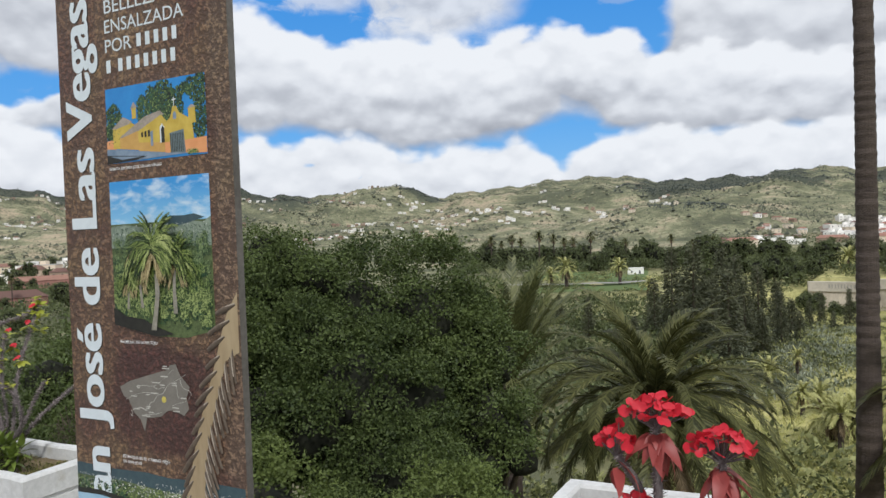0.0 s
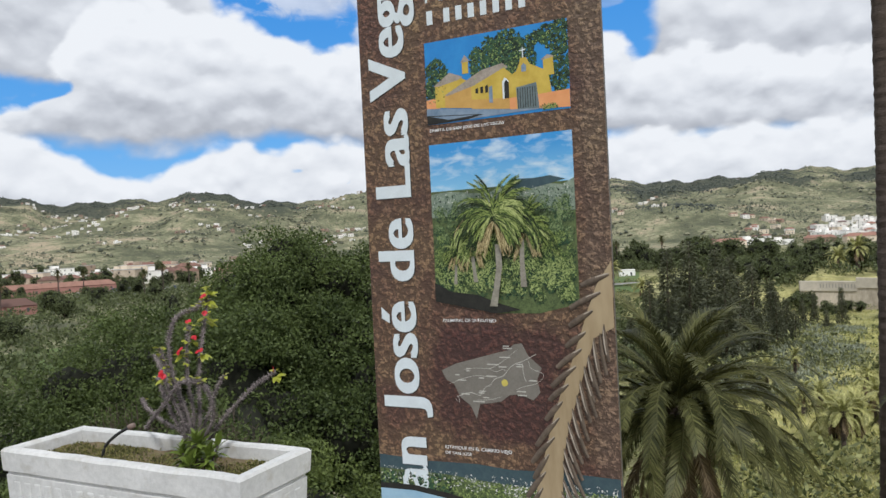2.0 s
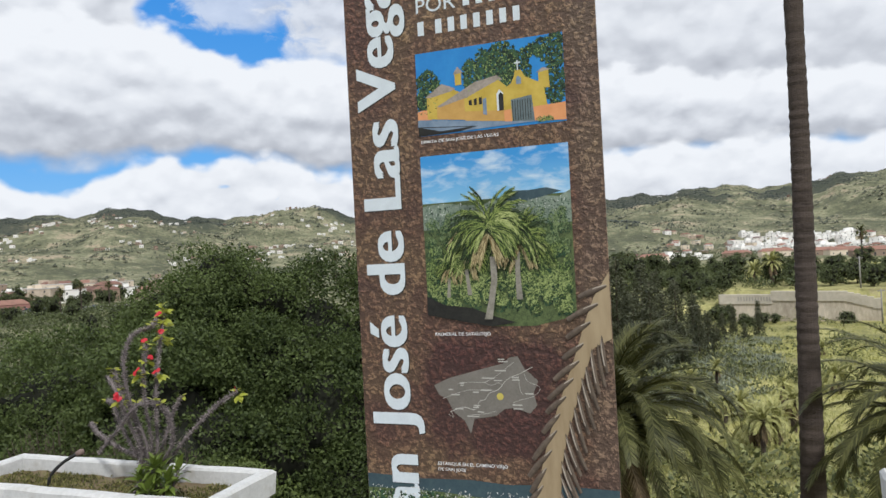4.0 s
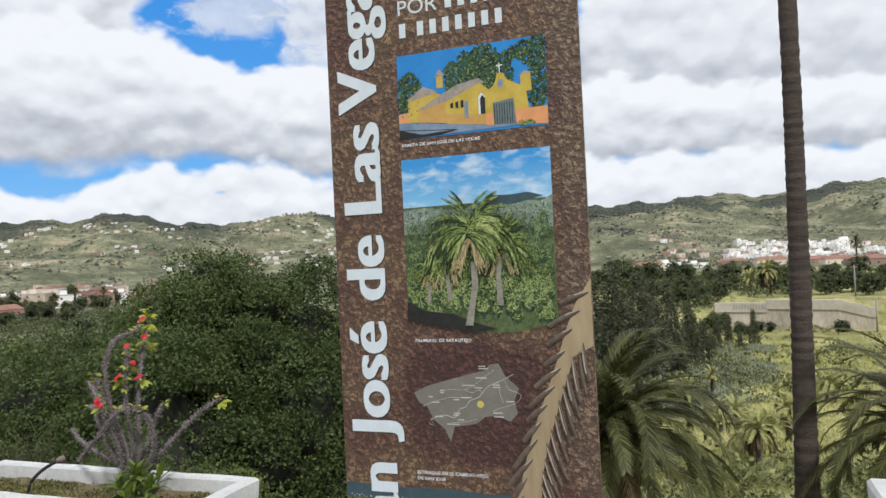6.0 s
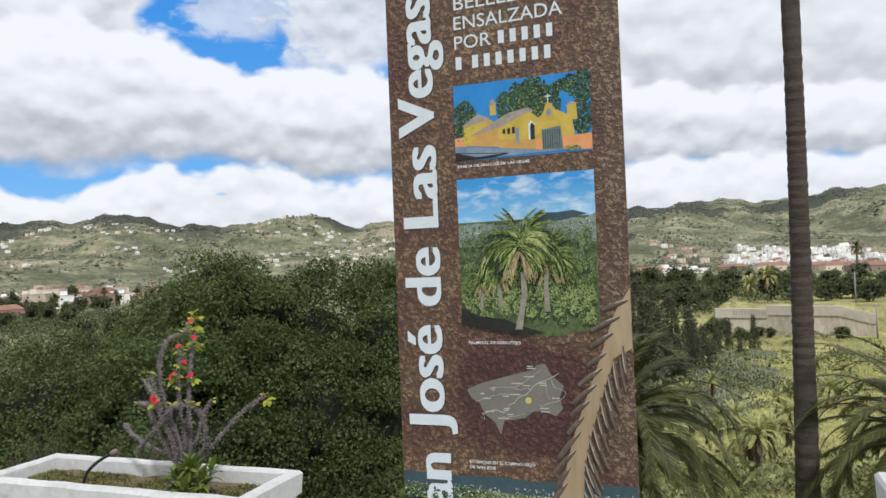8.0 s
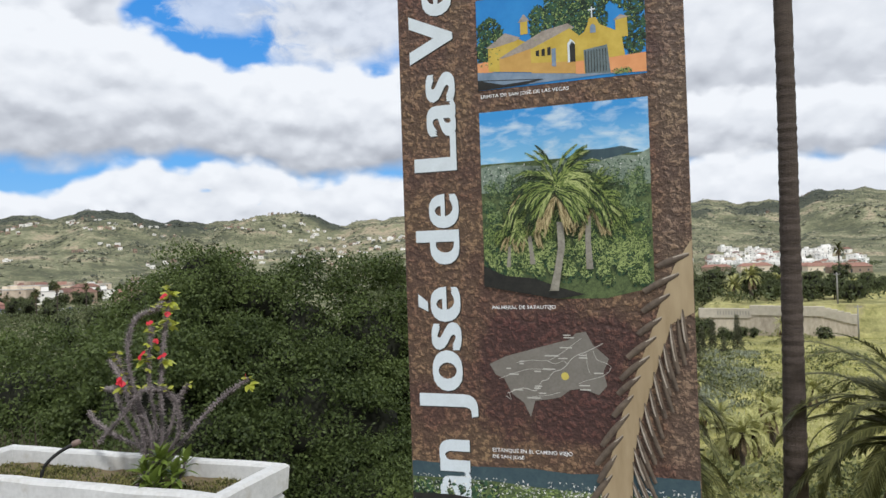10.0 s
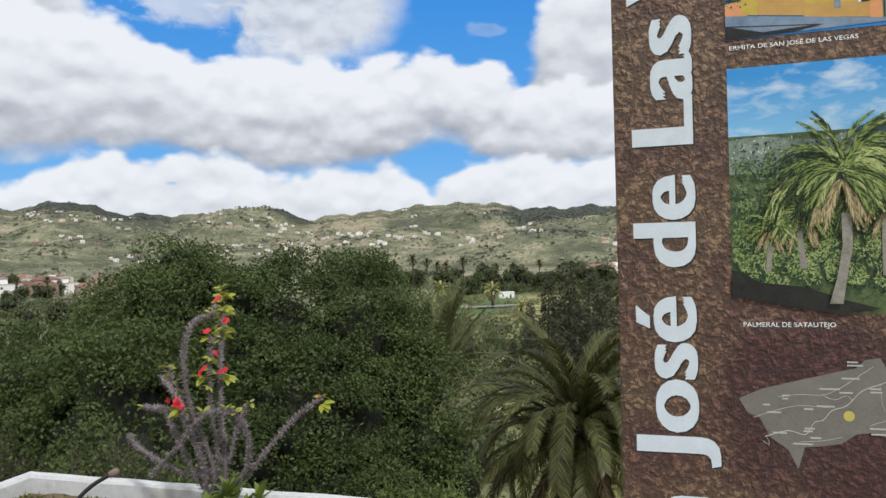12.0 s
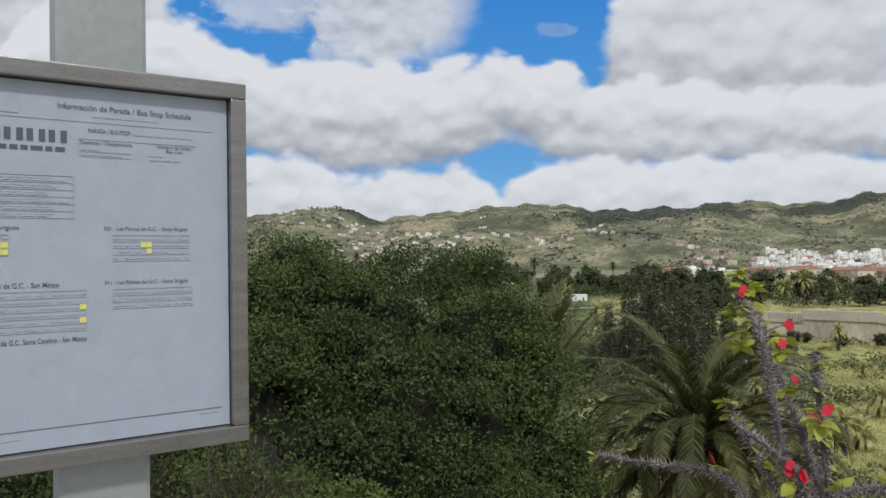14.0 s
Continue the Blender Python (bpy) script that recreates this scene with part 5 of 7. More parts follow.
def palm_photo():
    x0, x1, zt, zb = 0.0, 0.408, 1.802, 1.345
    ph = print_poly("palm_photo", [(x0, zt), (x1, zt), (x1, 1.36), (0.30, 1.335), (0.18, 1.335), (x0, 1.372)], 0.0008, SCRUB_INK, totem, "colour photo of a date palm in green scrub")
    print_poly("photo_sky", [(x0, zt), (x1, zt), (x1, 1.675), (x0, 1.672)], 0.0011, SKY_INK, ph)
    print_poly("photo_hill", [(x0, 1.664)] + [(x0 + 0.408 * i / 14, 1.664 + 0.005 * math.sin(i * 0.9) + (0.014 if i > 6 else 0) * math.sin((i - 6) / 8 * 3)) for i in range(1, 14)] + [(x1, 1.682), (x1, 1.60), (x0, 1.60)], 0.0015, HILL_INK, ph)
    print_poly("photo_hill", [(0.205, 1.668), (0.25, 1.690), (0.30, 1.688), (0.345, 1.692), (0.385, 1.680), (0.33, 1.668), (0.28, 1.660)], 0.0016, DARKHILL_INK, ph)
    speckle("photo_scrub", DAB_DARK, ph, x0 + 0.004, x1 - 0.004, 1.602, 1.660, 420, 0.0030, 0.0016, 30, 0.4)
    speckle("photo_building", DAB_WHITE, ph, x0 + 0.004, x1 - 0.004, 1.628, 1.668, 230, 0.0018, 0.0017, 31, 0.5)
    rng = np.random.default_rng(32)

    def clumps(n, z0, z1, r0, r1, per, y, light, keep=None):
        """Rounded bushes: dark dabs below, light ones towards the sun."""
        c = np.stack([rng.uniform(x0 + 0.012, x1 - 0.012, n), np.sort(rng.uniform(z0, z1, n))[::-1]], 1)
        if keep:
            c = c[[keep(a, b) for a, b in c]]
        for k, (mat, off, grow) in enumerate(((DAB_DARK, -0.35, 1.0), (light, 0.25, 0.85))):
            r = rng.uniform(r0, r1, len(c))
            q = sphere_points(len(c) * per, rng)[:, :2]
            p = np.repeat(c, per, 0) + q * np.repeat(r, per)[:, None] * grow + np.repeat(np.stack([-0.15 * r, off * r], 1), per, 0)
            p = p[(p[:, 0] > x0 + 0.003) & (p[:, 0] < x1 - 0.003) & (p[:, 1] > 1.36)]
            v, f = dabs(p, 0.0036, 0.26, y + 0.0004 * k, rng)
            tagged(put_mesh("photo_shrub", mesh_from("photo_shrub", v, f), mat, ph), kind="stuff")

    clumps(150, 1.52, 1.632, 0.008, 0.016, 34, 0.0018, DAB_OLIVE)
    clumps(130, 1.43, 1.54, 0.010, 0.022, 50, 0.0027, DAB_GREEN)
    clumps(150, 1.365, 1.47, 0.008, 0.018, 60, 0.0036, DAB_LIGHT, lambda a, b: b > 1.392 - 0.09 * (a - 0.12) + 0.008 * math.sin(a * 60))
    print_poly("photo_shade", [(x0, 1.42), (0.05, 1.395), (0.13, 1.385), (0.19, 1.362), (0.25, 1.345), (0.18, 1.335), (x0, 1.368)], 0.0045, SHADOW_INK, ph)

    def fronds(cx, cz, size, n, seed, y):
        """A round palm head: plumes that leave the heart on all sides, arch over and hang, the nearest last."""
        r = random.Random(seed)
        kinds = {PALM_DARK: ([], []), PALM_INK: ([], []), PALM_PALE: ([], []), PALM_DRY: ([], [])}
        for i in range(n):
            t0 = i / n                                   # 0 behind, 1 in front
            a = r.uniform(-1, 1) * 2.75
            dry = 0.35 < t0 < 0.55
            if dry:
                a = r.choice((-1, 1)) * r.uniform(2.65, 3.1)
            L = size * r.uniform(0.82, 1.05) * (1.0 - 0.30 * t0 * (abs(a) > 0.4)) * (0.92 if abs(a) < 0.4 else 1.0)
            px, pz, ang = cx + r.uniform(-0.07, 0.07) * size, cz + r.uniform(-0.10, 0.06) * size, a * 0.92
            yy = -y - 0.006 * t0
            mat = PALM_DRY if dry else r.choice((PALM_INK, PALM_INK, PALM_PALE) if t0 > 0.3 else (PALM_DARK, PALM_INK))
            m = 26
            for j in range(m):
                t = (j + 1) / m
                px, pz = px + math.sin(ang) * L / m, pz + math.cos(ang) * L / m
                want = math.copysign(2.95, a)
                ang += (want - ang) * (0.012 + 0.085 * t) * min(1.0, 0.06 + abs(a) * 0.9)
                q = size * 0.17 * math.sin(math.pi * min(1, t * 0.8 + 0.12)) * r.uniform(0.75, 1.1)
                for s, mm in ((-1, mat), (1, mat), (0, PALM_DARK)):
                    if s == 0 and (j % 2 or dry):
                        continue
                    vs, fs = kinds[mm]
                    d = ang + s * r.uniform(0.16, 0.42)
                    o, w = len(vs), size * 0.012
                    ox, oz, y2 = (0.0, 0.0, yy) if s else (math.copysign(0.035, a) * -size, -0.045 * size, yy + 0.0002)
                    vs += [(px + ox - w * math.cos(d), y2, pz + oz + w * math.sin(d) - totem_z), (px + ox + w * math.cos(d), y2, pz + oz - w * math.sin(d) - totem_z), (px + ox + math.sin(d) * q, y2 - 0.0001, pz + oz + math.cos(d) * q - 0.2 * q - totem_z)]
                    fs.append((o, o + 1, o + 2))
        for mat, (vs, fs) in kinds.items():
            tagged(put_mesh("photo_frond", mesh_from("photo_frond", vs, fs), mat, ph), kind="stuff")

    def skirt(cx, cz, w, h, n, seed, y):
        """Leaves that leave the heart to both sides and hang down in long strands, light beside dark."""
        r = random.Random(seed)
        kinds = {PALM_DARK: ([], []), PALM_INK: ([], []), PALM_PALE: ([], []), PALM_DRY: ([], [])}
        for i in range(n):
            u = r.uniform(-1, 1)
            L = h * r.uniform(0.75, 1.05) * (1 - 0.25 * u * u)
            px, pz, ang = cx + u * w * 0.35, cz + r.uniform(-0.35, 0.10) * h * 0.5, u * 1.5
            mat = PALM_DRY if abs(u) < 0.55 and i % 4 == 0 else (PALM_DARK, PALM_INK, PALM_PALE, PALM_INK, PALM_DARK)[i % 5]
            vs, fs = kinds[mat]
            yy, m = -y - 0.004 * i / n, 18
            for j in range(m):
                px, pz = px + math.sin(ang) * L / m * (0.6 + 0.8 * (abs(u) > 0.4)), pz + math.cos(ang) * L / m
                ang += (math.copysign(3.05, u) - ang) * 0.17
                q = h * 0.10 * math.sin(math.pi * (j + 1) / (m + 1)) ** 0.6 * r.uniform(0.7, 1.1)
                for sgn in (-1, 1):
                    d = ang + sgn * r.uniform(0.1, 0.35)
                    o, ww = len(vs), h * 0.012
                    vs += [(px - ww * math.cos(d), yy, pz + ww * math.sin(d) - totem_z), (px + ww * math.cos(d), yy, pz - ww * math.sin(d) - totem_z), (px + math.sin(d) * q, yy - 0.0001, pz + math.cos(d) * q - totem_z)]
                    fs.append((o, o + 1, o + 2))
        for mat, (vs, fs) in kinds.items():
            if fs:
                tagged(put_mesh("photo_frond", mesh_from("photo_frond", vs, fs), mat, ph), kind="stuff")

    def trunk(pts, w, y):
        left = [(x - w * (1 + 0.3 * (i == len(pts) - 1)), z) for i, (x, z) in enumerate(pts)]
        right = [(x + w * (1 + 0.3 * (i == len(pts) - 1)), z) for i, (x, z) in enumerate(pts)]
        print_poly("photo_trunk", left + right[::-1], y, BARK_INK, ph)

    trunk([(0.068, 1.47), (0.066, 1.44), (0.064, 1.415)], 0.004, 0.0047)
    trunk([(0.118, 1.49), (0.122, 1.45), (0.125, 1.42)], 0.005, 0.0047)
    fronds(0.070, 1.500, 0.062, 44, 5, 0.0048)
    fronds(0.118, 1.530, 0.085, 50, 9, 0.0050)
    trunk([(0.262, 1.53), (0.260, 1.47), (0.262, 1.405)], 0.0065, 0.0062)
    skirt(0.272, 1.560, 0.085, 0.105, 70, 16, 0.0063)
    fronds(0.272, 1.562, 0.098, 70, 6, 0.0068)
    trunk([(0.196, 1.52), (0.197, 1.46), (0.186, 1.40), (0.176, 1.355)], 0.0085, 0.0115)
    skirt(0.188, 1.600, 0.125, 0.150, 130, 17, 0.0116)
    fronds(0.188, 1.605, 0.128, 90, 7, 0.0150)


def town_photo():
    x0, x1 = SIGN_X0 + 0.002, SIGN_X1 - 0.002
    ph = print_poly("town_photo", [(x0, 0.925), (-0.05, 0.918), (0.10, 0.922), (0.2, 0.915), (0.33, 0.922), (x1, 0.918), (x1, 0.30), (x0, 0.30)], 0.0006, DARKHILL_INK, totem, "colour photo of a green valley town and pond")
    print_poly("photo_field", [(x0, 0.885), (0.0, 0.885), (0.2, 0.872), (x1, 0.868), (x1, 0.60), (x0, 0.60)], 0.0008, SCRUB_INK, ph)
    speckle("photo_building", DAB_WHITE, ph, x0 + 0.004, x1 - 0.004, 0.845, 0.893, 420, 0.0034, 0.0013, 41, 0.4)
    speckle("photo_building", DAB_WHITE, ph, 0.18, x1 - 0.004, 0.78, 0.87, 260, 0.0045, 0.0013, 42, 0.4)
    speckle("photo_grass", DAB_GREEN, ph, x0 + 0.004, x1 - 0.004, 0.74, 0.875, 3200, 0.0048, 0.0010, 43, 0.35)
    speckle("photo_scrub", DAB_DARK, ph, x0 + 0.004, 0.02, 0.82, 0.88, 260, 0.0065, 0.0012, 44, 0.5)
    print_poly("photo_pond_edge", [(x0, 0.842), (-0.1, 0.845), (0.0, 0.834), (0.26, 0.79), (0.26, 0.74), (x0, 0.74)], 0.0018, SHADOW_INK, ph)
    print_poly("photo_pond", [(x0, 0.826), (-0.1, 0.829), (0.0, 0.818), (0.22, 0.776), (0.22, 0.50), (x0, 0.50)], 0.0020, POND, ph)


def map_print():
    mp = print_poly("map", [(0.006, 1.176), (0.05, 1.196), (0.11, 1.212), (0.17, 1.228), (0.205, 1.236), (0.222, 1.252), (0.246, 1.256), (0.262, 1.224), (0.298, 1.192), (0.284, 1.160), (0.292, 1.128), (0.272, 1.106), (0.232, 1.120), (0.204, 1.116), (0.180, 1.098), (0.150, 1.092), (0.118, 1.088), (0.106, 1.047), (0.090, 1.082), (0.060, 1.104), (0.042, 1.140), (0.020, 1.150)], 0.0012, MAP_INK, totem, "grey district map with pale roads and a yellow spot")
    roads = ([(0.05, 1.105), (0.09, 1.118), (0.12, 1.112), (0.135, 1.135), (0.15, 1.14), (0.165, 1.158), (0.19, 1.168), (0.215, 1.195), (0.25, 1.21), (0.285, 1.228)], [(0.03, 1.14), (0.07, 1.155), (0.11, 1.165), (0.16, 1.163)],
             [(0.075, 1.18), (0.11, 1.186), (0.15, 1.186), (0.18, 1.20), (0.21, 1.222), (0.235, 1.24)], [(0.262, 1.21), (0.27, 1.19), (0.295, 1.18), (0.302, 1.17), (0.285, 1.152), (0.245, 1.14), (0.225, 1.132)], [(0.245, 1.205), (0.248, 1.17), (0.255, 1.155)], [(0.11, 1.098), (0.15, 1.102), (0.18, 1.11)], [(0.045, 1.098), (0.058, 1.09), (0.052, 1.108)], [(0.15, 1.186), (0.17, 1.178), (0.19, 1.186), (0.2, 1.176)])
    for i, r in enumerate(roads):
        v, f = tube(smooth_path([(x, -0.0014, z - totem_z) for x, z in r], 4), [0.0008 if i == 0 else 0.00045] * ((len(r) - 1) * 4 + 1), 4)
        put_mesh("map_road", mesh_from("map_road", v, f), MAPLINE, mp)
    for x, z, w in ((0.055, 1.150, 0.024), (0.048, 1.164, 0.012), (0.082, 1.182, 0.012), (0.082, 1.176, 0.010), (0.145, 1.196, 0.034), (0.178, 1.190, 0.022), (0.182, 1.216, 0.030), (0.192, 1.240, 0.026), (0.192, 1.246, 0.018), (0.228, 1.198, 0.018), (0.228, 1.192, 0.020), (0.262, 1.156, 0.022), (0.226, 1.126, 0.026), (0.228, 1.116, 0.026), (0.098, 1.093, 0.034), (0.128, 1.105, 0.018), (0.118, 1.122, 0.018), (0.116, 1.117, 0.016), (0.064, 1.112, 0.024), (0.118, 1.158, 0.016), (0.140, 1.164, 0.030)):
        bars([(x, x + w)], z, z + 0.0028, 0.0016, MAPLINE, mp)
    print_poly("map_spot", [(0.193 + 0.0095 * math.cos(i * 0.3927), 1.149 + 0.0095 * math.sin(i * 0.3927)) for i in range(16)], 0.0019, MAPSPOT, mp)


def palm_stalk():
    """The printed stalk of a palm leaf whose cut spines stand out on both sides."""
    edge_l = ((0.493, 1.468), (0.452, 1.405), (0.428, 1.345), (0.404, 1.275), (0.378, 1.205), (0.346, 1.125), (0.318, 1.045), (0.296, 0.965), (0.272, 0.88), (0.258, 0.80), (0.25, 0.60))
    edge_r = ((0.34, 0.60), (0.335, 0.80), (0.342, 0.88), (0.348, 0.965), (0.366, 1.045), (0.392, 1.125), (0.418, 1.205), (0.444, 1.275), (0.493, 1.30))
    st = print_poly("palm_stalk", edge_l + edge_r, 0.0022, STALK_INK, totem, "beige palm leaf stalk with cut spines")
    rng = random.Random(8)

    def spine(x, z, ang, L, w, mat, y):
        """A half-round tapering spine from (x, z); ang from straight up, clockwise."""
        d, s = (math.sin(ang), math.cos(ang)), (math.cos(ang), -math.sin(ang))
        vs, fs, m = [], [], 6
        for j in range(m + 1):
            t = j / m
            ww = w * (0.75 + 0.6 * t - 1.15 * t ** 3) + 0.0004
            bend = 0.10 * L * t * t
            cx, cz = x + d[0] * L * t + s[0] * bend, z + d[1] * L * t + s[1] * bend
            for q, hgt in ((-1, 0.0), (-0.4, 0.9), (0.4, 0.9), (1, 0.0)):
                vs.append((cx + s[0] * q * ww, -y - hgt * ww * 0.8, cz + s[1] * q * ww - totem_z))
        for j in range(m):
            for q in range(3):
                o = j * 4 + q
                fs.append((o, o + 4, o + 5, o + 1))
        put_mesh("spine", mesh_from("spine", vs, fs, True), mat, st)

    n = 14
    for i in range(n):
        z = 1.435 - i * 0.0475 - rng.uniform(0, 0.008)
        x = float(np.interp(z, [p[1] for p in edge_l[::-1]], [p[0] for p in edge_l[::-1]]))
        ang = radians(60 - i * 3.0 + rng.uniform(-4, 4))
        L = 0.076 + 0.012 * math.sin(i * 1.7) + (0.014 if i > 7 else 0)
        spine(x - math.sin(ang) * L * 0.82, z - math.cos(ang) * L * 0.82, ang, L, 0.0082, SPINE_DARK, 0.0024)
        spine(x - math.sin(ang) * L * 0.62 + 0.003, z - math.cos(ang) * L * 0.62 + 0.003, ang, L * 0.78, 0.0028, SPINE_LIGHT, 0.0046)
    for i in range(17):
        z = 1.285 - i * 0.036 - rng.uniform(0, 0.006)
        x = float(np.interp(z, [p[1] for p in edge_r], [p[0] for p in edge_r]))
        ang = radians(-12 - i * 1.5 + rng.uniform(-3, 3))
        L = 0.094 + 0.014 * math.sin(i * 2.1)
        for k in (0, 1):
            bx = x - math.sin(ang) * L * 0.7 + 0.004 + k * 0.016
            bz = z - math.cos(ang) * L * 0.75 + k * 0.012
            if bx + 0.006 < SIGN_X1:
                spine(bx, bz, ang, L, 0.0052, SPINE_DARK, 0.0025 + 0.0006 * k)
        spine(x - math.sin(ang) * L * 0.55 + 0.002, z - math.cos(ang) * L * 0.55, ang, L * 0.72, 0.0020, SPINE_LIGHT, 0.0058)


title()
chapel_photo()
palm_photo()
town_photo()
map_print()
palm_stalk()


# ---- what is printed on the bus timetable ----
DARK_INK = flat_material("dark grey timetable ink", (0.10, 0.11, 0.14), 0.5)
FAINT_INK = flat_material("faint grey timetable ink", (0.40, 0.43, 0.49), 0.5)
YELLOW_CELL = flat_material("yellow timetable cells", (0.72, 0.70, 0.16), 0.5)


def timetable():
    L, R, T, B = -bus_w + 0.032, bus_w - 0.032, bus_b - 0.032, bus_a + 0.032
    W, H = R - L, T - B
    X, Z = (lambda u: L + (1.23 * u - 0.215) * W), (lambda v: T - v * H)
    y = 0.0010

    def words(body, u0, u1, v0, v1, mat=DARK_INK, bold=0.006):
        lettering(body, X(u0), X(u1), Z(v1), Z(v0), y, mat, bus, False, bold, 0.0, "timetable_line")

    def line(u0, u1, v, mat=FAINT_INK, t=0.0008):
        bars([(X(u0), X(u1))], Z(v) - t / 2, Z(v) + t / 2, y, mat, bus, 0.0)

    def post_line(u, v0, v1):
        bars([(X(u) - 0.0004, X(u) + 0.0004)], Z(v1), Z(v0), y, FAINT_INK, bus, 0.0)

    def scrawl(u0, u1, v, mat=DARK_INK, t=0.0042, seed=0):
        """Unreadable words: plain bars."""
        r, u = random.Random(seed + int(v * 1000)), u0
        while u < u1 - 0.01:
            w = min(r.uniform(0.012, 0.04), u1 - u)
            bars([(X(u), X(u + w))], Z(v) - t / 2, Z(v) + t / 2, y, mat, bus, 0.0)
            u += w + 0.008

    words("Informaci\u00f3n de Parada / Bus Stop Schedule", 0.44, 0.86, 0.052, 0.074)
    scrawl(0.54, 0.76, 0.083, FAINT_INK, 0.003)
    line(0.19, 0.93, 0.10)
    words("PARADA / BUS STOP:", 0.53, 0.66, 0.118, 0.130, bold=0.01)
    scrawl(0.67, 0.86, 0.126, FAINT_INK, 0.003)
    for u0, u1, v0, v1 in ((0.50, 0.66, 0.148, 0.195),):
        line(u0, 0.88, v0), post_line(u0, v0, v1), line(u0, u1, 0.183), line(u0, u1, 0.197)
    words("Destinos / Destinations", 0.505, 0.665, 0.152, 0.163)
    words("N\u00famero de L\u00ednea /", 0.745, 0.865, 0.150, 0.162)
    words("Bus Line", 0.775, 0.83, 0.164, 0.174)
    scrawl(0.508, 0.56, 0.176, FAINT_INK, 0.0035), scrawl(0.508, 0.63, 0.190, FAINT_INK, 0.0035), scrawl(0.72, 0.78, 0.184, FAINT_INK, 0.003), scrawl(0.72, 0.82, 0.196, FAINT_INK, 0.003)
    # mark of the operator, telephone number and address stay plain bars
    bars([(X(0.23), X(0.33))], Z(0.090), Z(0.062), y, FAINT_INK, bus, 0.0)
    for i in range(9):
        bars([(X(0.20 + i * 0.028 + (i // 2) * 0.006), X(0.20 + i * 0.028 + (i // 2) * 0.006 + 0.018))], Z(0.163), Z(0.130), y, DARK_INK, bus, 0.0)
    scrawl(0.20, 0.46, 0.182, DARK_INK, 0.007)
    for k in range(7):
        line(0.19, 0.485, 0.255 + k * 0.0195)
        if k < 6:
            scrawl(0.195, 0.42, 0.262 + k * 0.0195, FAINT_INK, 0.003, k), scrawl(0.195, 0.47 - 0.03 * (k % 3), 0.268 + k * 0.0195, FAINT_INK, 0.003, k + 9)
    post_line(0.485, 0.255, 0.372), post_line(0.19, 0.255, 0.372)

    def grid(u0, u1, v0, rows, cols, seed, yellow=()):
        """One ruled table with unreadable entries."""
        g, rr, cell = bmesh.new(), random.Random(seed), (u1 - u0) / cols
        for r_ in range(rows + 1):
            box(g, X(u0), X(u1), -y - 0.0003, -y + 0.0003, Z(v0 + r_ * 0.0185) - 0.0004, Z(v0 + r_ * 0.0185) + 0.0004)
        for c_ in range(cols + 1):
            box(g, X(u0 + cell * c_) - 0.0004, X(u0 + cell * c_) + 0.0004, -y - 0.0002, -y + 0.0002, Z(v0 + rows * 0.0185), Z(v0))
        for r_ in range(rows):
            for c_ in range(cols):
                u, v = u0 + cell * (c_ + 0.2), v0 + r_ * 0.0185
                if (r_, c_) in yellow:
                    bars([(X(u - cell * 0.18), X(u + cell * 0.78))], Z(v + 0.0165), Z(v + 0.002), y - 0.0002, YELLOW_CELL, bus, 0.0)
                elif rr.random() < 0.86:
                    box(g, X(u), X(u + cell * 0.6), -y - 0.0003, -y + 0.0003, Z(v + 0.013), Z(v + 0.006))
        part("timetable_grid", g, FAINT_INK, bus)

    words("301 - Las Palmas de G.C. - Santa Br\u00edgida", 0.575, 0.845, 0.394, 0.408)
    grid(0.60, 0.85, 0.418, 4, 14, 3, ((1, 5), (1, 6), (2, 6)))
    words("311 - Las Palmas de G.C. - Santa Br\u00edgida", 0.575, 0.845, 0.548, 0.562)
    grid(0.60, 0.86, 0.572, 3, 14, 4)
    words("Las Palmas de G.C. - San Mateo", 0.20, 0.44, 0.548, 0.562)
    grid(0.19, 0.52, 0.572, 6, 16, 5, ((2, 15), (4, 15)))
    words("Las Palmas de G.C. Santa Catalina - San Mateo", 0.20, 0.52, 0.700, 0.714)
    words("Santa Br\u00edgida", 0.21, 0.33, 0.394, 0.408)
    grid(0.19, 0.30, 0.418, 3, 6, 6, ((1, 5), (2, 5), (1, 4), (2, 4)))
    line(0.19, 0.96, 0.945, DARK_INK)
    scrawl(0.88, 0.95, 0.955, FAINT_INK, 0.003), scrawl(0.22, 0.33, 0.965, FAINT_INK, 0.003)


timetable()


# ---- plants in the planters ----
STEM = material("thorny grey-brown stem", (0.055, 0.045, 0.046), (0.17, 0.145, 0.145), 70, 14, 0.85, 0.4)
THORN = material("grey thorns", (0.10, 0.085, 0.085), (0.33, 0.285, 0.28), 60, 14, 0.8, 0.0, island=0.8)
EU_LEAF = leaf_material("yellow-green spurge leaf", (0.13, 0.19, 0.02), (0.55, 0.55, 0.08), 1.0, 0.4, 0.3, 9)
SUCC = leaf_material("fresh green rosette leaf", (0.055, 0.10, 0.016), (0.22, 0.28, 0.055), 0.9, 0.4, 0.25, 9, tip=(0.36, 0.37, 0.08))
RED = leaf_material("crimson bract", (0.40, 0.010, 0.025), (0.72, 0.035, 0.055), 0.8, 0.5, 0.25, 20)
BRICKRED = leaf_material("coppery red leaf", (0.16, 0.025, 0.026), (0.40, 0.085, 0.075), 0.9, 0.45, 0.25, 14, tip=(0.42, 0.19, 0.10))
PIPE = material("black irrigation pipe", (0.010, 0.010, 0.010), (0.03, 0.03, 0.03), 80, 9, 0.5, 0.1)
CAP = material("dusty pink pipe cap", (0.16, 0.115, 0.10), (0.27, 0.20, 0.175), 90, 20, 0.7, 0.2)
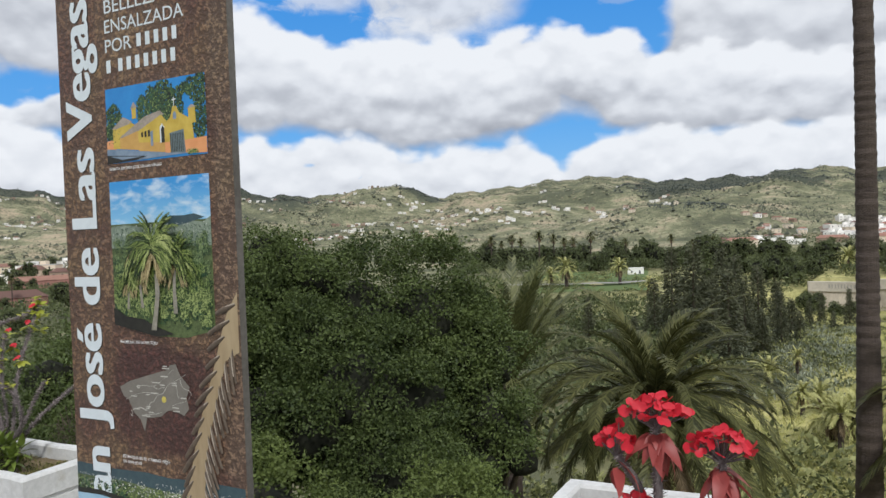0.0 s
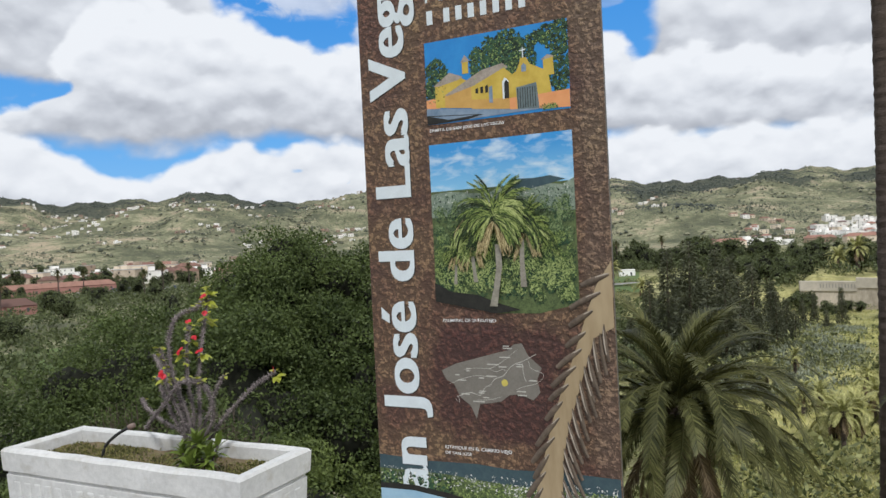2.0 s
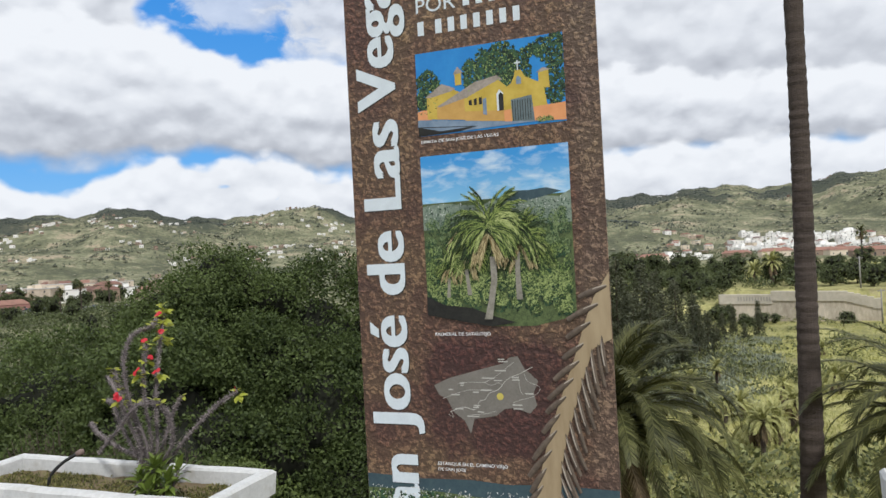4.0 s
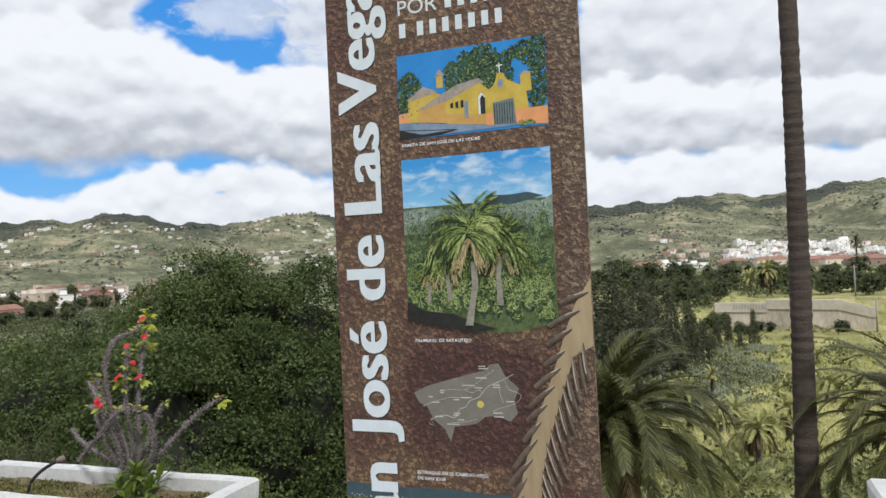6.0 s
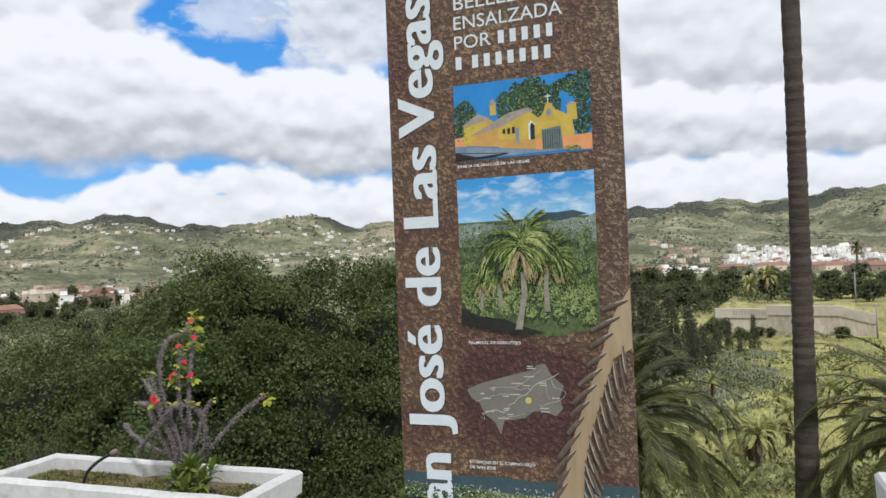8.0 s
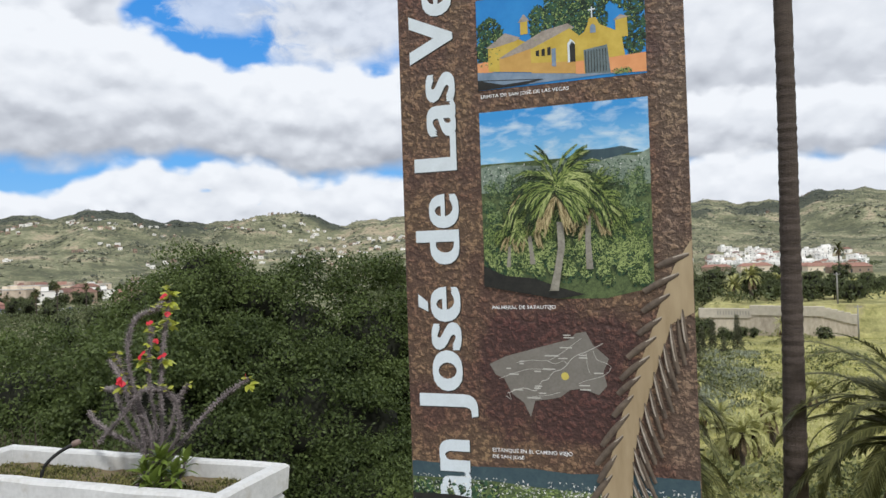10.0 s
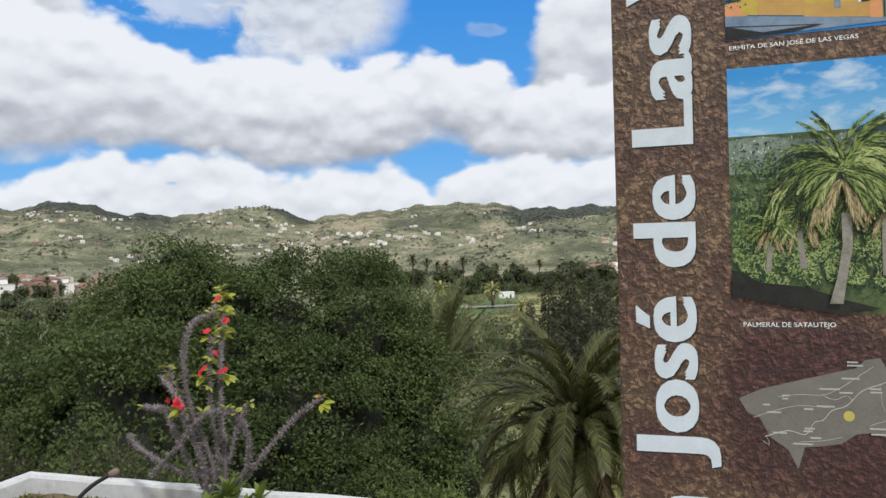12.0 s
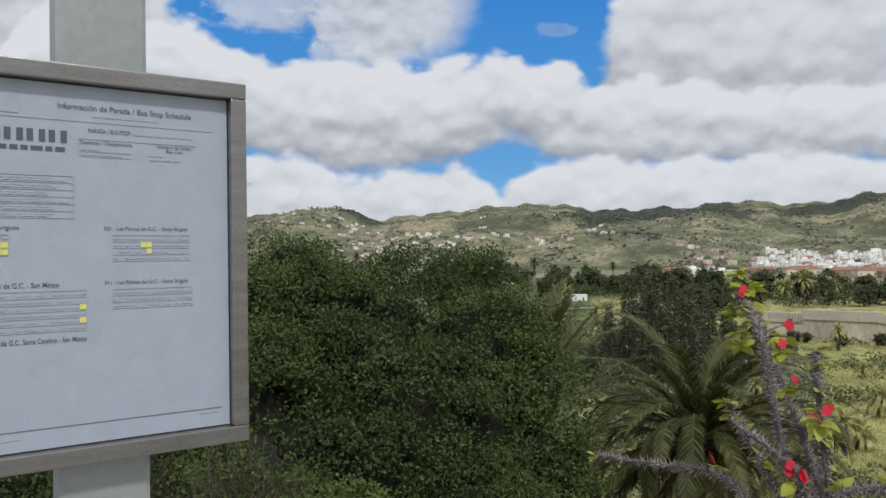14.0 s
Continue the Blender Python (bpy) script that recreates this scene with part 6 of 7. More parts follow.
DRYWOOD = material("bare dry stem", (0.07, 0.055, 0.045), (0.20, 0.16, 0.13), 60, 10, 0.9, 0.3)


def blade(length, width, cup=0.15, curl=0.3, seg=7, point=0.5):
    """A rounded leaf along +x, seg strips long, with a fold in the middle."""
    vs, fs = [], []
    ang, px, pz = 0.0, 0.0, 0.0
    for j in range(seg + 1):
        t = j / seg
        w = width * 0.5 * (math.sin(math.pi * t ** point) ** 0.8 if 0 < t < 1 else 0.04)
        vs += [(px, -w, pz + cup * w), (px, 0, pz), (px, w, pz + cup * w)]
        px, pz = px + math.cos(ang) * length / seg, pz + math.sin(ang) * length / seg
        ang -= curl / seg
    for j in range(seg):
        o = j * 3
        fs += [(o, o + 3, o + 4, o + 1), (o + 1, o + 4, o + 5, o + 2)]
    return mesh_from("leaf", vs, fs, True)


def aim(p, d, roll=0.0):
    """A pose at p whose x axis points along d."""
    d = Vector(d).normalized()
    return Matrix.Translation(p) @ d.to_track_quat("X", "Z").to_matrix().to_4x4() @ pose(0, 0, 0, roll)


def flower_mesh(r, seed):
    """Two broad rounded bracts round a small eye."""
    rng = random.Random(seed)
    vs, fs = [(0, 0, 0.001)], []
    n = 16
    for i in range(n):
        a = 2 * math.pi * i / n
        k = r * (0.50 + 0.50 * abs(math.cos(a)) ** 0.6 + rng.uniform(-0.06, 0.06))
        vs.append((k * math.cos(a) * 0.55, k * math.sin(a) * 0.55, 0.10 * r))
        vs.append((k * math.cos(a), k * math.sin(a), 0.16 * r + rng.uniform(-0.1, 0.1) * r))
    for i in range(n):
        j = (i + 1) % n
        fs += [(0, 1 + 2 * i, 1 + 2 * j), (1 + 2 * i, 2 + 2 * i, 2 + 2 * j, 1 + 2 * j)]
    return mesh_from("flower", vs, fs, True)


def thorny_stem(points, r0, r1, seed, parent, origin, spines=1300):
    path = [p - origin for p in smooth_path(points, 6)]
    n = len(path)
    rr = [r0 + (r1 - r0) * i / (n - 1) for i in range(n)]
    v, f = tube(path, rr, 9)
    st = put_mesh("stem", mesh_from("stem", v, f, True), STEM, parent)
    rng = np.random.default_rng(seed)
    length = sum((b - a).length for a, b in zip(path, path[1:]))
    m = int(spines * length)
    P = np.array([tuple(p) for p in path])
    t = rng.uniform(0, n - 1.001, m)
    i = t.astype(int)
    c = P[i] + (P[i + 1] - P[i]) * (t - i)[:, None]
    d = P[i + 1] - P[i]
    d /= np.linalg.norm(d, axis=1)[:, None]
    a = np.cross(d, rng.normal(0, 1, (m, 3)))
    a /= np.linalg.norm(a, axis=1)[:, None]
    R = np.interp(t, np.arange(n), rr)[:, None]
    L = rng.uniform(0.008, 0.021, m)[:, None]
    s = np.cross(d, a)
    out = a * 0.9 + d * rng.uniform(-0.3, 0.45, m)[:, None]
    q = np.empty((m, 4, 3))
    w = 0.0015
    q[:, 0], q[:, 1], q[:, 2] = c + a * R * 0.9 + s * w, c + a * R * 0.9 - s * w * 0.5 + d * w, c + a * R * 0.9 - s * w * 0.5 - d * w
    q[:, 3] = c + a * R * 0.9 + out * L
    k = np.arange(m)[:, None] * 4
    tri = np.concatenate([k + [[0, 1, 3]], k + [[1, 2, 3]], k + [[2, 0, 3]]], 0)
    tagged(put_mesh("thorn_cover", mesh_from("thorn_cover", q.reshape(-1, 3), tri), THORN, st), kind="stuff")
    return st


EU_TALL = (
    ((-1.566, 0.600, 0.765), (-1.650, 0.600, 0.974), (-1.682, 0.610, 1.133), (-1.699, 0.680, 1.238), (-1.712, 0.820, 1.268), (-1.750, 0.910, 1.304)),
    ((-1.550, 0.640, 0.755), (-1.601, 0.700, 0.955), (-1.651, 0.780, 1.107), (-1.704, 0.870, 1.234), (-1.736, 0.925, 1.332)),
    ((-1.465, 0.620, 0.765), (-1.440, 0.600, 0.900), (-1.466, 0.580, 0.957), (-1.485, 0.560, 0.974), (-1.568, 0.550, 0.962), (-1.640, 0.520, 0.869), (-1.734, 0.500, 0.767)),
    ((-1.468, 0.680, 0.761), (-1.391, 0.800, 0.889), (-1.317, 0.900, 0.963)),
)
EU_LOW = (
    ((-1.576, 0.600, 0.753), (-1.666, 0.620, 0.738), (-1.819, 0.660, 0.764), (-1.944, 0.700, 0.797), (-2.018, 0.740, 0.830)),
    ((-1.564, 0.620, 0.760), (-1.585, 0.620, 0.950), (-1.596, 0.630, 1.092), (-1.600, 0.660, 1.208)),
    ((-1.586, 0.580, 0.769), (-1.625, 0.550, 0.916), (-1.647, 0.540, 1.000), (-1.761, 0.595, 1.076)),
    ((-1.640, 0.600, 0.760), (-1.720, 0.600, 0.900), (-1.790, 0.660, 0.945), (-1.920, 0.770, 0.925), (-2.084, 0.906, 0.896)),
    ((-1.596, 0.720, 0.745), (-1.599, 0.800, 0.875), (-1.573, 0.840, 0.944)),
    ((-1.610, 0.620, 0.758), (-1.677, 0.620, 0.947), (-1.720, 0.620, 1.019), (-1.764, 0.630, 1.102)),
)
EU_STEMS = EU_TALL + EU_LOW


def crown_of_thorns():
    base = Vector((-1.60, 0.62, 0.575))
    t = thing("crown_of_thorns", "thorny grey spurge with small red flowers growing in the white planter", "plant", Matrix.Translation(base))
    rng = random.Random(21)
    small, big = blade(0.028, 0.016, 0.1, 0.4, 7, 0.75), blade(0.042, 0.024, 0.1, 0.5, 7, 0.8)
    fl = [flower_mesh(0.0135, 1), flower_mesh(0.011, 2)]

    def tuft(p, n, mesh, droop=0.0, spread=1.0):
        for i in range(n):
            a = rng.uniform(0, 2 * math.pi)
            d = Vector((math.cos(a) * spread, math.sin(a) * spread, rng.uniform(-0.5, 0.7) - droop))
            put_mesh("leaf", mesh, EU_LEAF, t, m=aim(Vector(p) - base + d.normalized() * 0.004, d, rng.uniform(-40, 40)))

    for k, pts in enumerate(EU_STEMS):
        root = [(-1.60 + 0.05 * math.sin(k * 2.1), 0.62 + 0.04 * math.cos(k * 1.7), 0.57)] if k else [(-1.62, 0.61, 0.57)]
        thorny_stem(root + list(pts), 0.0078 if k < 3 else 0.0062, 0.0045, 30 + k, t, base)
    top = Vector(EU_STEMS[1][-1])
    for i in range(6):
        p = top + Vector((rng.uniform(-0.015, 0.02), rng.uniform(-0.02, 0.02), -0.035 * i + 0.025))
        tuft(p, 12 if i < 3 else 9, big if i % 2 else small)
    for pts in (EU_STEMS[0], EU_STEMS[1], EU_STEMS[5], EU_STEMS[9]):
        for p in smooth_path(pts[-3:], 3)[2:]:
            tuft(p, 4, small)
    for p, n in FLOWERS:
        p = Vector(p)
        for i in range(n + 1):
            q = p + Vector((rng.uniform(-0.018, 0.018), -0.012 + rng.uniform(-0.012, 0.006), rng.uniform(-0.010, 0.012)))
            put_mesh("flower", fl[i % 2], RED, t, "small crimson flower", aim(q - base, (rng.uniform(-0.5, 0.5), -0.7, rng.uniform(0.7, 1.3))) @ pose(0, 0, 0, 0, 90, rng.uniform(0, 90)))
        tuft(p + Vector((0, 0, -0.022)), 6, big, 0.3)
    for k in (3, 4, 6, 7, 8, 9):
        tuft(EU_STEMS[k][-1], 4, small)
    for p in EU_STEMS[2][2:5]:
        tuft(Vector(p) + Vector((0, 0, 0.01)), 6, small, -0.3)


FLOWERS = (((-1.645, 0.54, 1.002), 4), ((-1.803, 0.693, 0.975), 1), ((-1.720, 0.905, 1.310), 2), ((-1.649, 0.81, 1.242), 1), ((-1.658, 0.731, 1.218), 1), ((-1.652, 0.73, 1.143), 1), ((-1.588, 0.725, 1.084), 1), ((-1.597, 0.605, 1.099), 1), ((-1.314, 0.9, 0.963), 0))
crown_of_thorns()


def rosette_plant():
    base = Vector((-1.475, 0.535, 0.575))
    t = thing("rosette_plant", "bushy green leafy rosette plant in the white planter", "plant", Matrix.Translation(base))
    rng = random.Random(5)
    ms = [blade(0.085, 0.030, 0.25, 0.7), blade(0.070, 0.026, 0.25, 1.0), blade(0.060, 0.022, 0.2, 0.4)]
    for cx, cy, h, n in ((0.0, 0.0, 0.15, 26), (-0.06, -0.02, 0.10, 20), (0.06, 0.01, 0.09, 20), (0.02, -0.06, 0.07, 18), (-0.02, 0.05, 0.12, 14), (0.10, 0.03, 0.13, 10)):
        v, f = tube([(cx * 0.5, cy * 0.5, 0), (cx, cy, h)], [0.006, 0.004], 6)
        put_mesh("stem", mesh_from("stem", v, f, True), STEM, t)
        for i in range(n):
            a = i * 2.4 + rng.uniform(-0.3, 0.3)
            k = i / n
            e = 1.3 - 1.9 * k
            put_mesh("leaf", ms[i % 3], SUCC, t, m=aim((cx, cy, h - 0.05 * k), (math.cos(a) * math.cos(e), math.sin(a) * math.cos(e), math.sin(e)), rng.uniform(-20, 20)))


rosette_plant()


def irrigation_pipe():
    t = thing("irrigation_pipe", "bent black irrigation pipe with a dusty cap in the soil", "pipe", pose(-2.15, 0.60, 0.575))
    v, f = tube(smooth_path([(0, 0, -0.02), (0.012, 0.01, 0.045), (0.05, 0.045, 0.095), (0.10, 0.085, 0.128)]), [0.0075] * 16, 10)
    put_mesh("pipe", mesh_from("pipe", v, f, True), PIPE, t)
    v, f = tube([(0.093, 0.08, 0.124), (0.108, 0.092, 0.132), (0.118, 0.1, 0.137)], [0.012, 0.0145, 0.011], 12)
    put_mesh("cap", mesh_from("cap", v, f, True), CAP, t, "dusty pink cap")


irrigation_pipe()


def moss(name, x0, x1, y0, y1, z, n, seed, label):
    """Low weeds over the soil."""
    rng = np.random.default_rng(seed)
    c = np.stack([rng.uniform(x0, x1, n), rng.uniform(y0, y1, n), np.full(n, z)], 1)
    keep = wobble(c * np.array([1, 1, 0]), 9.0, seed) + rng.normal(0, 0.3, n) > -0.1
    c = c[keep]
    v, f = leaves(c, np.tile([0, 0, 1.0], (len(c), 1)), 0.016, 0.006, rng, 0.0, 0.7)
    tagged(put_mesh(name, mesh_from(name, v, f), WEED), label, "weeds", kind="stuff")


WEED = leaf_material("mossy weeds", (0.06, 0.068, 0.018), (0.26, 0.245, 0.085), 1.0, 0.7, 0.2, 6)
moss("soil_weeds", -2.51, -1.18, 0.46, 0.77, 0.572, 9000, 1, "short mossy weeds over dry planter soil")
moss("soil_weeds", 1.26, 2.58, 0.36, 0.67, 0.735, 4000, 2, "short mossy weeds over dry planter soil")


def red_plant(x, y, z0, heads, label, seed):
    """A thick stem with hanging coppery leaves and a flat cluster of crimson bracts on top."""
    t = thing("red_bract_plant", label, "plant", pose(x, y, z0), group="red-bracted plants in the planter")
    rng = random.Random(seed)
    ms = [blade(0.115, 0.040, 0.25, 0.9), blade(0.09, 0.034, 0.3, 1.3), blade(0.10, 0.036, 0.15, 0.4)]
    fl = [flower_mesh(0.020, 5), flower_mesh(0.016, 6)]
    for hx, hy, hz, spread, nl, nf in heads:
        top = Vector((hx - x, hy - y, hz - z0))
        thorny_stem([Vector((0, 0, -0.02)) + Vector((x, y, z0)), Vector((top.x * 0.4 + x, top.y * 0.4 + y, top.z * 0.5 + z0)), Vector((hx, hy, hz - 0.05))], 0.014, 0.010, seed + int(hx * 100), t, Vector((x, y, z0)), 700)
        for i in range(nl):
            a = i * 2.4 + rng.uniform(-0.3, 0.3)
            e = -0.25 - 0.95 * rng.random()
            put_mesh("leaf", ms[i % 3], BRICKRED, t, "hanging coppery red leaf", aim(top + Vector((0, 0, -0.065 - 0.03 * rng.random())), (math.cos(a) * math.cos(e), math.sin(a) * math.cos(e), math.sin(e)), rng.uniform(-30, 30)))
        for i in range(nf):
            a, q = i * 2.4, math.sqrt((i + 0.5) / nf) * spread
            p = top + Vector((math.cos(a) * q, math.sin(a) * q * 0.7, 0.055 * math.cos(q / spread * 1.5) + rng.uniform(-0.012, 0.012) - 0.03))
            v, f = tube([top + Vector((0, 0, -0.06)), p], [0.002, 0.0015], 5)
            put_mesh("flower_stalk", mesh_from("flower_stalk", v, f), STEM, t)
            put_mesh("bract", fl[i % 2], RED, t, "crimson bract", Matrix.Translation(p) @ pose(0, 0, 0, rng.uniform(10, 80), rng.uniform(-35, 35), rng.uniform(0, 360)))
    return t


red_plant(1.53, 0.42, 0.74, ((1.535, 0.40, 1.135, 0.088, 22, 52), (1.435, 0.38, 1.055, 0.052, 3, 20)), "tall spurge with crimson bracts and drooping coppery leaves", 61)
red_plant(1.70, 0.42, 0.74, ((1.695, 0.40, 1.062, 0.082, 20, 44),), "spurge with crimson bracts and coppery leaves beside a taller one", 62)
red_plant(1.49, 0.40, 0.74, ((1.49, 0.39, 0.885, 0.045, 3, 8),), "short spurge with a few crimson bracts near the rim", 63)


def dry_stem():
    t = thing("dry_stem", "bare dry branching stem in the planter soil", "plant", pose(1.40, 0.52, 0.735))
    for pts in (((0, 0, -0.01), (0.01, 0.01, 0.05), (-0.015, 0.0, 0.10)), ((0.005, 0.005, 0.03), (0.05, 0.01, 0.06), (0.07, 0.02, 0.10)), ((0.05, 0.01, 0.06), (0.10, 0.0, 0.05), (0.13, 0.01, 0.07))):
        v, f = tube(smooth_path(pts, 3), np.linspace(0.004, 0.002, 7), 6)
        put_mesh("twig", mesh_from("twig", v, f, True), DRYWOOD, t)


dry_stem()


# ---- the valley and the hills ----
def scatter_land(n, a0, a1, r0, r1, rng, power=1.0):
    a = np.radians(rng.uniform(a0, a1, n))
    r = r0 + (r1 - r0) * rng.uniform(0, 1, n) ** power
    x, y = r * np.sin(a), r * np.cos(a)
    return x, y, land(x, y)


# dark zones on the hills: part woods, part cloud shadow put into colour
WOOD_SHADE_ZONES = ((-41.6, 2200, 4.6, 600, 1.2), (-39.0, 1650, 2.6, 250, 1.0), (-6.5, 2030, 7.4, 620, 1.1), (-9.0, 1550, 4.5, 250, 1.0), (-28.5, 1700, 2.0, 190, 0.8), (-54, 2300, 6.0, 400, 0.9), (5.5, 2250, 4.0, 190, 0.8), (-8.5, 1020, 3, 60, 0.4))


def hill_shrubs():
    rng = np.random.default_rng(77)
    x, y, z = scatter_land(140000, -63, 16, 780, 2640, rng, 0.85)
    p = np.stack([x, y, 0 * x], 1)
    k = wobble(p, 0.006, 4.0) + 0.7 * wobble(p, 0.02, 8.0) + rng.normal(0, 0.45, len(x))
    az, r = np.degrees(np.arctan2(x, y)), np.hypot(x, y)
    for a, d, wa, wd, most in WOOD_SHADE_ZONES:
        k = k + most * np.exp(-((az - a) / wa) ** 4 - ((r - d) / wd) ** 4)
    keep = k > 0.35
    x, y, z, k = x[keep], y[keep], z[keep], k[keep]
    n = len(x)
    s = rng.uniform(0.7, 1.9, n) * np.where(rng.uniform(0, 1, n) < 0.06 + 0.12 * (k > 1.2), 1.9, 1.0)
    base = np.array([(1, 0, -0.2), (-0.5, 0.87, -0.2), (-0.5, -0.87, -0.2), (0.1, 0.1, 1.0)])
    v = base[None] * s[:, None, None] * rng.uniform(0.7, 1.3, (n, 4, 1))
    turn = rng.uniform(0, 2 * np.pi, n)
    c, q = np.cos(turn)[:, None], np.sin(turn)[:, None]
    v[:, :, 0], v[:, :, 1] = v[:, :, 0] * c - v[:, :, 1] * q, v[:, :, 0] * q + v[:, :, 1] * c
    v[:, :, 2] *= 1.25
    v += np.stack([x, y, z], 1)[:, None]
    # taller trees in loose groups
    x, y, z = scatter_land(60000, -63, 16, 800, 2600, rng, 0.85)
    p = np.stack([x, y, 0 * x], 1)
    k = wobble(p, 0.025, 3.0) + 0.8 * wobble(p, 0.06, 6.0) + rng.normal(0, 0.35, len(x))
    az, r = np.degrees(np.arctan2(x, y)), np.hypot(x, y)
    for a, d, wa, wd, most in WOOD_SHADE_ZONES:
        k = k + 0.8 * most * np.exp(-((az - a) / wa) ** 4 - ((r - d) / wd) ** 4)
    keep = k > 0.50
    x, y, z = x[keep], y[keep], z[keep]
    n = len(x)
    ring = np.array([(1, 0, 0.3), (0.31, 0.95, 0.2), (-0.81, 0.59, 0.35), (-0.81, -0.59, 0.2), (0.31, -0.95, 0.3), (0.1, 0.1, 1.1)])
    t = ring[None] * (rng.uniform(1.6, 3.6, n))[:, None, None] * rng.uniform(0.7, 1.3, (n, 6, 1)) + np.stack([x, y, z], 1)[:, None]
    for name, mat, label, dark_zone in (("hillside_shrubs", SHRUB_FAR, "green shrubs and small trees scattered over the open slopes", False), ("hillside_woods", WOOD_SHADE_FAR, "hill slope woods, cloud shadow put into their dark colour", True)):
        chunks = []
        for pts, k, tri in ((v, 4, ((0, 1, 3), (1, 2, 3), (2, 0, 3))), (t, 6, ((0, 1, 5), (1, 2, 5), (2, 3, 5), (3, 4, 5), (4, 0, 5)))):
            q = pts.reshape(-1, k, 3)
            q = q[in_wood_shade(q[:, 0]) == dark_zone]
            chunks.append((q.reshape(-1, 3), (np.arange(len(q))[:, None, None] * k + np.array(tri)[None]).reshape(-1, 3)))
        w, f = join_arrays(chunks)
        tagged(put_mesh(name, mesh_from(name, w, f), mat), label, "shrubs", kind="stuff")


def in_wood_shade(p):
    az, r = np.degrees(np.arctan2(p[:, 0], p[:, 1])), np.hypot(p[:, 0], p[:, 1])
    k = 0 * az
    for a, d, wa, wd, most in WOOD_SHADE_ZONES:
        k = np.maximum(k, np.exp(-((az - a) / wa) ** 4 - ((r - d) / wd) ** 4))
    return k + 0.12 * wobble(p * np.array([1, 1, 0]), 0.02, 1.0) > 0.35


hill_shrubs()


def meadow():
    rng = np.random.default_rng(78)
    x, y, z = scatter_land(20000, -10, 15, 34, 200, rng, 1.3)
    c = np.stack([x, y, z], 1)
    c = np.repeat(c, 3, 0) + rng.normal(0, 0.3, (len(c) * 3, 3)) * np.array([1, 1, 0])
    v, f = leaves(c, np.tile([0, 0, 1.0], (len(c), 1)), 0.42, 0.075, rng, 0.0, 0.5)
    tagged(put_mesh("meadow_grass", mesh_from("meadow_grass", v, f), GRASS), "rough yellow-green grass on the valley floor", "grass", kind="stuff")
    x, y, z = scatter_land(5200, -6.0, 3.5, 78, 165, rng)
    q = np.stack([x, y, 0 * x], 1)
    keep = wobble(q, 0.045, 2.0) + 0.6 * wobble(q, 0.13, 5.0) - np.hypot((np.degrees(np.arctan2(x, y)) + 0.8) / 4.2, (np.hypot(x, y) - 122) / 42) * 0.9 + 0.75 > rng.normal(0.2, 0.25, len(x))
    x, y, z = x[keep], y[keep], z[keep]
    c = np.repeat(np.stack([x, y, z], 1), 9, 0) + rng.normal(0, 0.4, (len(x) * 9, 3)) * np.array([1, 1, 0.2])
    v, f = leaves(c, np.tile([0, 0, 1.0], (len(c), 1)), 0.70, 0.17, rng, 0.0, 0.55)
    tagged(put_mesh("agave_thicket", mesh_from("agave_thicket", v, f), CACTUS), "grey-green agave and prickly pear thicket", "succulents", kind="stuff")
    # low bushes on the valley floor
    x, y, z = scatter_land(4200, -26, 13, 45, 310, rng, 1.2)
    q = np.stack([x, y, 0 * x], 1)
    keep = wobble(q, 0.06, 4.0) + 0.8 * wobble(q, 0.15, 1.0) + rng.normal(0, 0.3, len(x)) - 0.04 * np.clip(np.degrees(np.arctan2(x, y)), 0, 20) > -0.02
    x, y, z = x[keep], y[keep], z[keep]
    ch = []
    for i in range(len(x)):
        s = rng.uniform(0.35, 1.0) * (1.9 if i % 7 == 0 else 1.0)
        q = sphere_points(48, rng, -0.1)
        cc = q * s * np.array([1.2, 1.2, 0.8]) + np.array([x[i], y[i], z[i] + s * 0.3])
        ch.append(leaves(cc, q, 0.50 * s ** 0.5, 0.26 * s ** 0.5, rng, 0.1, 0.7))
    v, f = join_arrays(ch)
    tagged(put_mesh("valley_bushes", mesh_from("valley_bushes", v, f), VALLEY_BUSH), "mixed green bushes over the valley floor", "bushes", kind="stuff")


GRASS = leaf_material("meadow grass", (0.27, 0.285, 0.095), (0.56, 0.545, 0.21), 0.7, 0.8, 0.3, 0.05, spec=0.1)
VALLEY_BUSH = leaf_material("mixed bush leaves", (0.060, 0.075, 0.028), (0.31, 0.32, 0.13), 0.8, 0.6, 0.2, 0.06)
meadow()


def conifer(seed, height, radius):
    """A ragged dark conifer: trunk and tiers of drooping feathery boughs."""
    rng = np.random.default_rng(seed)
    t = thing("conifer", "tall dark feathery conifer in the valley", "tree", group="conifers in the valley")
    v, f = tube([(0, 0, -0.3), (0.1, 0, height * 0.5), (0, 0.1, height)], [0.28, 0.17, 0.03], 7)
    put_mesh("trunk", mesh_from("trunk", v, f, True), BARK, t)
    ch = []
    n = 84
    for i in range(n):
        k = (i + 0.5) / n
        h = height * (0.02 + 0.98 * k)
        L = radius * (1.04 - k) ** 0.85 * rng.uniform(0.5, 1.2) + 0.2
        a = i * 2.4 + rng.uniform(-0.4, 0.4)
        m = int(14 + 44 * (1 - k))
        q = rng.uniform(0.15, 1, m)
        c = np.stack([np.cos(a) * L * q, np.sin(a) * L * q, h + 0.35 * L * q - 0.55 * L * q * q], 1) + rng.normal(0, 0.20, (m, 3))
        d = np.tile([np.cos(a), np.sin(a), 0.1], (m, 1))
        ch.append(leaves(c, d, 0.60, 0.19, rng, 0.35, 0.6))
    v, f = join_arrays(ch)
    put_mesh("crown", mesh_from("crown", v, f), CONIFER, t, "ragged tiers of dark needles")
    return t


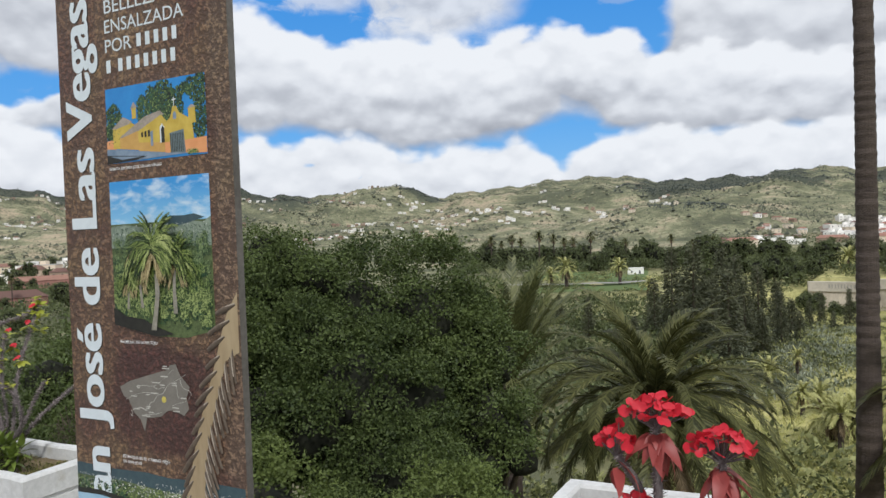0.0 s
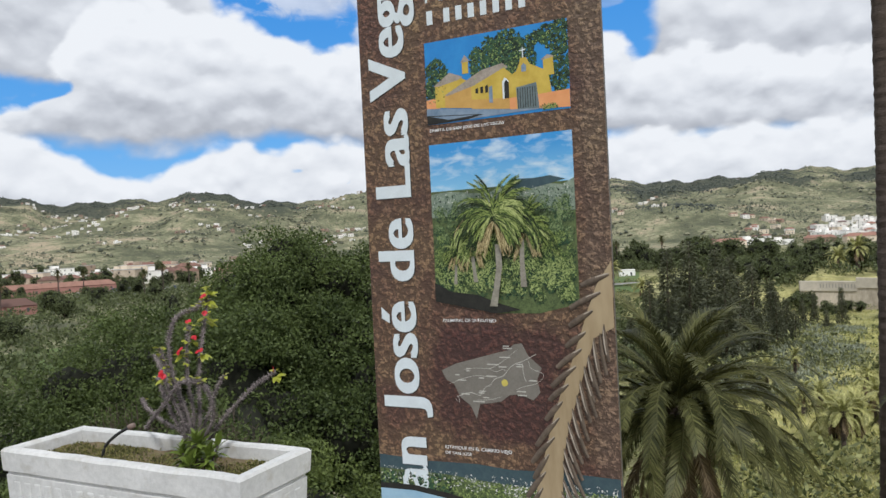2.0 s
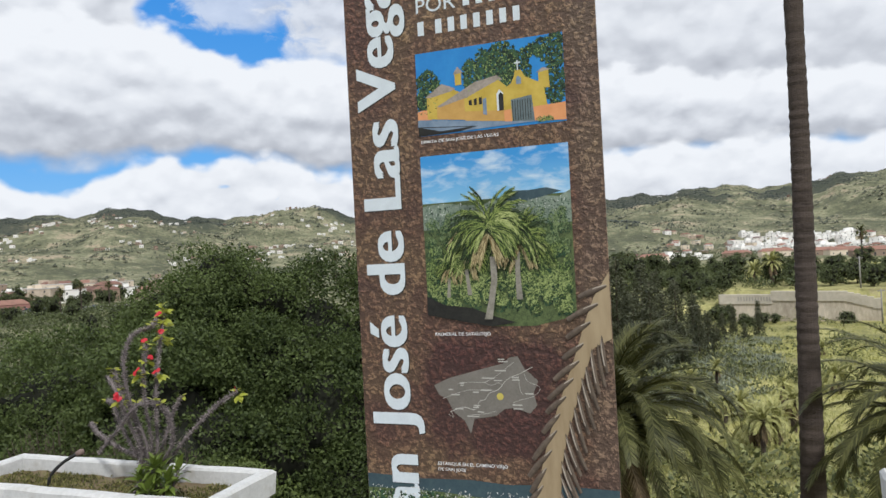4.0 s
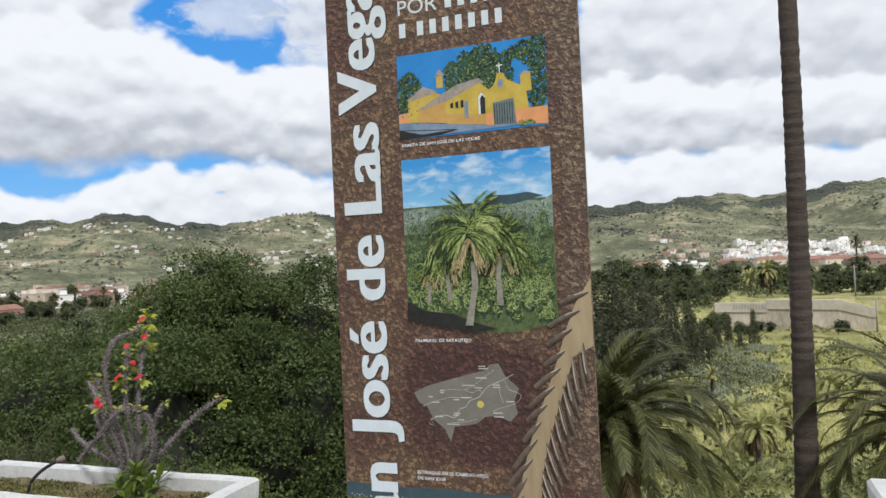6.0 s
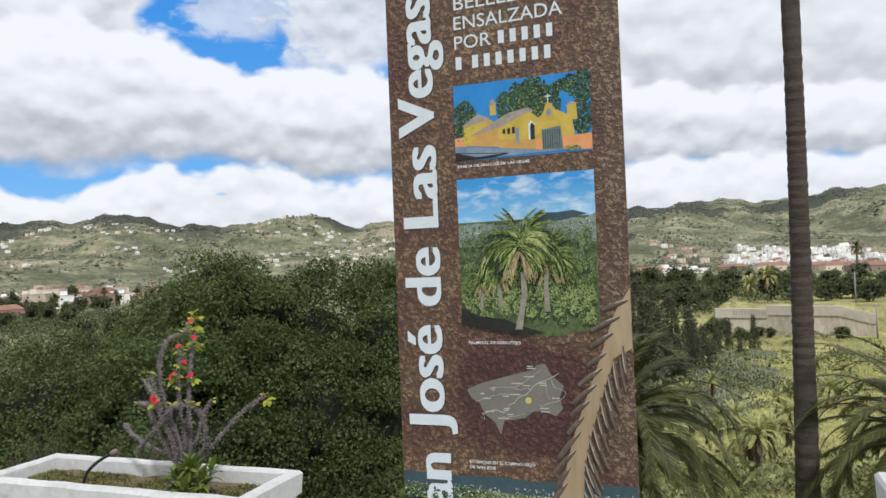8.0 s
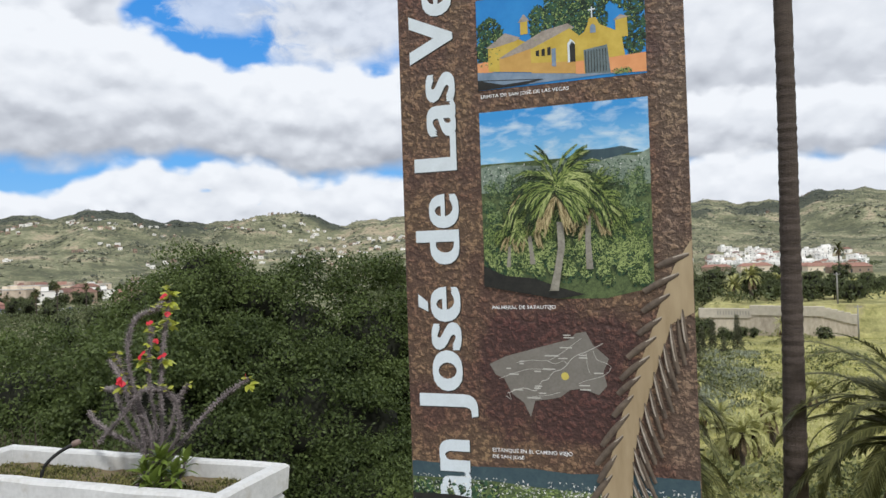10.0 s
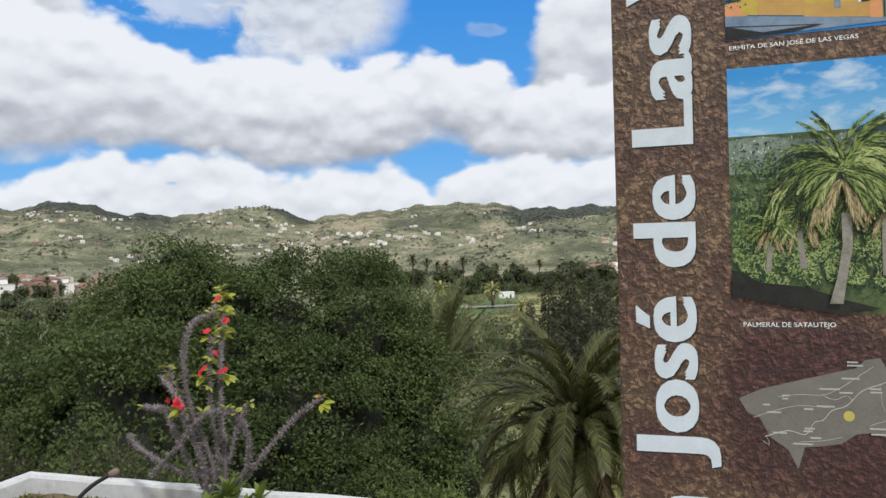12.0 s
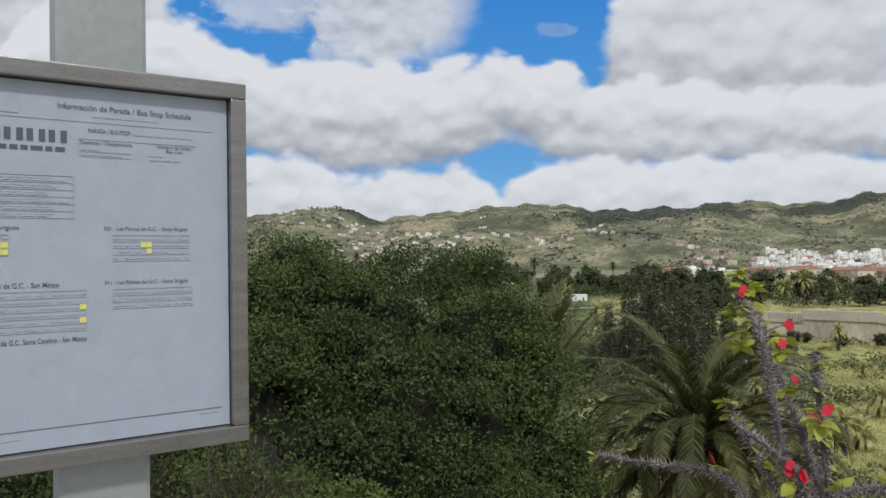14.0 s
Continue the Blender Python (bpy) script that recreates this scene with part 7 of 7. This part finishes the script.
def valley_tree(seed, height, radius):
    rng = np.random.default_rng(seed)
    t = thing("tree", "round-headed dark green tree in the valley", "tree", group="trees in the valley")
    v, f = tube([(0, 0, -0.3), (0.15, 0, height * 0.35), (0, 0.1, height * 0.7)], [0.3, 0.24, 0.1], 7)
    put_mesh("trunk", mesh_from("trunk", v, f, True), BARK, t)
    r = random.Random(seed)
    lobes = [(0, 0, height * 0.55, radius * 0.75, radius * 0.75, height * 0.42)] + [(r.uniform(-0.75, 0.75) * radius, r.uniform(-0.75, 0.75) * radius, height * r.uniform(0.18, 0.82), radius * q, radius * q, radius * q * 0.9) for q in (0.5, 0.55, 0.4, 0.45, 0.5, 0.35, 0.4, 0.55, 0.3)]
    v, f = crown_arrays(lobes, rng, 0.9, 9, 0.6, 0.74, 0.42, -0.7)
    put_mesh("crown", mesh_from("crown", v, f), VALLEY, t, "uneven crown of small dark leaves")
    # dark cores fill the crown; the shade inside it is their colour
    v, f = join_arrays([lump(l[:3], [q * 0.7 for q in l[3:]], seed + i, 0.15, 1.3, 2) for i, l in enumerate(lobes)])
    put_mesh("inner_foliage", mesh_from("inner_foliage", v, f, True), CROWN_SHADE, t)
    return t


def plant_copies(kinds, spots, seed, spread=0.15):
    """Sets the first as many as there are kinds, then copies; spots: azimuth, distance, size."""
    rng = random.Random(seed)
    for i, (a, d, s) in enumerate(spots):
        p = at_polar(a, d)
        k = s * rng.uniform(1 - spread, 1 + spread)
        m = Matrix.Translation(p) @ pose(0, 0, 0, 0, 0, rng.uniform(0, 360)) @ Matrix.Diagonal((k, k, k * rng.uniform(0.9, 1.1), 1))
        src = kinds[i % len(kinds)]
        if i < len(kinds):
            src.matrix_basis = m
        else:
            c = copy_thing(src, m)
            c.scale = m.to_scale()


def grove_floor():
    """Bushes and young trees that close the belt below its crowns."""
    rng = np.random.default_rng(79)
    ch = []
    for n, a0, a1, r0, r1, big in ((520, -26, -1, 305, 385, 3.4), (330, -3, 17, 212, 420, 2.6), (260, -8, 11, 620, 860, 3.2), (240, -62, -40, 300, 600, 2.6), (800, -64, -38, 90, 360, 2.3), (90, -34, -24, 700, 900, 3.0), (520, -23, -7, 55, 205, 1.5)):
        x, y, z = scatter_land(n, a0, a1, r0, r1, rng)
        for i in range(n):
            s = big * rng.uniform(0.45, 1.1)
            q = sphere_points(50, rng, -0.2)
            k = 1 + 0.3 * wobble(q, 2.5, i)
            cc = q * k[:, None] * s * np.array([1.1, 1.1, 0.8]) + np.array([x[i], y[i], z[i] + s * 0.5])
            ch.append(leaves(cc, q, 0.62 * s ** 0.5, 0.36 * s ** 0.5, rng, 0.1, 0.7))
    v, f = join_arrays(ch)
    tagged(put_mesh("grove_bushes", mesh_from("grove_bushes", v, f), VALLEY), "dark bushes filling the tree belt and the village edge", "bushes", kind="stuff")


grove_floor()
rnd = random.Random(19)
conifers = [conifer(201, 13, 2.5), conifer(202, 12, 2.8), conifer(203, 10, 2.5)]
plant_copies(conifers, [(-9.2, 112, 1.0), (-7.6, 104, 1.02), (-6.4, 118, 1.05), (-5.2, 100, 0.95), (-4.2, 112, 0.8), (-3.0, 104, 0.64), (-1.8, 112, 0.6), (-0.6, 116, 0.48), (-8.4, 130, 1.0), (-5.8, 135, 1.05), (-3.4, 132, 0.85), (-2.2, 140, 0.72), (2.2, 172, 0.62), (-10.6, 122, 0.7), (-12.0, 105, 0.55), (-15.5, 120, 0.6), (-0.2, 150, 0.55), (-17.8, 150, 0.6), (0.5, 166, 0.55), (1.3, 150, 0.42), (-1.2, 128, 0.62), (-4.8, 124, 0.9), (-7.0, 140, 1.0)], 5)
trees = [valley_tree(211, 10, 4.2), valley_tree(212, 12, 3.6), valley_tree(213, 8, 3.8), valley_tree(214, 9.5, 4.6)]
belt = [(-24 + i * 0.62 + rnd.uniform(-0.3, 0.3), rnd.uniform(318, 372), rnd.uniform(0.85, 1.2)) for i in range(36)]
belt += [(-2 + i * 0.8 + rnd.uniform(-0.4, 0.4), rnd.uniform(262, 420), rnd.uniform(0.55, 0.95)) for i in range(16)]
belt += [(-2.5 + i * 0.85 + rnd.uniform(-0.4, 0.4), rnd.uniform(218, 262), rnd.uniform(0.45, 0.75)) for i in range(15)]
belt += [(-8 + i * 0.9, rnd.uniform(190, 280), rnd.uniform(0.55, 0.8)) for i in range(8)]
belt += [(-64 + i * 0.8 + rnd.uniform(-0.5, 0.5), rnd.uniform(180, 460), rnd.uniform(0.5, 0.85)) for i in range(28)]
belt += [(-46 + i * 1.4, rnd.uniform(420, 560), rnd.uniform(0.6, 0.9)) for i in range(16)] + [(9.5 + i * 0.5, 215 + 12 * i, 0.5) for i in range(5)] + [(5.5, 190, 0.32), (7.6, 188, 0.36)]
belt += [(-63 + i * 0.62 + rnd.uniform(-0.4, 0.4), rnd.uniform(395, 455), rnd.uniform(0.45, 0.95)) for i in range(30)] + [(-62 + i * 0.9 + rnd.uniform(-0.4, 0.4), rnd.uniform(500, 700), rnd.uniform(0.7, 1.1)) for i in range(20)]
belt += [(-0.5, 185, 0.55), (0.3, 193, 0.42), (1.2, 190, 0.40), (2.4, 195, 0.36), (3.3, 197, 0.30), (1.8, 186, 0.28), (8.0, 196, 0.35)]
plant_copies(trees, belt, 6)


def valley_palm(seed, trunk, length, counts, label, mats=(FROND_SUNLIT, FROND_DRY), pairs=26):
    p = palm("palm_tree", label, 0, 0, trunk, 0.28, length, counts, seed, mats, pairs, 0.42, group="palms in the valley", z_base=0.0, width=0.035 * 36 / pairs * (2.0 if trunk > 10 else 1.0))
    return p


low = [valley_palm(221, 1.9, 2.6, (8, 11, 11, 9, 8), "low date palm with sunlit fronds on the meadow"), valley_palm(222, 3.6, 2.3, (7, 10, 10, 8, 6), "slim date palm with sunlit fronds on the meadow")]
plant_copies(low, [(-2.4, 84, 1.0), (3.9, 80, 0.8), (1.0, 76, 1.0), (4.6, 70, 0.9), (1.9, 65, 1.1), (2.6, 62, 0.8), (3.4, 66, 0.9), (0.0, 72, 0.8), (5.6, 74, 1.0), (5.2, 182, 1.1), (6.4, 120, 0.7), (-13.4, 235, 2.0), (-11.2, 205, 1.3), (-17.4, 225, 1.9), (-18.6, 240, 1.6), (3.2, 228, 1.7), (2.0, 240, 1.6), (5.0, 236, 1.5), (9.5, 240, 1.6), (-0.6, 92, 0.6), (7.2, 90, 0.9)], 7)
high = [valley_palm(223, 15.5, 3.3, (8, 12, 12, 12, 8), "tall date palm rising above the tree belt", (FROND, FROND_DRY), 13)]
plant_copies(high, [(-19.5, 330, 1.12), (-23.2, 330, 0.92), (-21.6, 345, 0.86), (-20.9, 350, 0.86), (-17.6, 340, 0.95), (-16.9, 332, 0.9), (-15.6, 335, 0.98), (-9.7, 335, 0.78), (-6.8, 338, 0.76), (-13.0, 345, 0.7), (-29.2, 500, 1.15), (-30.6, 520, 1.0), (-47.2, 330, 0.75), (-48.5, 300, 0.6), (-45.4, 340, 0.7), (-54.0, 310, 0.7), (-57.5, 260, 0.6), (8.8, 300, 0.9), (-22.4, 338, 0.8), (-18.4, 352, 0.84), (-11.8, 350, 0.72), (-8.2, 345, 0.7), (-50.2, 320, 0.6), (-52.4, 350, 0.7), (-28.2, 480, 0.9)], 8, 0.05)


# ---- buildings ----
def house(w, d, h, roof, wall, tiles, label, storeys=1):
    """A small house: walls, pitched or flat roof, a door and windows on the side that faces the valley (-y)."""
    t = thing("house", label, "house", group="houses on the hills")
    part("outer_wall", new_box(-w / 2, w / 2, -d / 2, d / 2, -2.5, h), wall, t)
    if roof == "gable":
        bm = bmesh.new()
        e, q = 0.35, w * 0.0
        a = [bm.verts.new(c) for c in ((-w / 2 - e, -d / 2 - e, h), (w / 2 + e, -d / 2 - e, h), (w / 2 + e, d / 2 + e, h), (-w / 2 - e, d / 2 + e, h), (-w / 2 + d * 0.3, 0, h + d * 0.24), (w / 2 - d * 0.3, 0, h + d * 0.24))]
        for fc in ((0, 1, 5, 4), (2, 3, 4, 5), (1, 2, 5), (3, 0, 4), (3, 2, 1, 0)):
            bm.faces.new([a[i] for i in fc])
        part("roof", bm, tiles, t, "hipped tile roof")
    else:
        part("roof", new_box(-w / 2 - 0.15, w / 2 + 0.15, -d / 2 - 0.15, d / 2 + 0.15, h, h + 0.35), tiles, t, "flat roof with a low parapet")
    if roof == "flat":
        part("stair_hut", new_box(-w * 0.3, -w * 0.02, -d * 0.1, d * 0.35, h + 0.352, h + 2.3), wall, t)
    n = max(2, int(w / 4.2))
    for s in range(storeys):
        z = 1.0 + s * h / storeys
        for i in range(n):
            x = -w / 2 + w * (i + 0.5) / n
            if s == 0 and i == n // 2:
                part("door", new_box(x - 0.5, x + 0.5, -d / 2 - 0.03, -d / 2 + 0.05, 0.0, 2.1), WINDOW, t)
            else:
                part("window", new_box(x - 0.42, x + 0.42, -d / 2 - 0.03, -d / 2 + 0.05, z, z + 1.0), WINDOW, t)
    return t


def put_houses(kinds, spots, seed, size=1.0):
    rng = random.Random(seed)
    for i, (a, d) in enumerate(spots):
        p = at_polar(a, d)
        k = size * rng.uniform(0.85, 1.2)
        m = Matrix.Translation(p) @ pose(0, 0, 0, 0, 0, -a + rng.uniform(-35, 35)) @ Matrix.Diagonal((k, k, k, 1))
        j = rng.randrange(len(kinds)) if i >= len(kinds) else i
        if i < len(kinds):
            kinds[j].matrix_basis = m
        else:
            copy_thing(kinds[j], m).scale = m.to_scale()


kinds = [house(9, 7, 3.2, "flat", HOUSE_WHITE, ROOF_GREY, "small white flat-roofed house"), house(11, 7, 5.8, "flat", HOUSE_WHITE, HOUSE_WHITE, "white two-storey flat-roofed house", 2), house(10, 8, 3.4, "gable", HOUSE_WHITE, ROOF_RED, "white house with a terracotta roof"),
         house(12, 8, 5.6, "gable", HOUSE_WARM, ROOF_RED, "ochre two-storey house with a terracotta roof", 2), house(8, 7, 5.8, "flat", HOUSE_WARM, ROOF_GREY, "ochre two-storey flat-roofed house", 2), house(14, 7, 3.2, "flat", HOUSE_WHITE, HOUSE_WHITE, "long low white house")]
rnd = random.Random(23)
U = rnd.uniform


def rows_of_houses(n, a0, a1, d0, d1, most=9):
    """Houses strung along lanes that follow the slope."""
    out = []
    while len(out) < n:
        a, d, t = U(a0, a1), U(d0, d1), U(-60, 60)
        for k in range(rnd.randint(2, most)):
            out.append((a + k * U(0.5, 1.0) * 1100 / d * 0.62, d + k * t * 0.25 + U(-14, 14)))
    return [q for q in out if a0 - 1 < q[0] < a1 + 1][:n]


near_lanes = rows_of_houses(58, -58, -27, 960, 1500) + rows_of_houses(24, -26.5, -22.5, 1100, 1500) + [(U(-16, -8), U(970, 1030)) for _ in range(8)] + [(U(-31, -28), U(900, 1150)) for _ in range(8)] + rows_of_houses(14, -10, 8, 1300, 1900, 4)
put_houses(kinds, near_lanes, 3, 0.60)


def far_houses(spots):
    """White and ochre houses too far off to tell apart: walls, hipped or flat roofs and dark openings."""
    rng = np.random.default_rng(61)
    vs, fs, mi = [], [], []
    for a, d in spots:
        p = at_polar(a, d)
        w, e, h = rng.uniform(4, 8), rng.uniform(3, 5), rng.uniform(2.4, 4.8)
        tn = radians(-a) + rng.uniform(-0.6, 0.6)
        hip = rng.uniform() < 0.4
        q = 0.65 if hip else 1.0
        pts = [(-w / 2, -e / 2, -2), (w / 2, -e / 2, -2), (w / 2, e / 2, -2), (-w / 2, e / 2, -2), (-w / 2, -e / 2, h), (w / 2, -e / 2, h), (w / 2, e / 2, h), (-w / 2, e / 2, h)]
        top = h + (1.1 if hip else 0.3)
        pts += [(-w / 2 * q, -e / 2 * (0.1 if hip else 1), top), (w / 2 * q, -e / 2 * (0.1 if hip else 1), top), (w / 2 * q, e / 2 * (0.1 if hip else 1), top), (-w / 2 * q, e / 2 * (0.1 if hip else 1), top)]
        o, wall = len(vs), int(rng.uniform() < 0.25)
        pts += [(x_, -e / 2 - 0.05, z_) for x0_ in (-0.28, 0.18) for x_, z_ in ((w * x0_, 0.9), (w * x0_ + 0.9, 0.9), (w * x0_ + 0.9, 2.0), (w * x0_, 2.0))]
        vs += [(p.x + x_ * math.cos(tn) - y_ * math.sin(tn), p.y + x_ * math.sin(tn) + y_ * math.cos(tn), p.z + z_) for x_, y_, z_ in pts]
        for k in range(4):
            j = (k + 1) % 4
            fs.append((o + k, o + j, o + 4 + j, o + 4 + k)), mi.append(wall)
            fs.append((o + 4 + k, o + 4 + j, o + 8 + j, o + 8 + k)), mi.append(2 if hip else wall)
        fs.append((o + 8, o + 9, o + 10, o + 11)), mi.append(2 if hip else wall)
        for k in (12, 16):
            fs.append((o + k, o + k + 1, o + k + 2, o + k + 3)), mi.append(3)
    me = mesh_from("hillside_houses", vs, fs)
    for m in (HOUSE_WHITE, HOUSE_WARM, ROOF_RED, WINDOW):
        me.materials.append(m)
    me.polygons.foreach_set("material_index", np.array(mi, dtype=np.int32))
    tagged(put_mesh("hillside_houses", me, None), "tiny white and ochre houses scattered far up the hills", "houses", kind="stuff")


far_houses(rows_of_houses(120, -58, -26, 1350, 2100) + rows_of_houses(30, -51, -45, 1800, 2250) + rows_of_houses(46, -22, -10, 1200, 2300, 5) + rows_of_houses(44, -10, 10, 1500, 2350, 5) + rows_of_houses(50, -40, -24, 1000, 1500) + rows_of_houses(170, -60, -34, 1050, 2000, 12) + [(U(-19.5, -17.5), U(2500, 2580)) for _ in range(4)])
white = [(U(0.6, 10.2), 770 + 210 * U(0, 1)) for _ in range(120)]
put_houses([house(10, 8, 5.4, "shed", HOUSE_WHITE, HOUSE_WHITE, "white village house with a flat roof", 2), house(13, 8, 5.6, "flat", HOUSE_WHITE, HOUSE_WHITE, "white two-storey village house", 2), house(9, 8, 3.4, "gable", HOUSE_WHITE, ROOF_RED, "low white village house with a red roof", 1)], white, 4, 1.0)
warm = [(U(-4.8, 2.2), 800 + 170 * U(0, 1)) for _ in range(30)]
put_houses([house(13, 8, 3.6, "gable", HOUSE_WARM, ROOF_RED, "warm-coloured low village house with a red roof", 1), house(11, 8, 5.2, "gable", HOUSE_WHITE, ROOF_RED, "white village house with a terracotta roof", 2), house(12, 8, 5.2, "shed", HOUSE_WARM, ROOF_GREY, "salmon-coloured village house with a flat roof", 2)], warm, 14, 0.72)
put_houses([house(22, 9, 3.6, "gable", HOUSE_WARM, ROOF_RED, "long low building with a terracotta roof"), house(16, 8, 3.6, "flat", HOUSE_WHITE, HOUSE_WHITE, "long low white building")], [(-5.0, 640), (-3.6, 655), (6.2, 620), (3.4, 640), (7.6, 600), (-1.6, 640), (0.8, 660), (-6.8, 680), (9.3, 560), (5.2, 680)], 5)
# the town on the left
put_houses([house(23, 12, 10.5, "gable", HOUSE_WHITE, ROOF_RED, "white three-storey town building with a red roof", 3), house(20, 12, 9.6, "gable", HOUSE_WARM, ROOF_RED, "brick-red town building with a tiled roof", 3), house(18, 12, 8.8, "flat", HOUSE_WHITE, ROOF_GREY, "pale town building with a flat roof", 3)],
           [(-48.6, 520), (-45.4, 540), (-51.2, 560), (-56.0, 500), (-53.8, 620), (-47.0, 640)], 9, 0.85)
spots = [(-60 + i * 0.95 + U(-0.2, 0.2), U(440, 500)) for i in range(20)] + [(U(-61, -41), U(520, 720)) for _ in range(18)]
put_houses([house(13, 9, 6.0, "gable", HOUSE_WARM, ROOF_RED, "brown town house with a tiled roof", 2), house(12, 9, 8.4, "flat", HOUSE_WARM, ROOF_GREY, "ochre town house with a flat roof", 3), house(11, 8, 5.8, "flat", HOUSE_WHITE, ROOF_GREY, "pale town house with a flat roof", 2)], spots, 12)
for a, d, w, h, lab in ((-54.0, 392, 50, 3.2, "very long low pink hall with a terracotta roof"), (-57.6, 268, 20, 2.8, "low farm building with a red tile roof")):
    hall = house(w, 9, h, "gable", PINK, ROOF_RED, lab)
    hall.matrix_basis = Matrix.Translation(at_polar(a, d)) @ pose(0, 0, 0, 0, 0, -a + 4)


def car(label, paint):
    """A parked car: body, cabin with glass, four wheels."""
    t = thing("car", label, "car", group="cars parked below the town")
    part("body", new_box(-2.1, 2.1, -0.85, 0.85, 0.32, 0.92, 0.12), paint, t)
    part("cabin", new_box(-1.25, 0.95, -0.76, 0.76, 0.90, 1.45, 0.18), WINDOW, t)
    part("roof", new_box(-1.0, 0.7, -0.70, 0.70, 1.42, 1.50, 0.03), paint, t)
    for x in (-1.3, 1.3):
        for y in (-0.8, 0.8):
            v, f = tube([(x, y - 0.1, 0.32), (x, y + 0.1, 0.32)], [0.32, 0.32], 12)
            put_mesh("wheel", mesh_from("wheel", v, f), PIPE, t)
    return t


cars = [car("white car parked in a row", HOUSE_WHITE), car("grey car parked in a row", ROAD), car("dark blue car parked in a row", flat_material("dark blue car paint", (0.03, 0.06, 0.16), 0.3))]
for i in range(14):
    m = Matrix.Translation(at_polar(-51.6 + 0.52 * i + (i % 3) * 0.07, 372 - (i % 2) * 16, 0.5)) @ pose(0, 0, 0, 0, 0, 50 + (i * 37) % 20)
    if i < 3:
        cars[i].matrix_basis = m
    else:
        copy_thing(cars[(i * 5) % 3], m)
put_houses([house(9.5, 6, 3.4, "shed", HOUSE_WHITE, HOUSE_WHITE, "white farm hut beside the track"), house(12, 6, 3.2, "shed", HOUSE_WHITE, ROOF_GREY, "white low shed under the trees")], [(-12.3, 285), (-20.7, 330), (-19.0, 335)], 11, 0.6)


def ribbon(name, a0, a1, d, half, lift, mat, label, category, bend=0.0):
    """A strip that follows the ground."""
    vs, fs = [], []
    for i in range(41):
        a = a0 + (a1 - a0) * i / 40
        dd = d + bend * math.sin(i / 40 * math.pi)
        for k in (-1, 1):
            p = at_polar(a, dd + k * half, lift)
            vs.append(p)
    fs = [(2 * i, 2 * i + 2, 2 * i + 3, 2 * i + 1) for i in range(40)]
    tagged(put_mesh(name, mesh_from(name, vs, fs), mat), label, category, kind="structure")


LAWN = material("bright mown grass", (0.055, 0.095, 0.028), (0.14, 0.185, 0.06), 1.5, 0.05, 0.95, 0.0)
ribbon("lawn", -20.6, -11.4, 262, 52, 0.12, LAWN, "bright green field beside the track", "field")
ribbon("lawn", -60, -52, 150, 22, 0.4, LAWN, "bright green field below the town", "field")
ribbon("car_park", -53, -43.5, 364, 20, 0.5, ROAD, "grey asphalt car park below the town", "car park")
ribbon("road", -22, -11.2, 238, 2.4, 0.75, ROAD, "pale grey track across the valley", "road", -6)


def stone_wall():
    t = thing("retaining_wall", "long pale stone retaining wall below the village", "wall", kind="structure")
    n = 26
    for i in range(n):
        a0, a1 = -0.4 + 10.2 * i / n, -0.4 + 10.2 * (i + 1) / n
        d = 203.4 + 0.5 * math.sin(i * 0.3)
        d1 = 203.4 + 0.5 * math.sin((i + 1) * 0.3)
        p, q = at_polar(a0, d), at_polar(a1, d1)
        zt = -12.6 - 0.03 * i - (0.9 if i < 9 else 0) - max(0, i - 20) * 0.35
        zb = -21.8
        u = Vector((q.x - p.x, q.y - p.y, 0))
        p, q = p - u.normalized() * 0.12, q + u.normalized() * 0.12
        nn = Vector((u.y, -u.x, 0)).normalized() * 0.8
        vs = [Vector((c.x, c.y, z)) + s for z in (zb, zt) for c, s in ((p, nn * 1.6 if z == zb else nn), (q, nn * 1.6 if z == zb else nn), (q, -nn), (p, -nn))]
        fs = [(0, 1, 5, 4), (1, 2, 6, 5), (2, 3, 7, 6), (3, 0, 4, 7), (4, 5, 6, 7), (3, 2, 1, 0)]
        put_mesh("wall_panel", mesh_from("wall_panel", vs, fs), WALLSTONE, t)
        cap = [Vector((c.x, c.y, z)) + s for z in (zt - 2.3, zt + 0.05) for c, s in ((p, nn * 1.6), (q, nn * 1.6), (q, -nn * 1.1), (p, -nn * 1.1))]
        put_mesh("wall_band", mesh_from("wall_band", cap, fs), PALESTONE, t, "smooth pale upper band")
        # slots are solid grey blocks; the shade of the openings is their colour
        for k in range(2 if 2 < i < 9 else 0):
            c = p + (q - p) * (0.3 + 0.4 * k) + nn * 1.6
            e = u.normalized() * 0.16
            slot = [c + e * 0.7 * a_ + nn.normalized() * (0.03 * b_) + Vector((0, 0, zt - 1.5 + h_ - c.z)) for h_ in (0, 1.0) for a_, b_ in ((-1, 1), (1, 1), (1, -1), (-1, -1))]
            put_mesh("weep_slot", mesh_from("weep_slot", slot, fs), ROAD, t)


stone_wall()


def utility_pole(a, d, h):
    t = thing("utility_pole", "slim pale concrete utility pole", "pole", Matrix.Translation(at_polar(a, d)), group="poles near the village")
    v, f = tube([(0, 0, -0.4), (0, 0, h)], [0.22, 0.14], 8)
    put_mesh("shaft", mesh_from("shaft", v, f, True), ROAD, t)
    part("crossarm", new_box(-0.8, 0.8, -0.08, 0.08, h - 0.6, h - 0.4), ROAD, t)


utility_pole(8.7, 210, 8.0)
utility_pole(9.9, 196, 8.0)
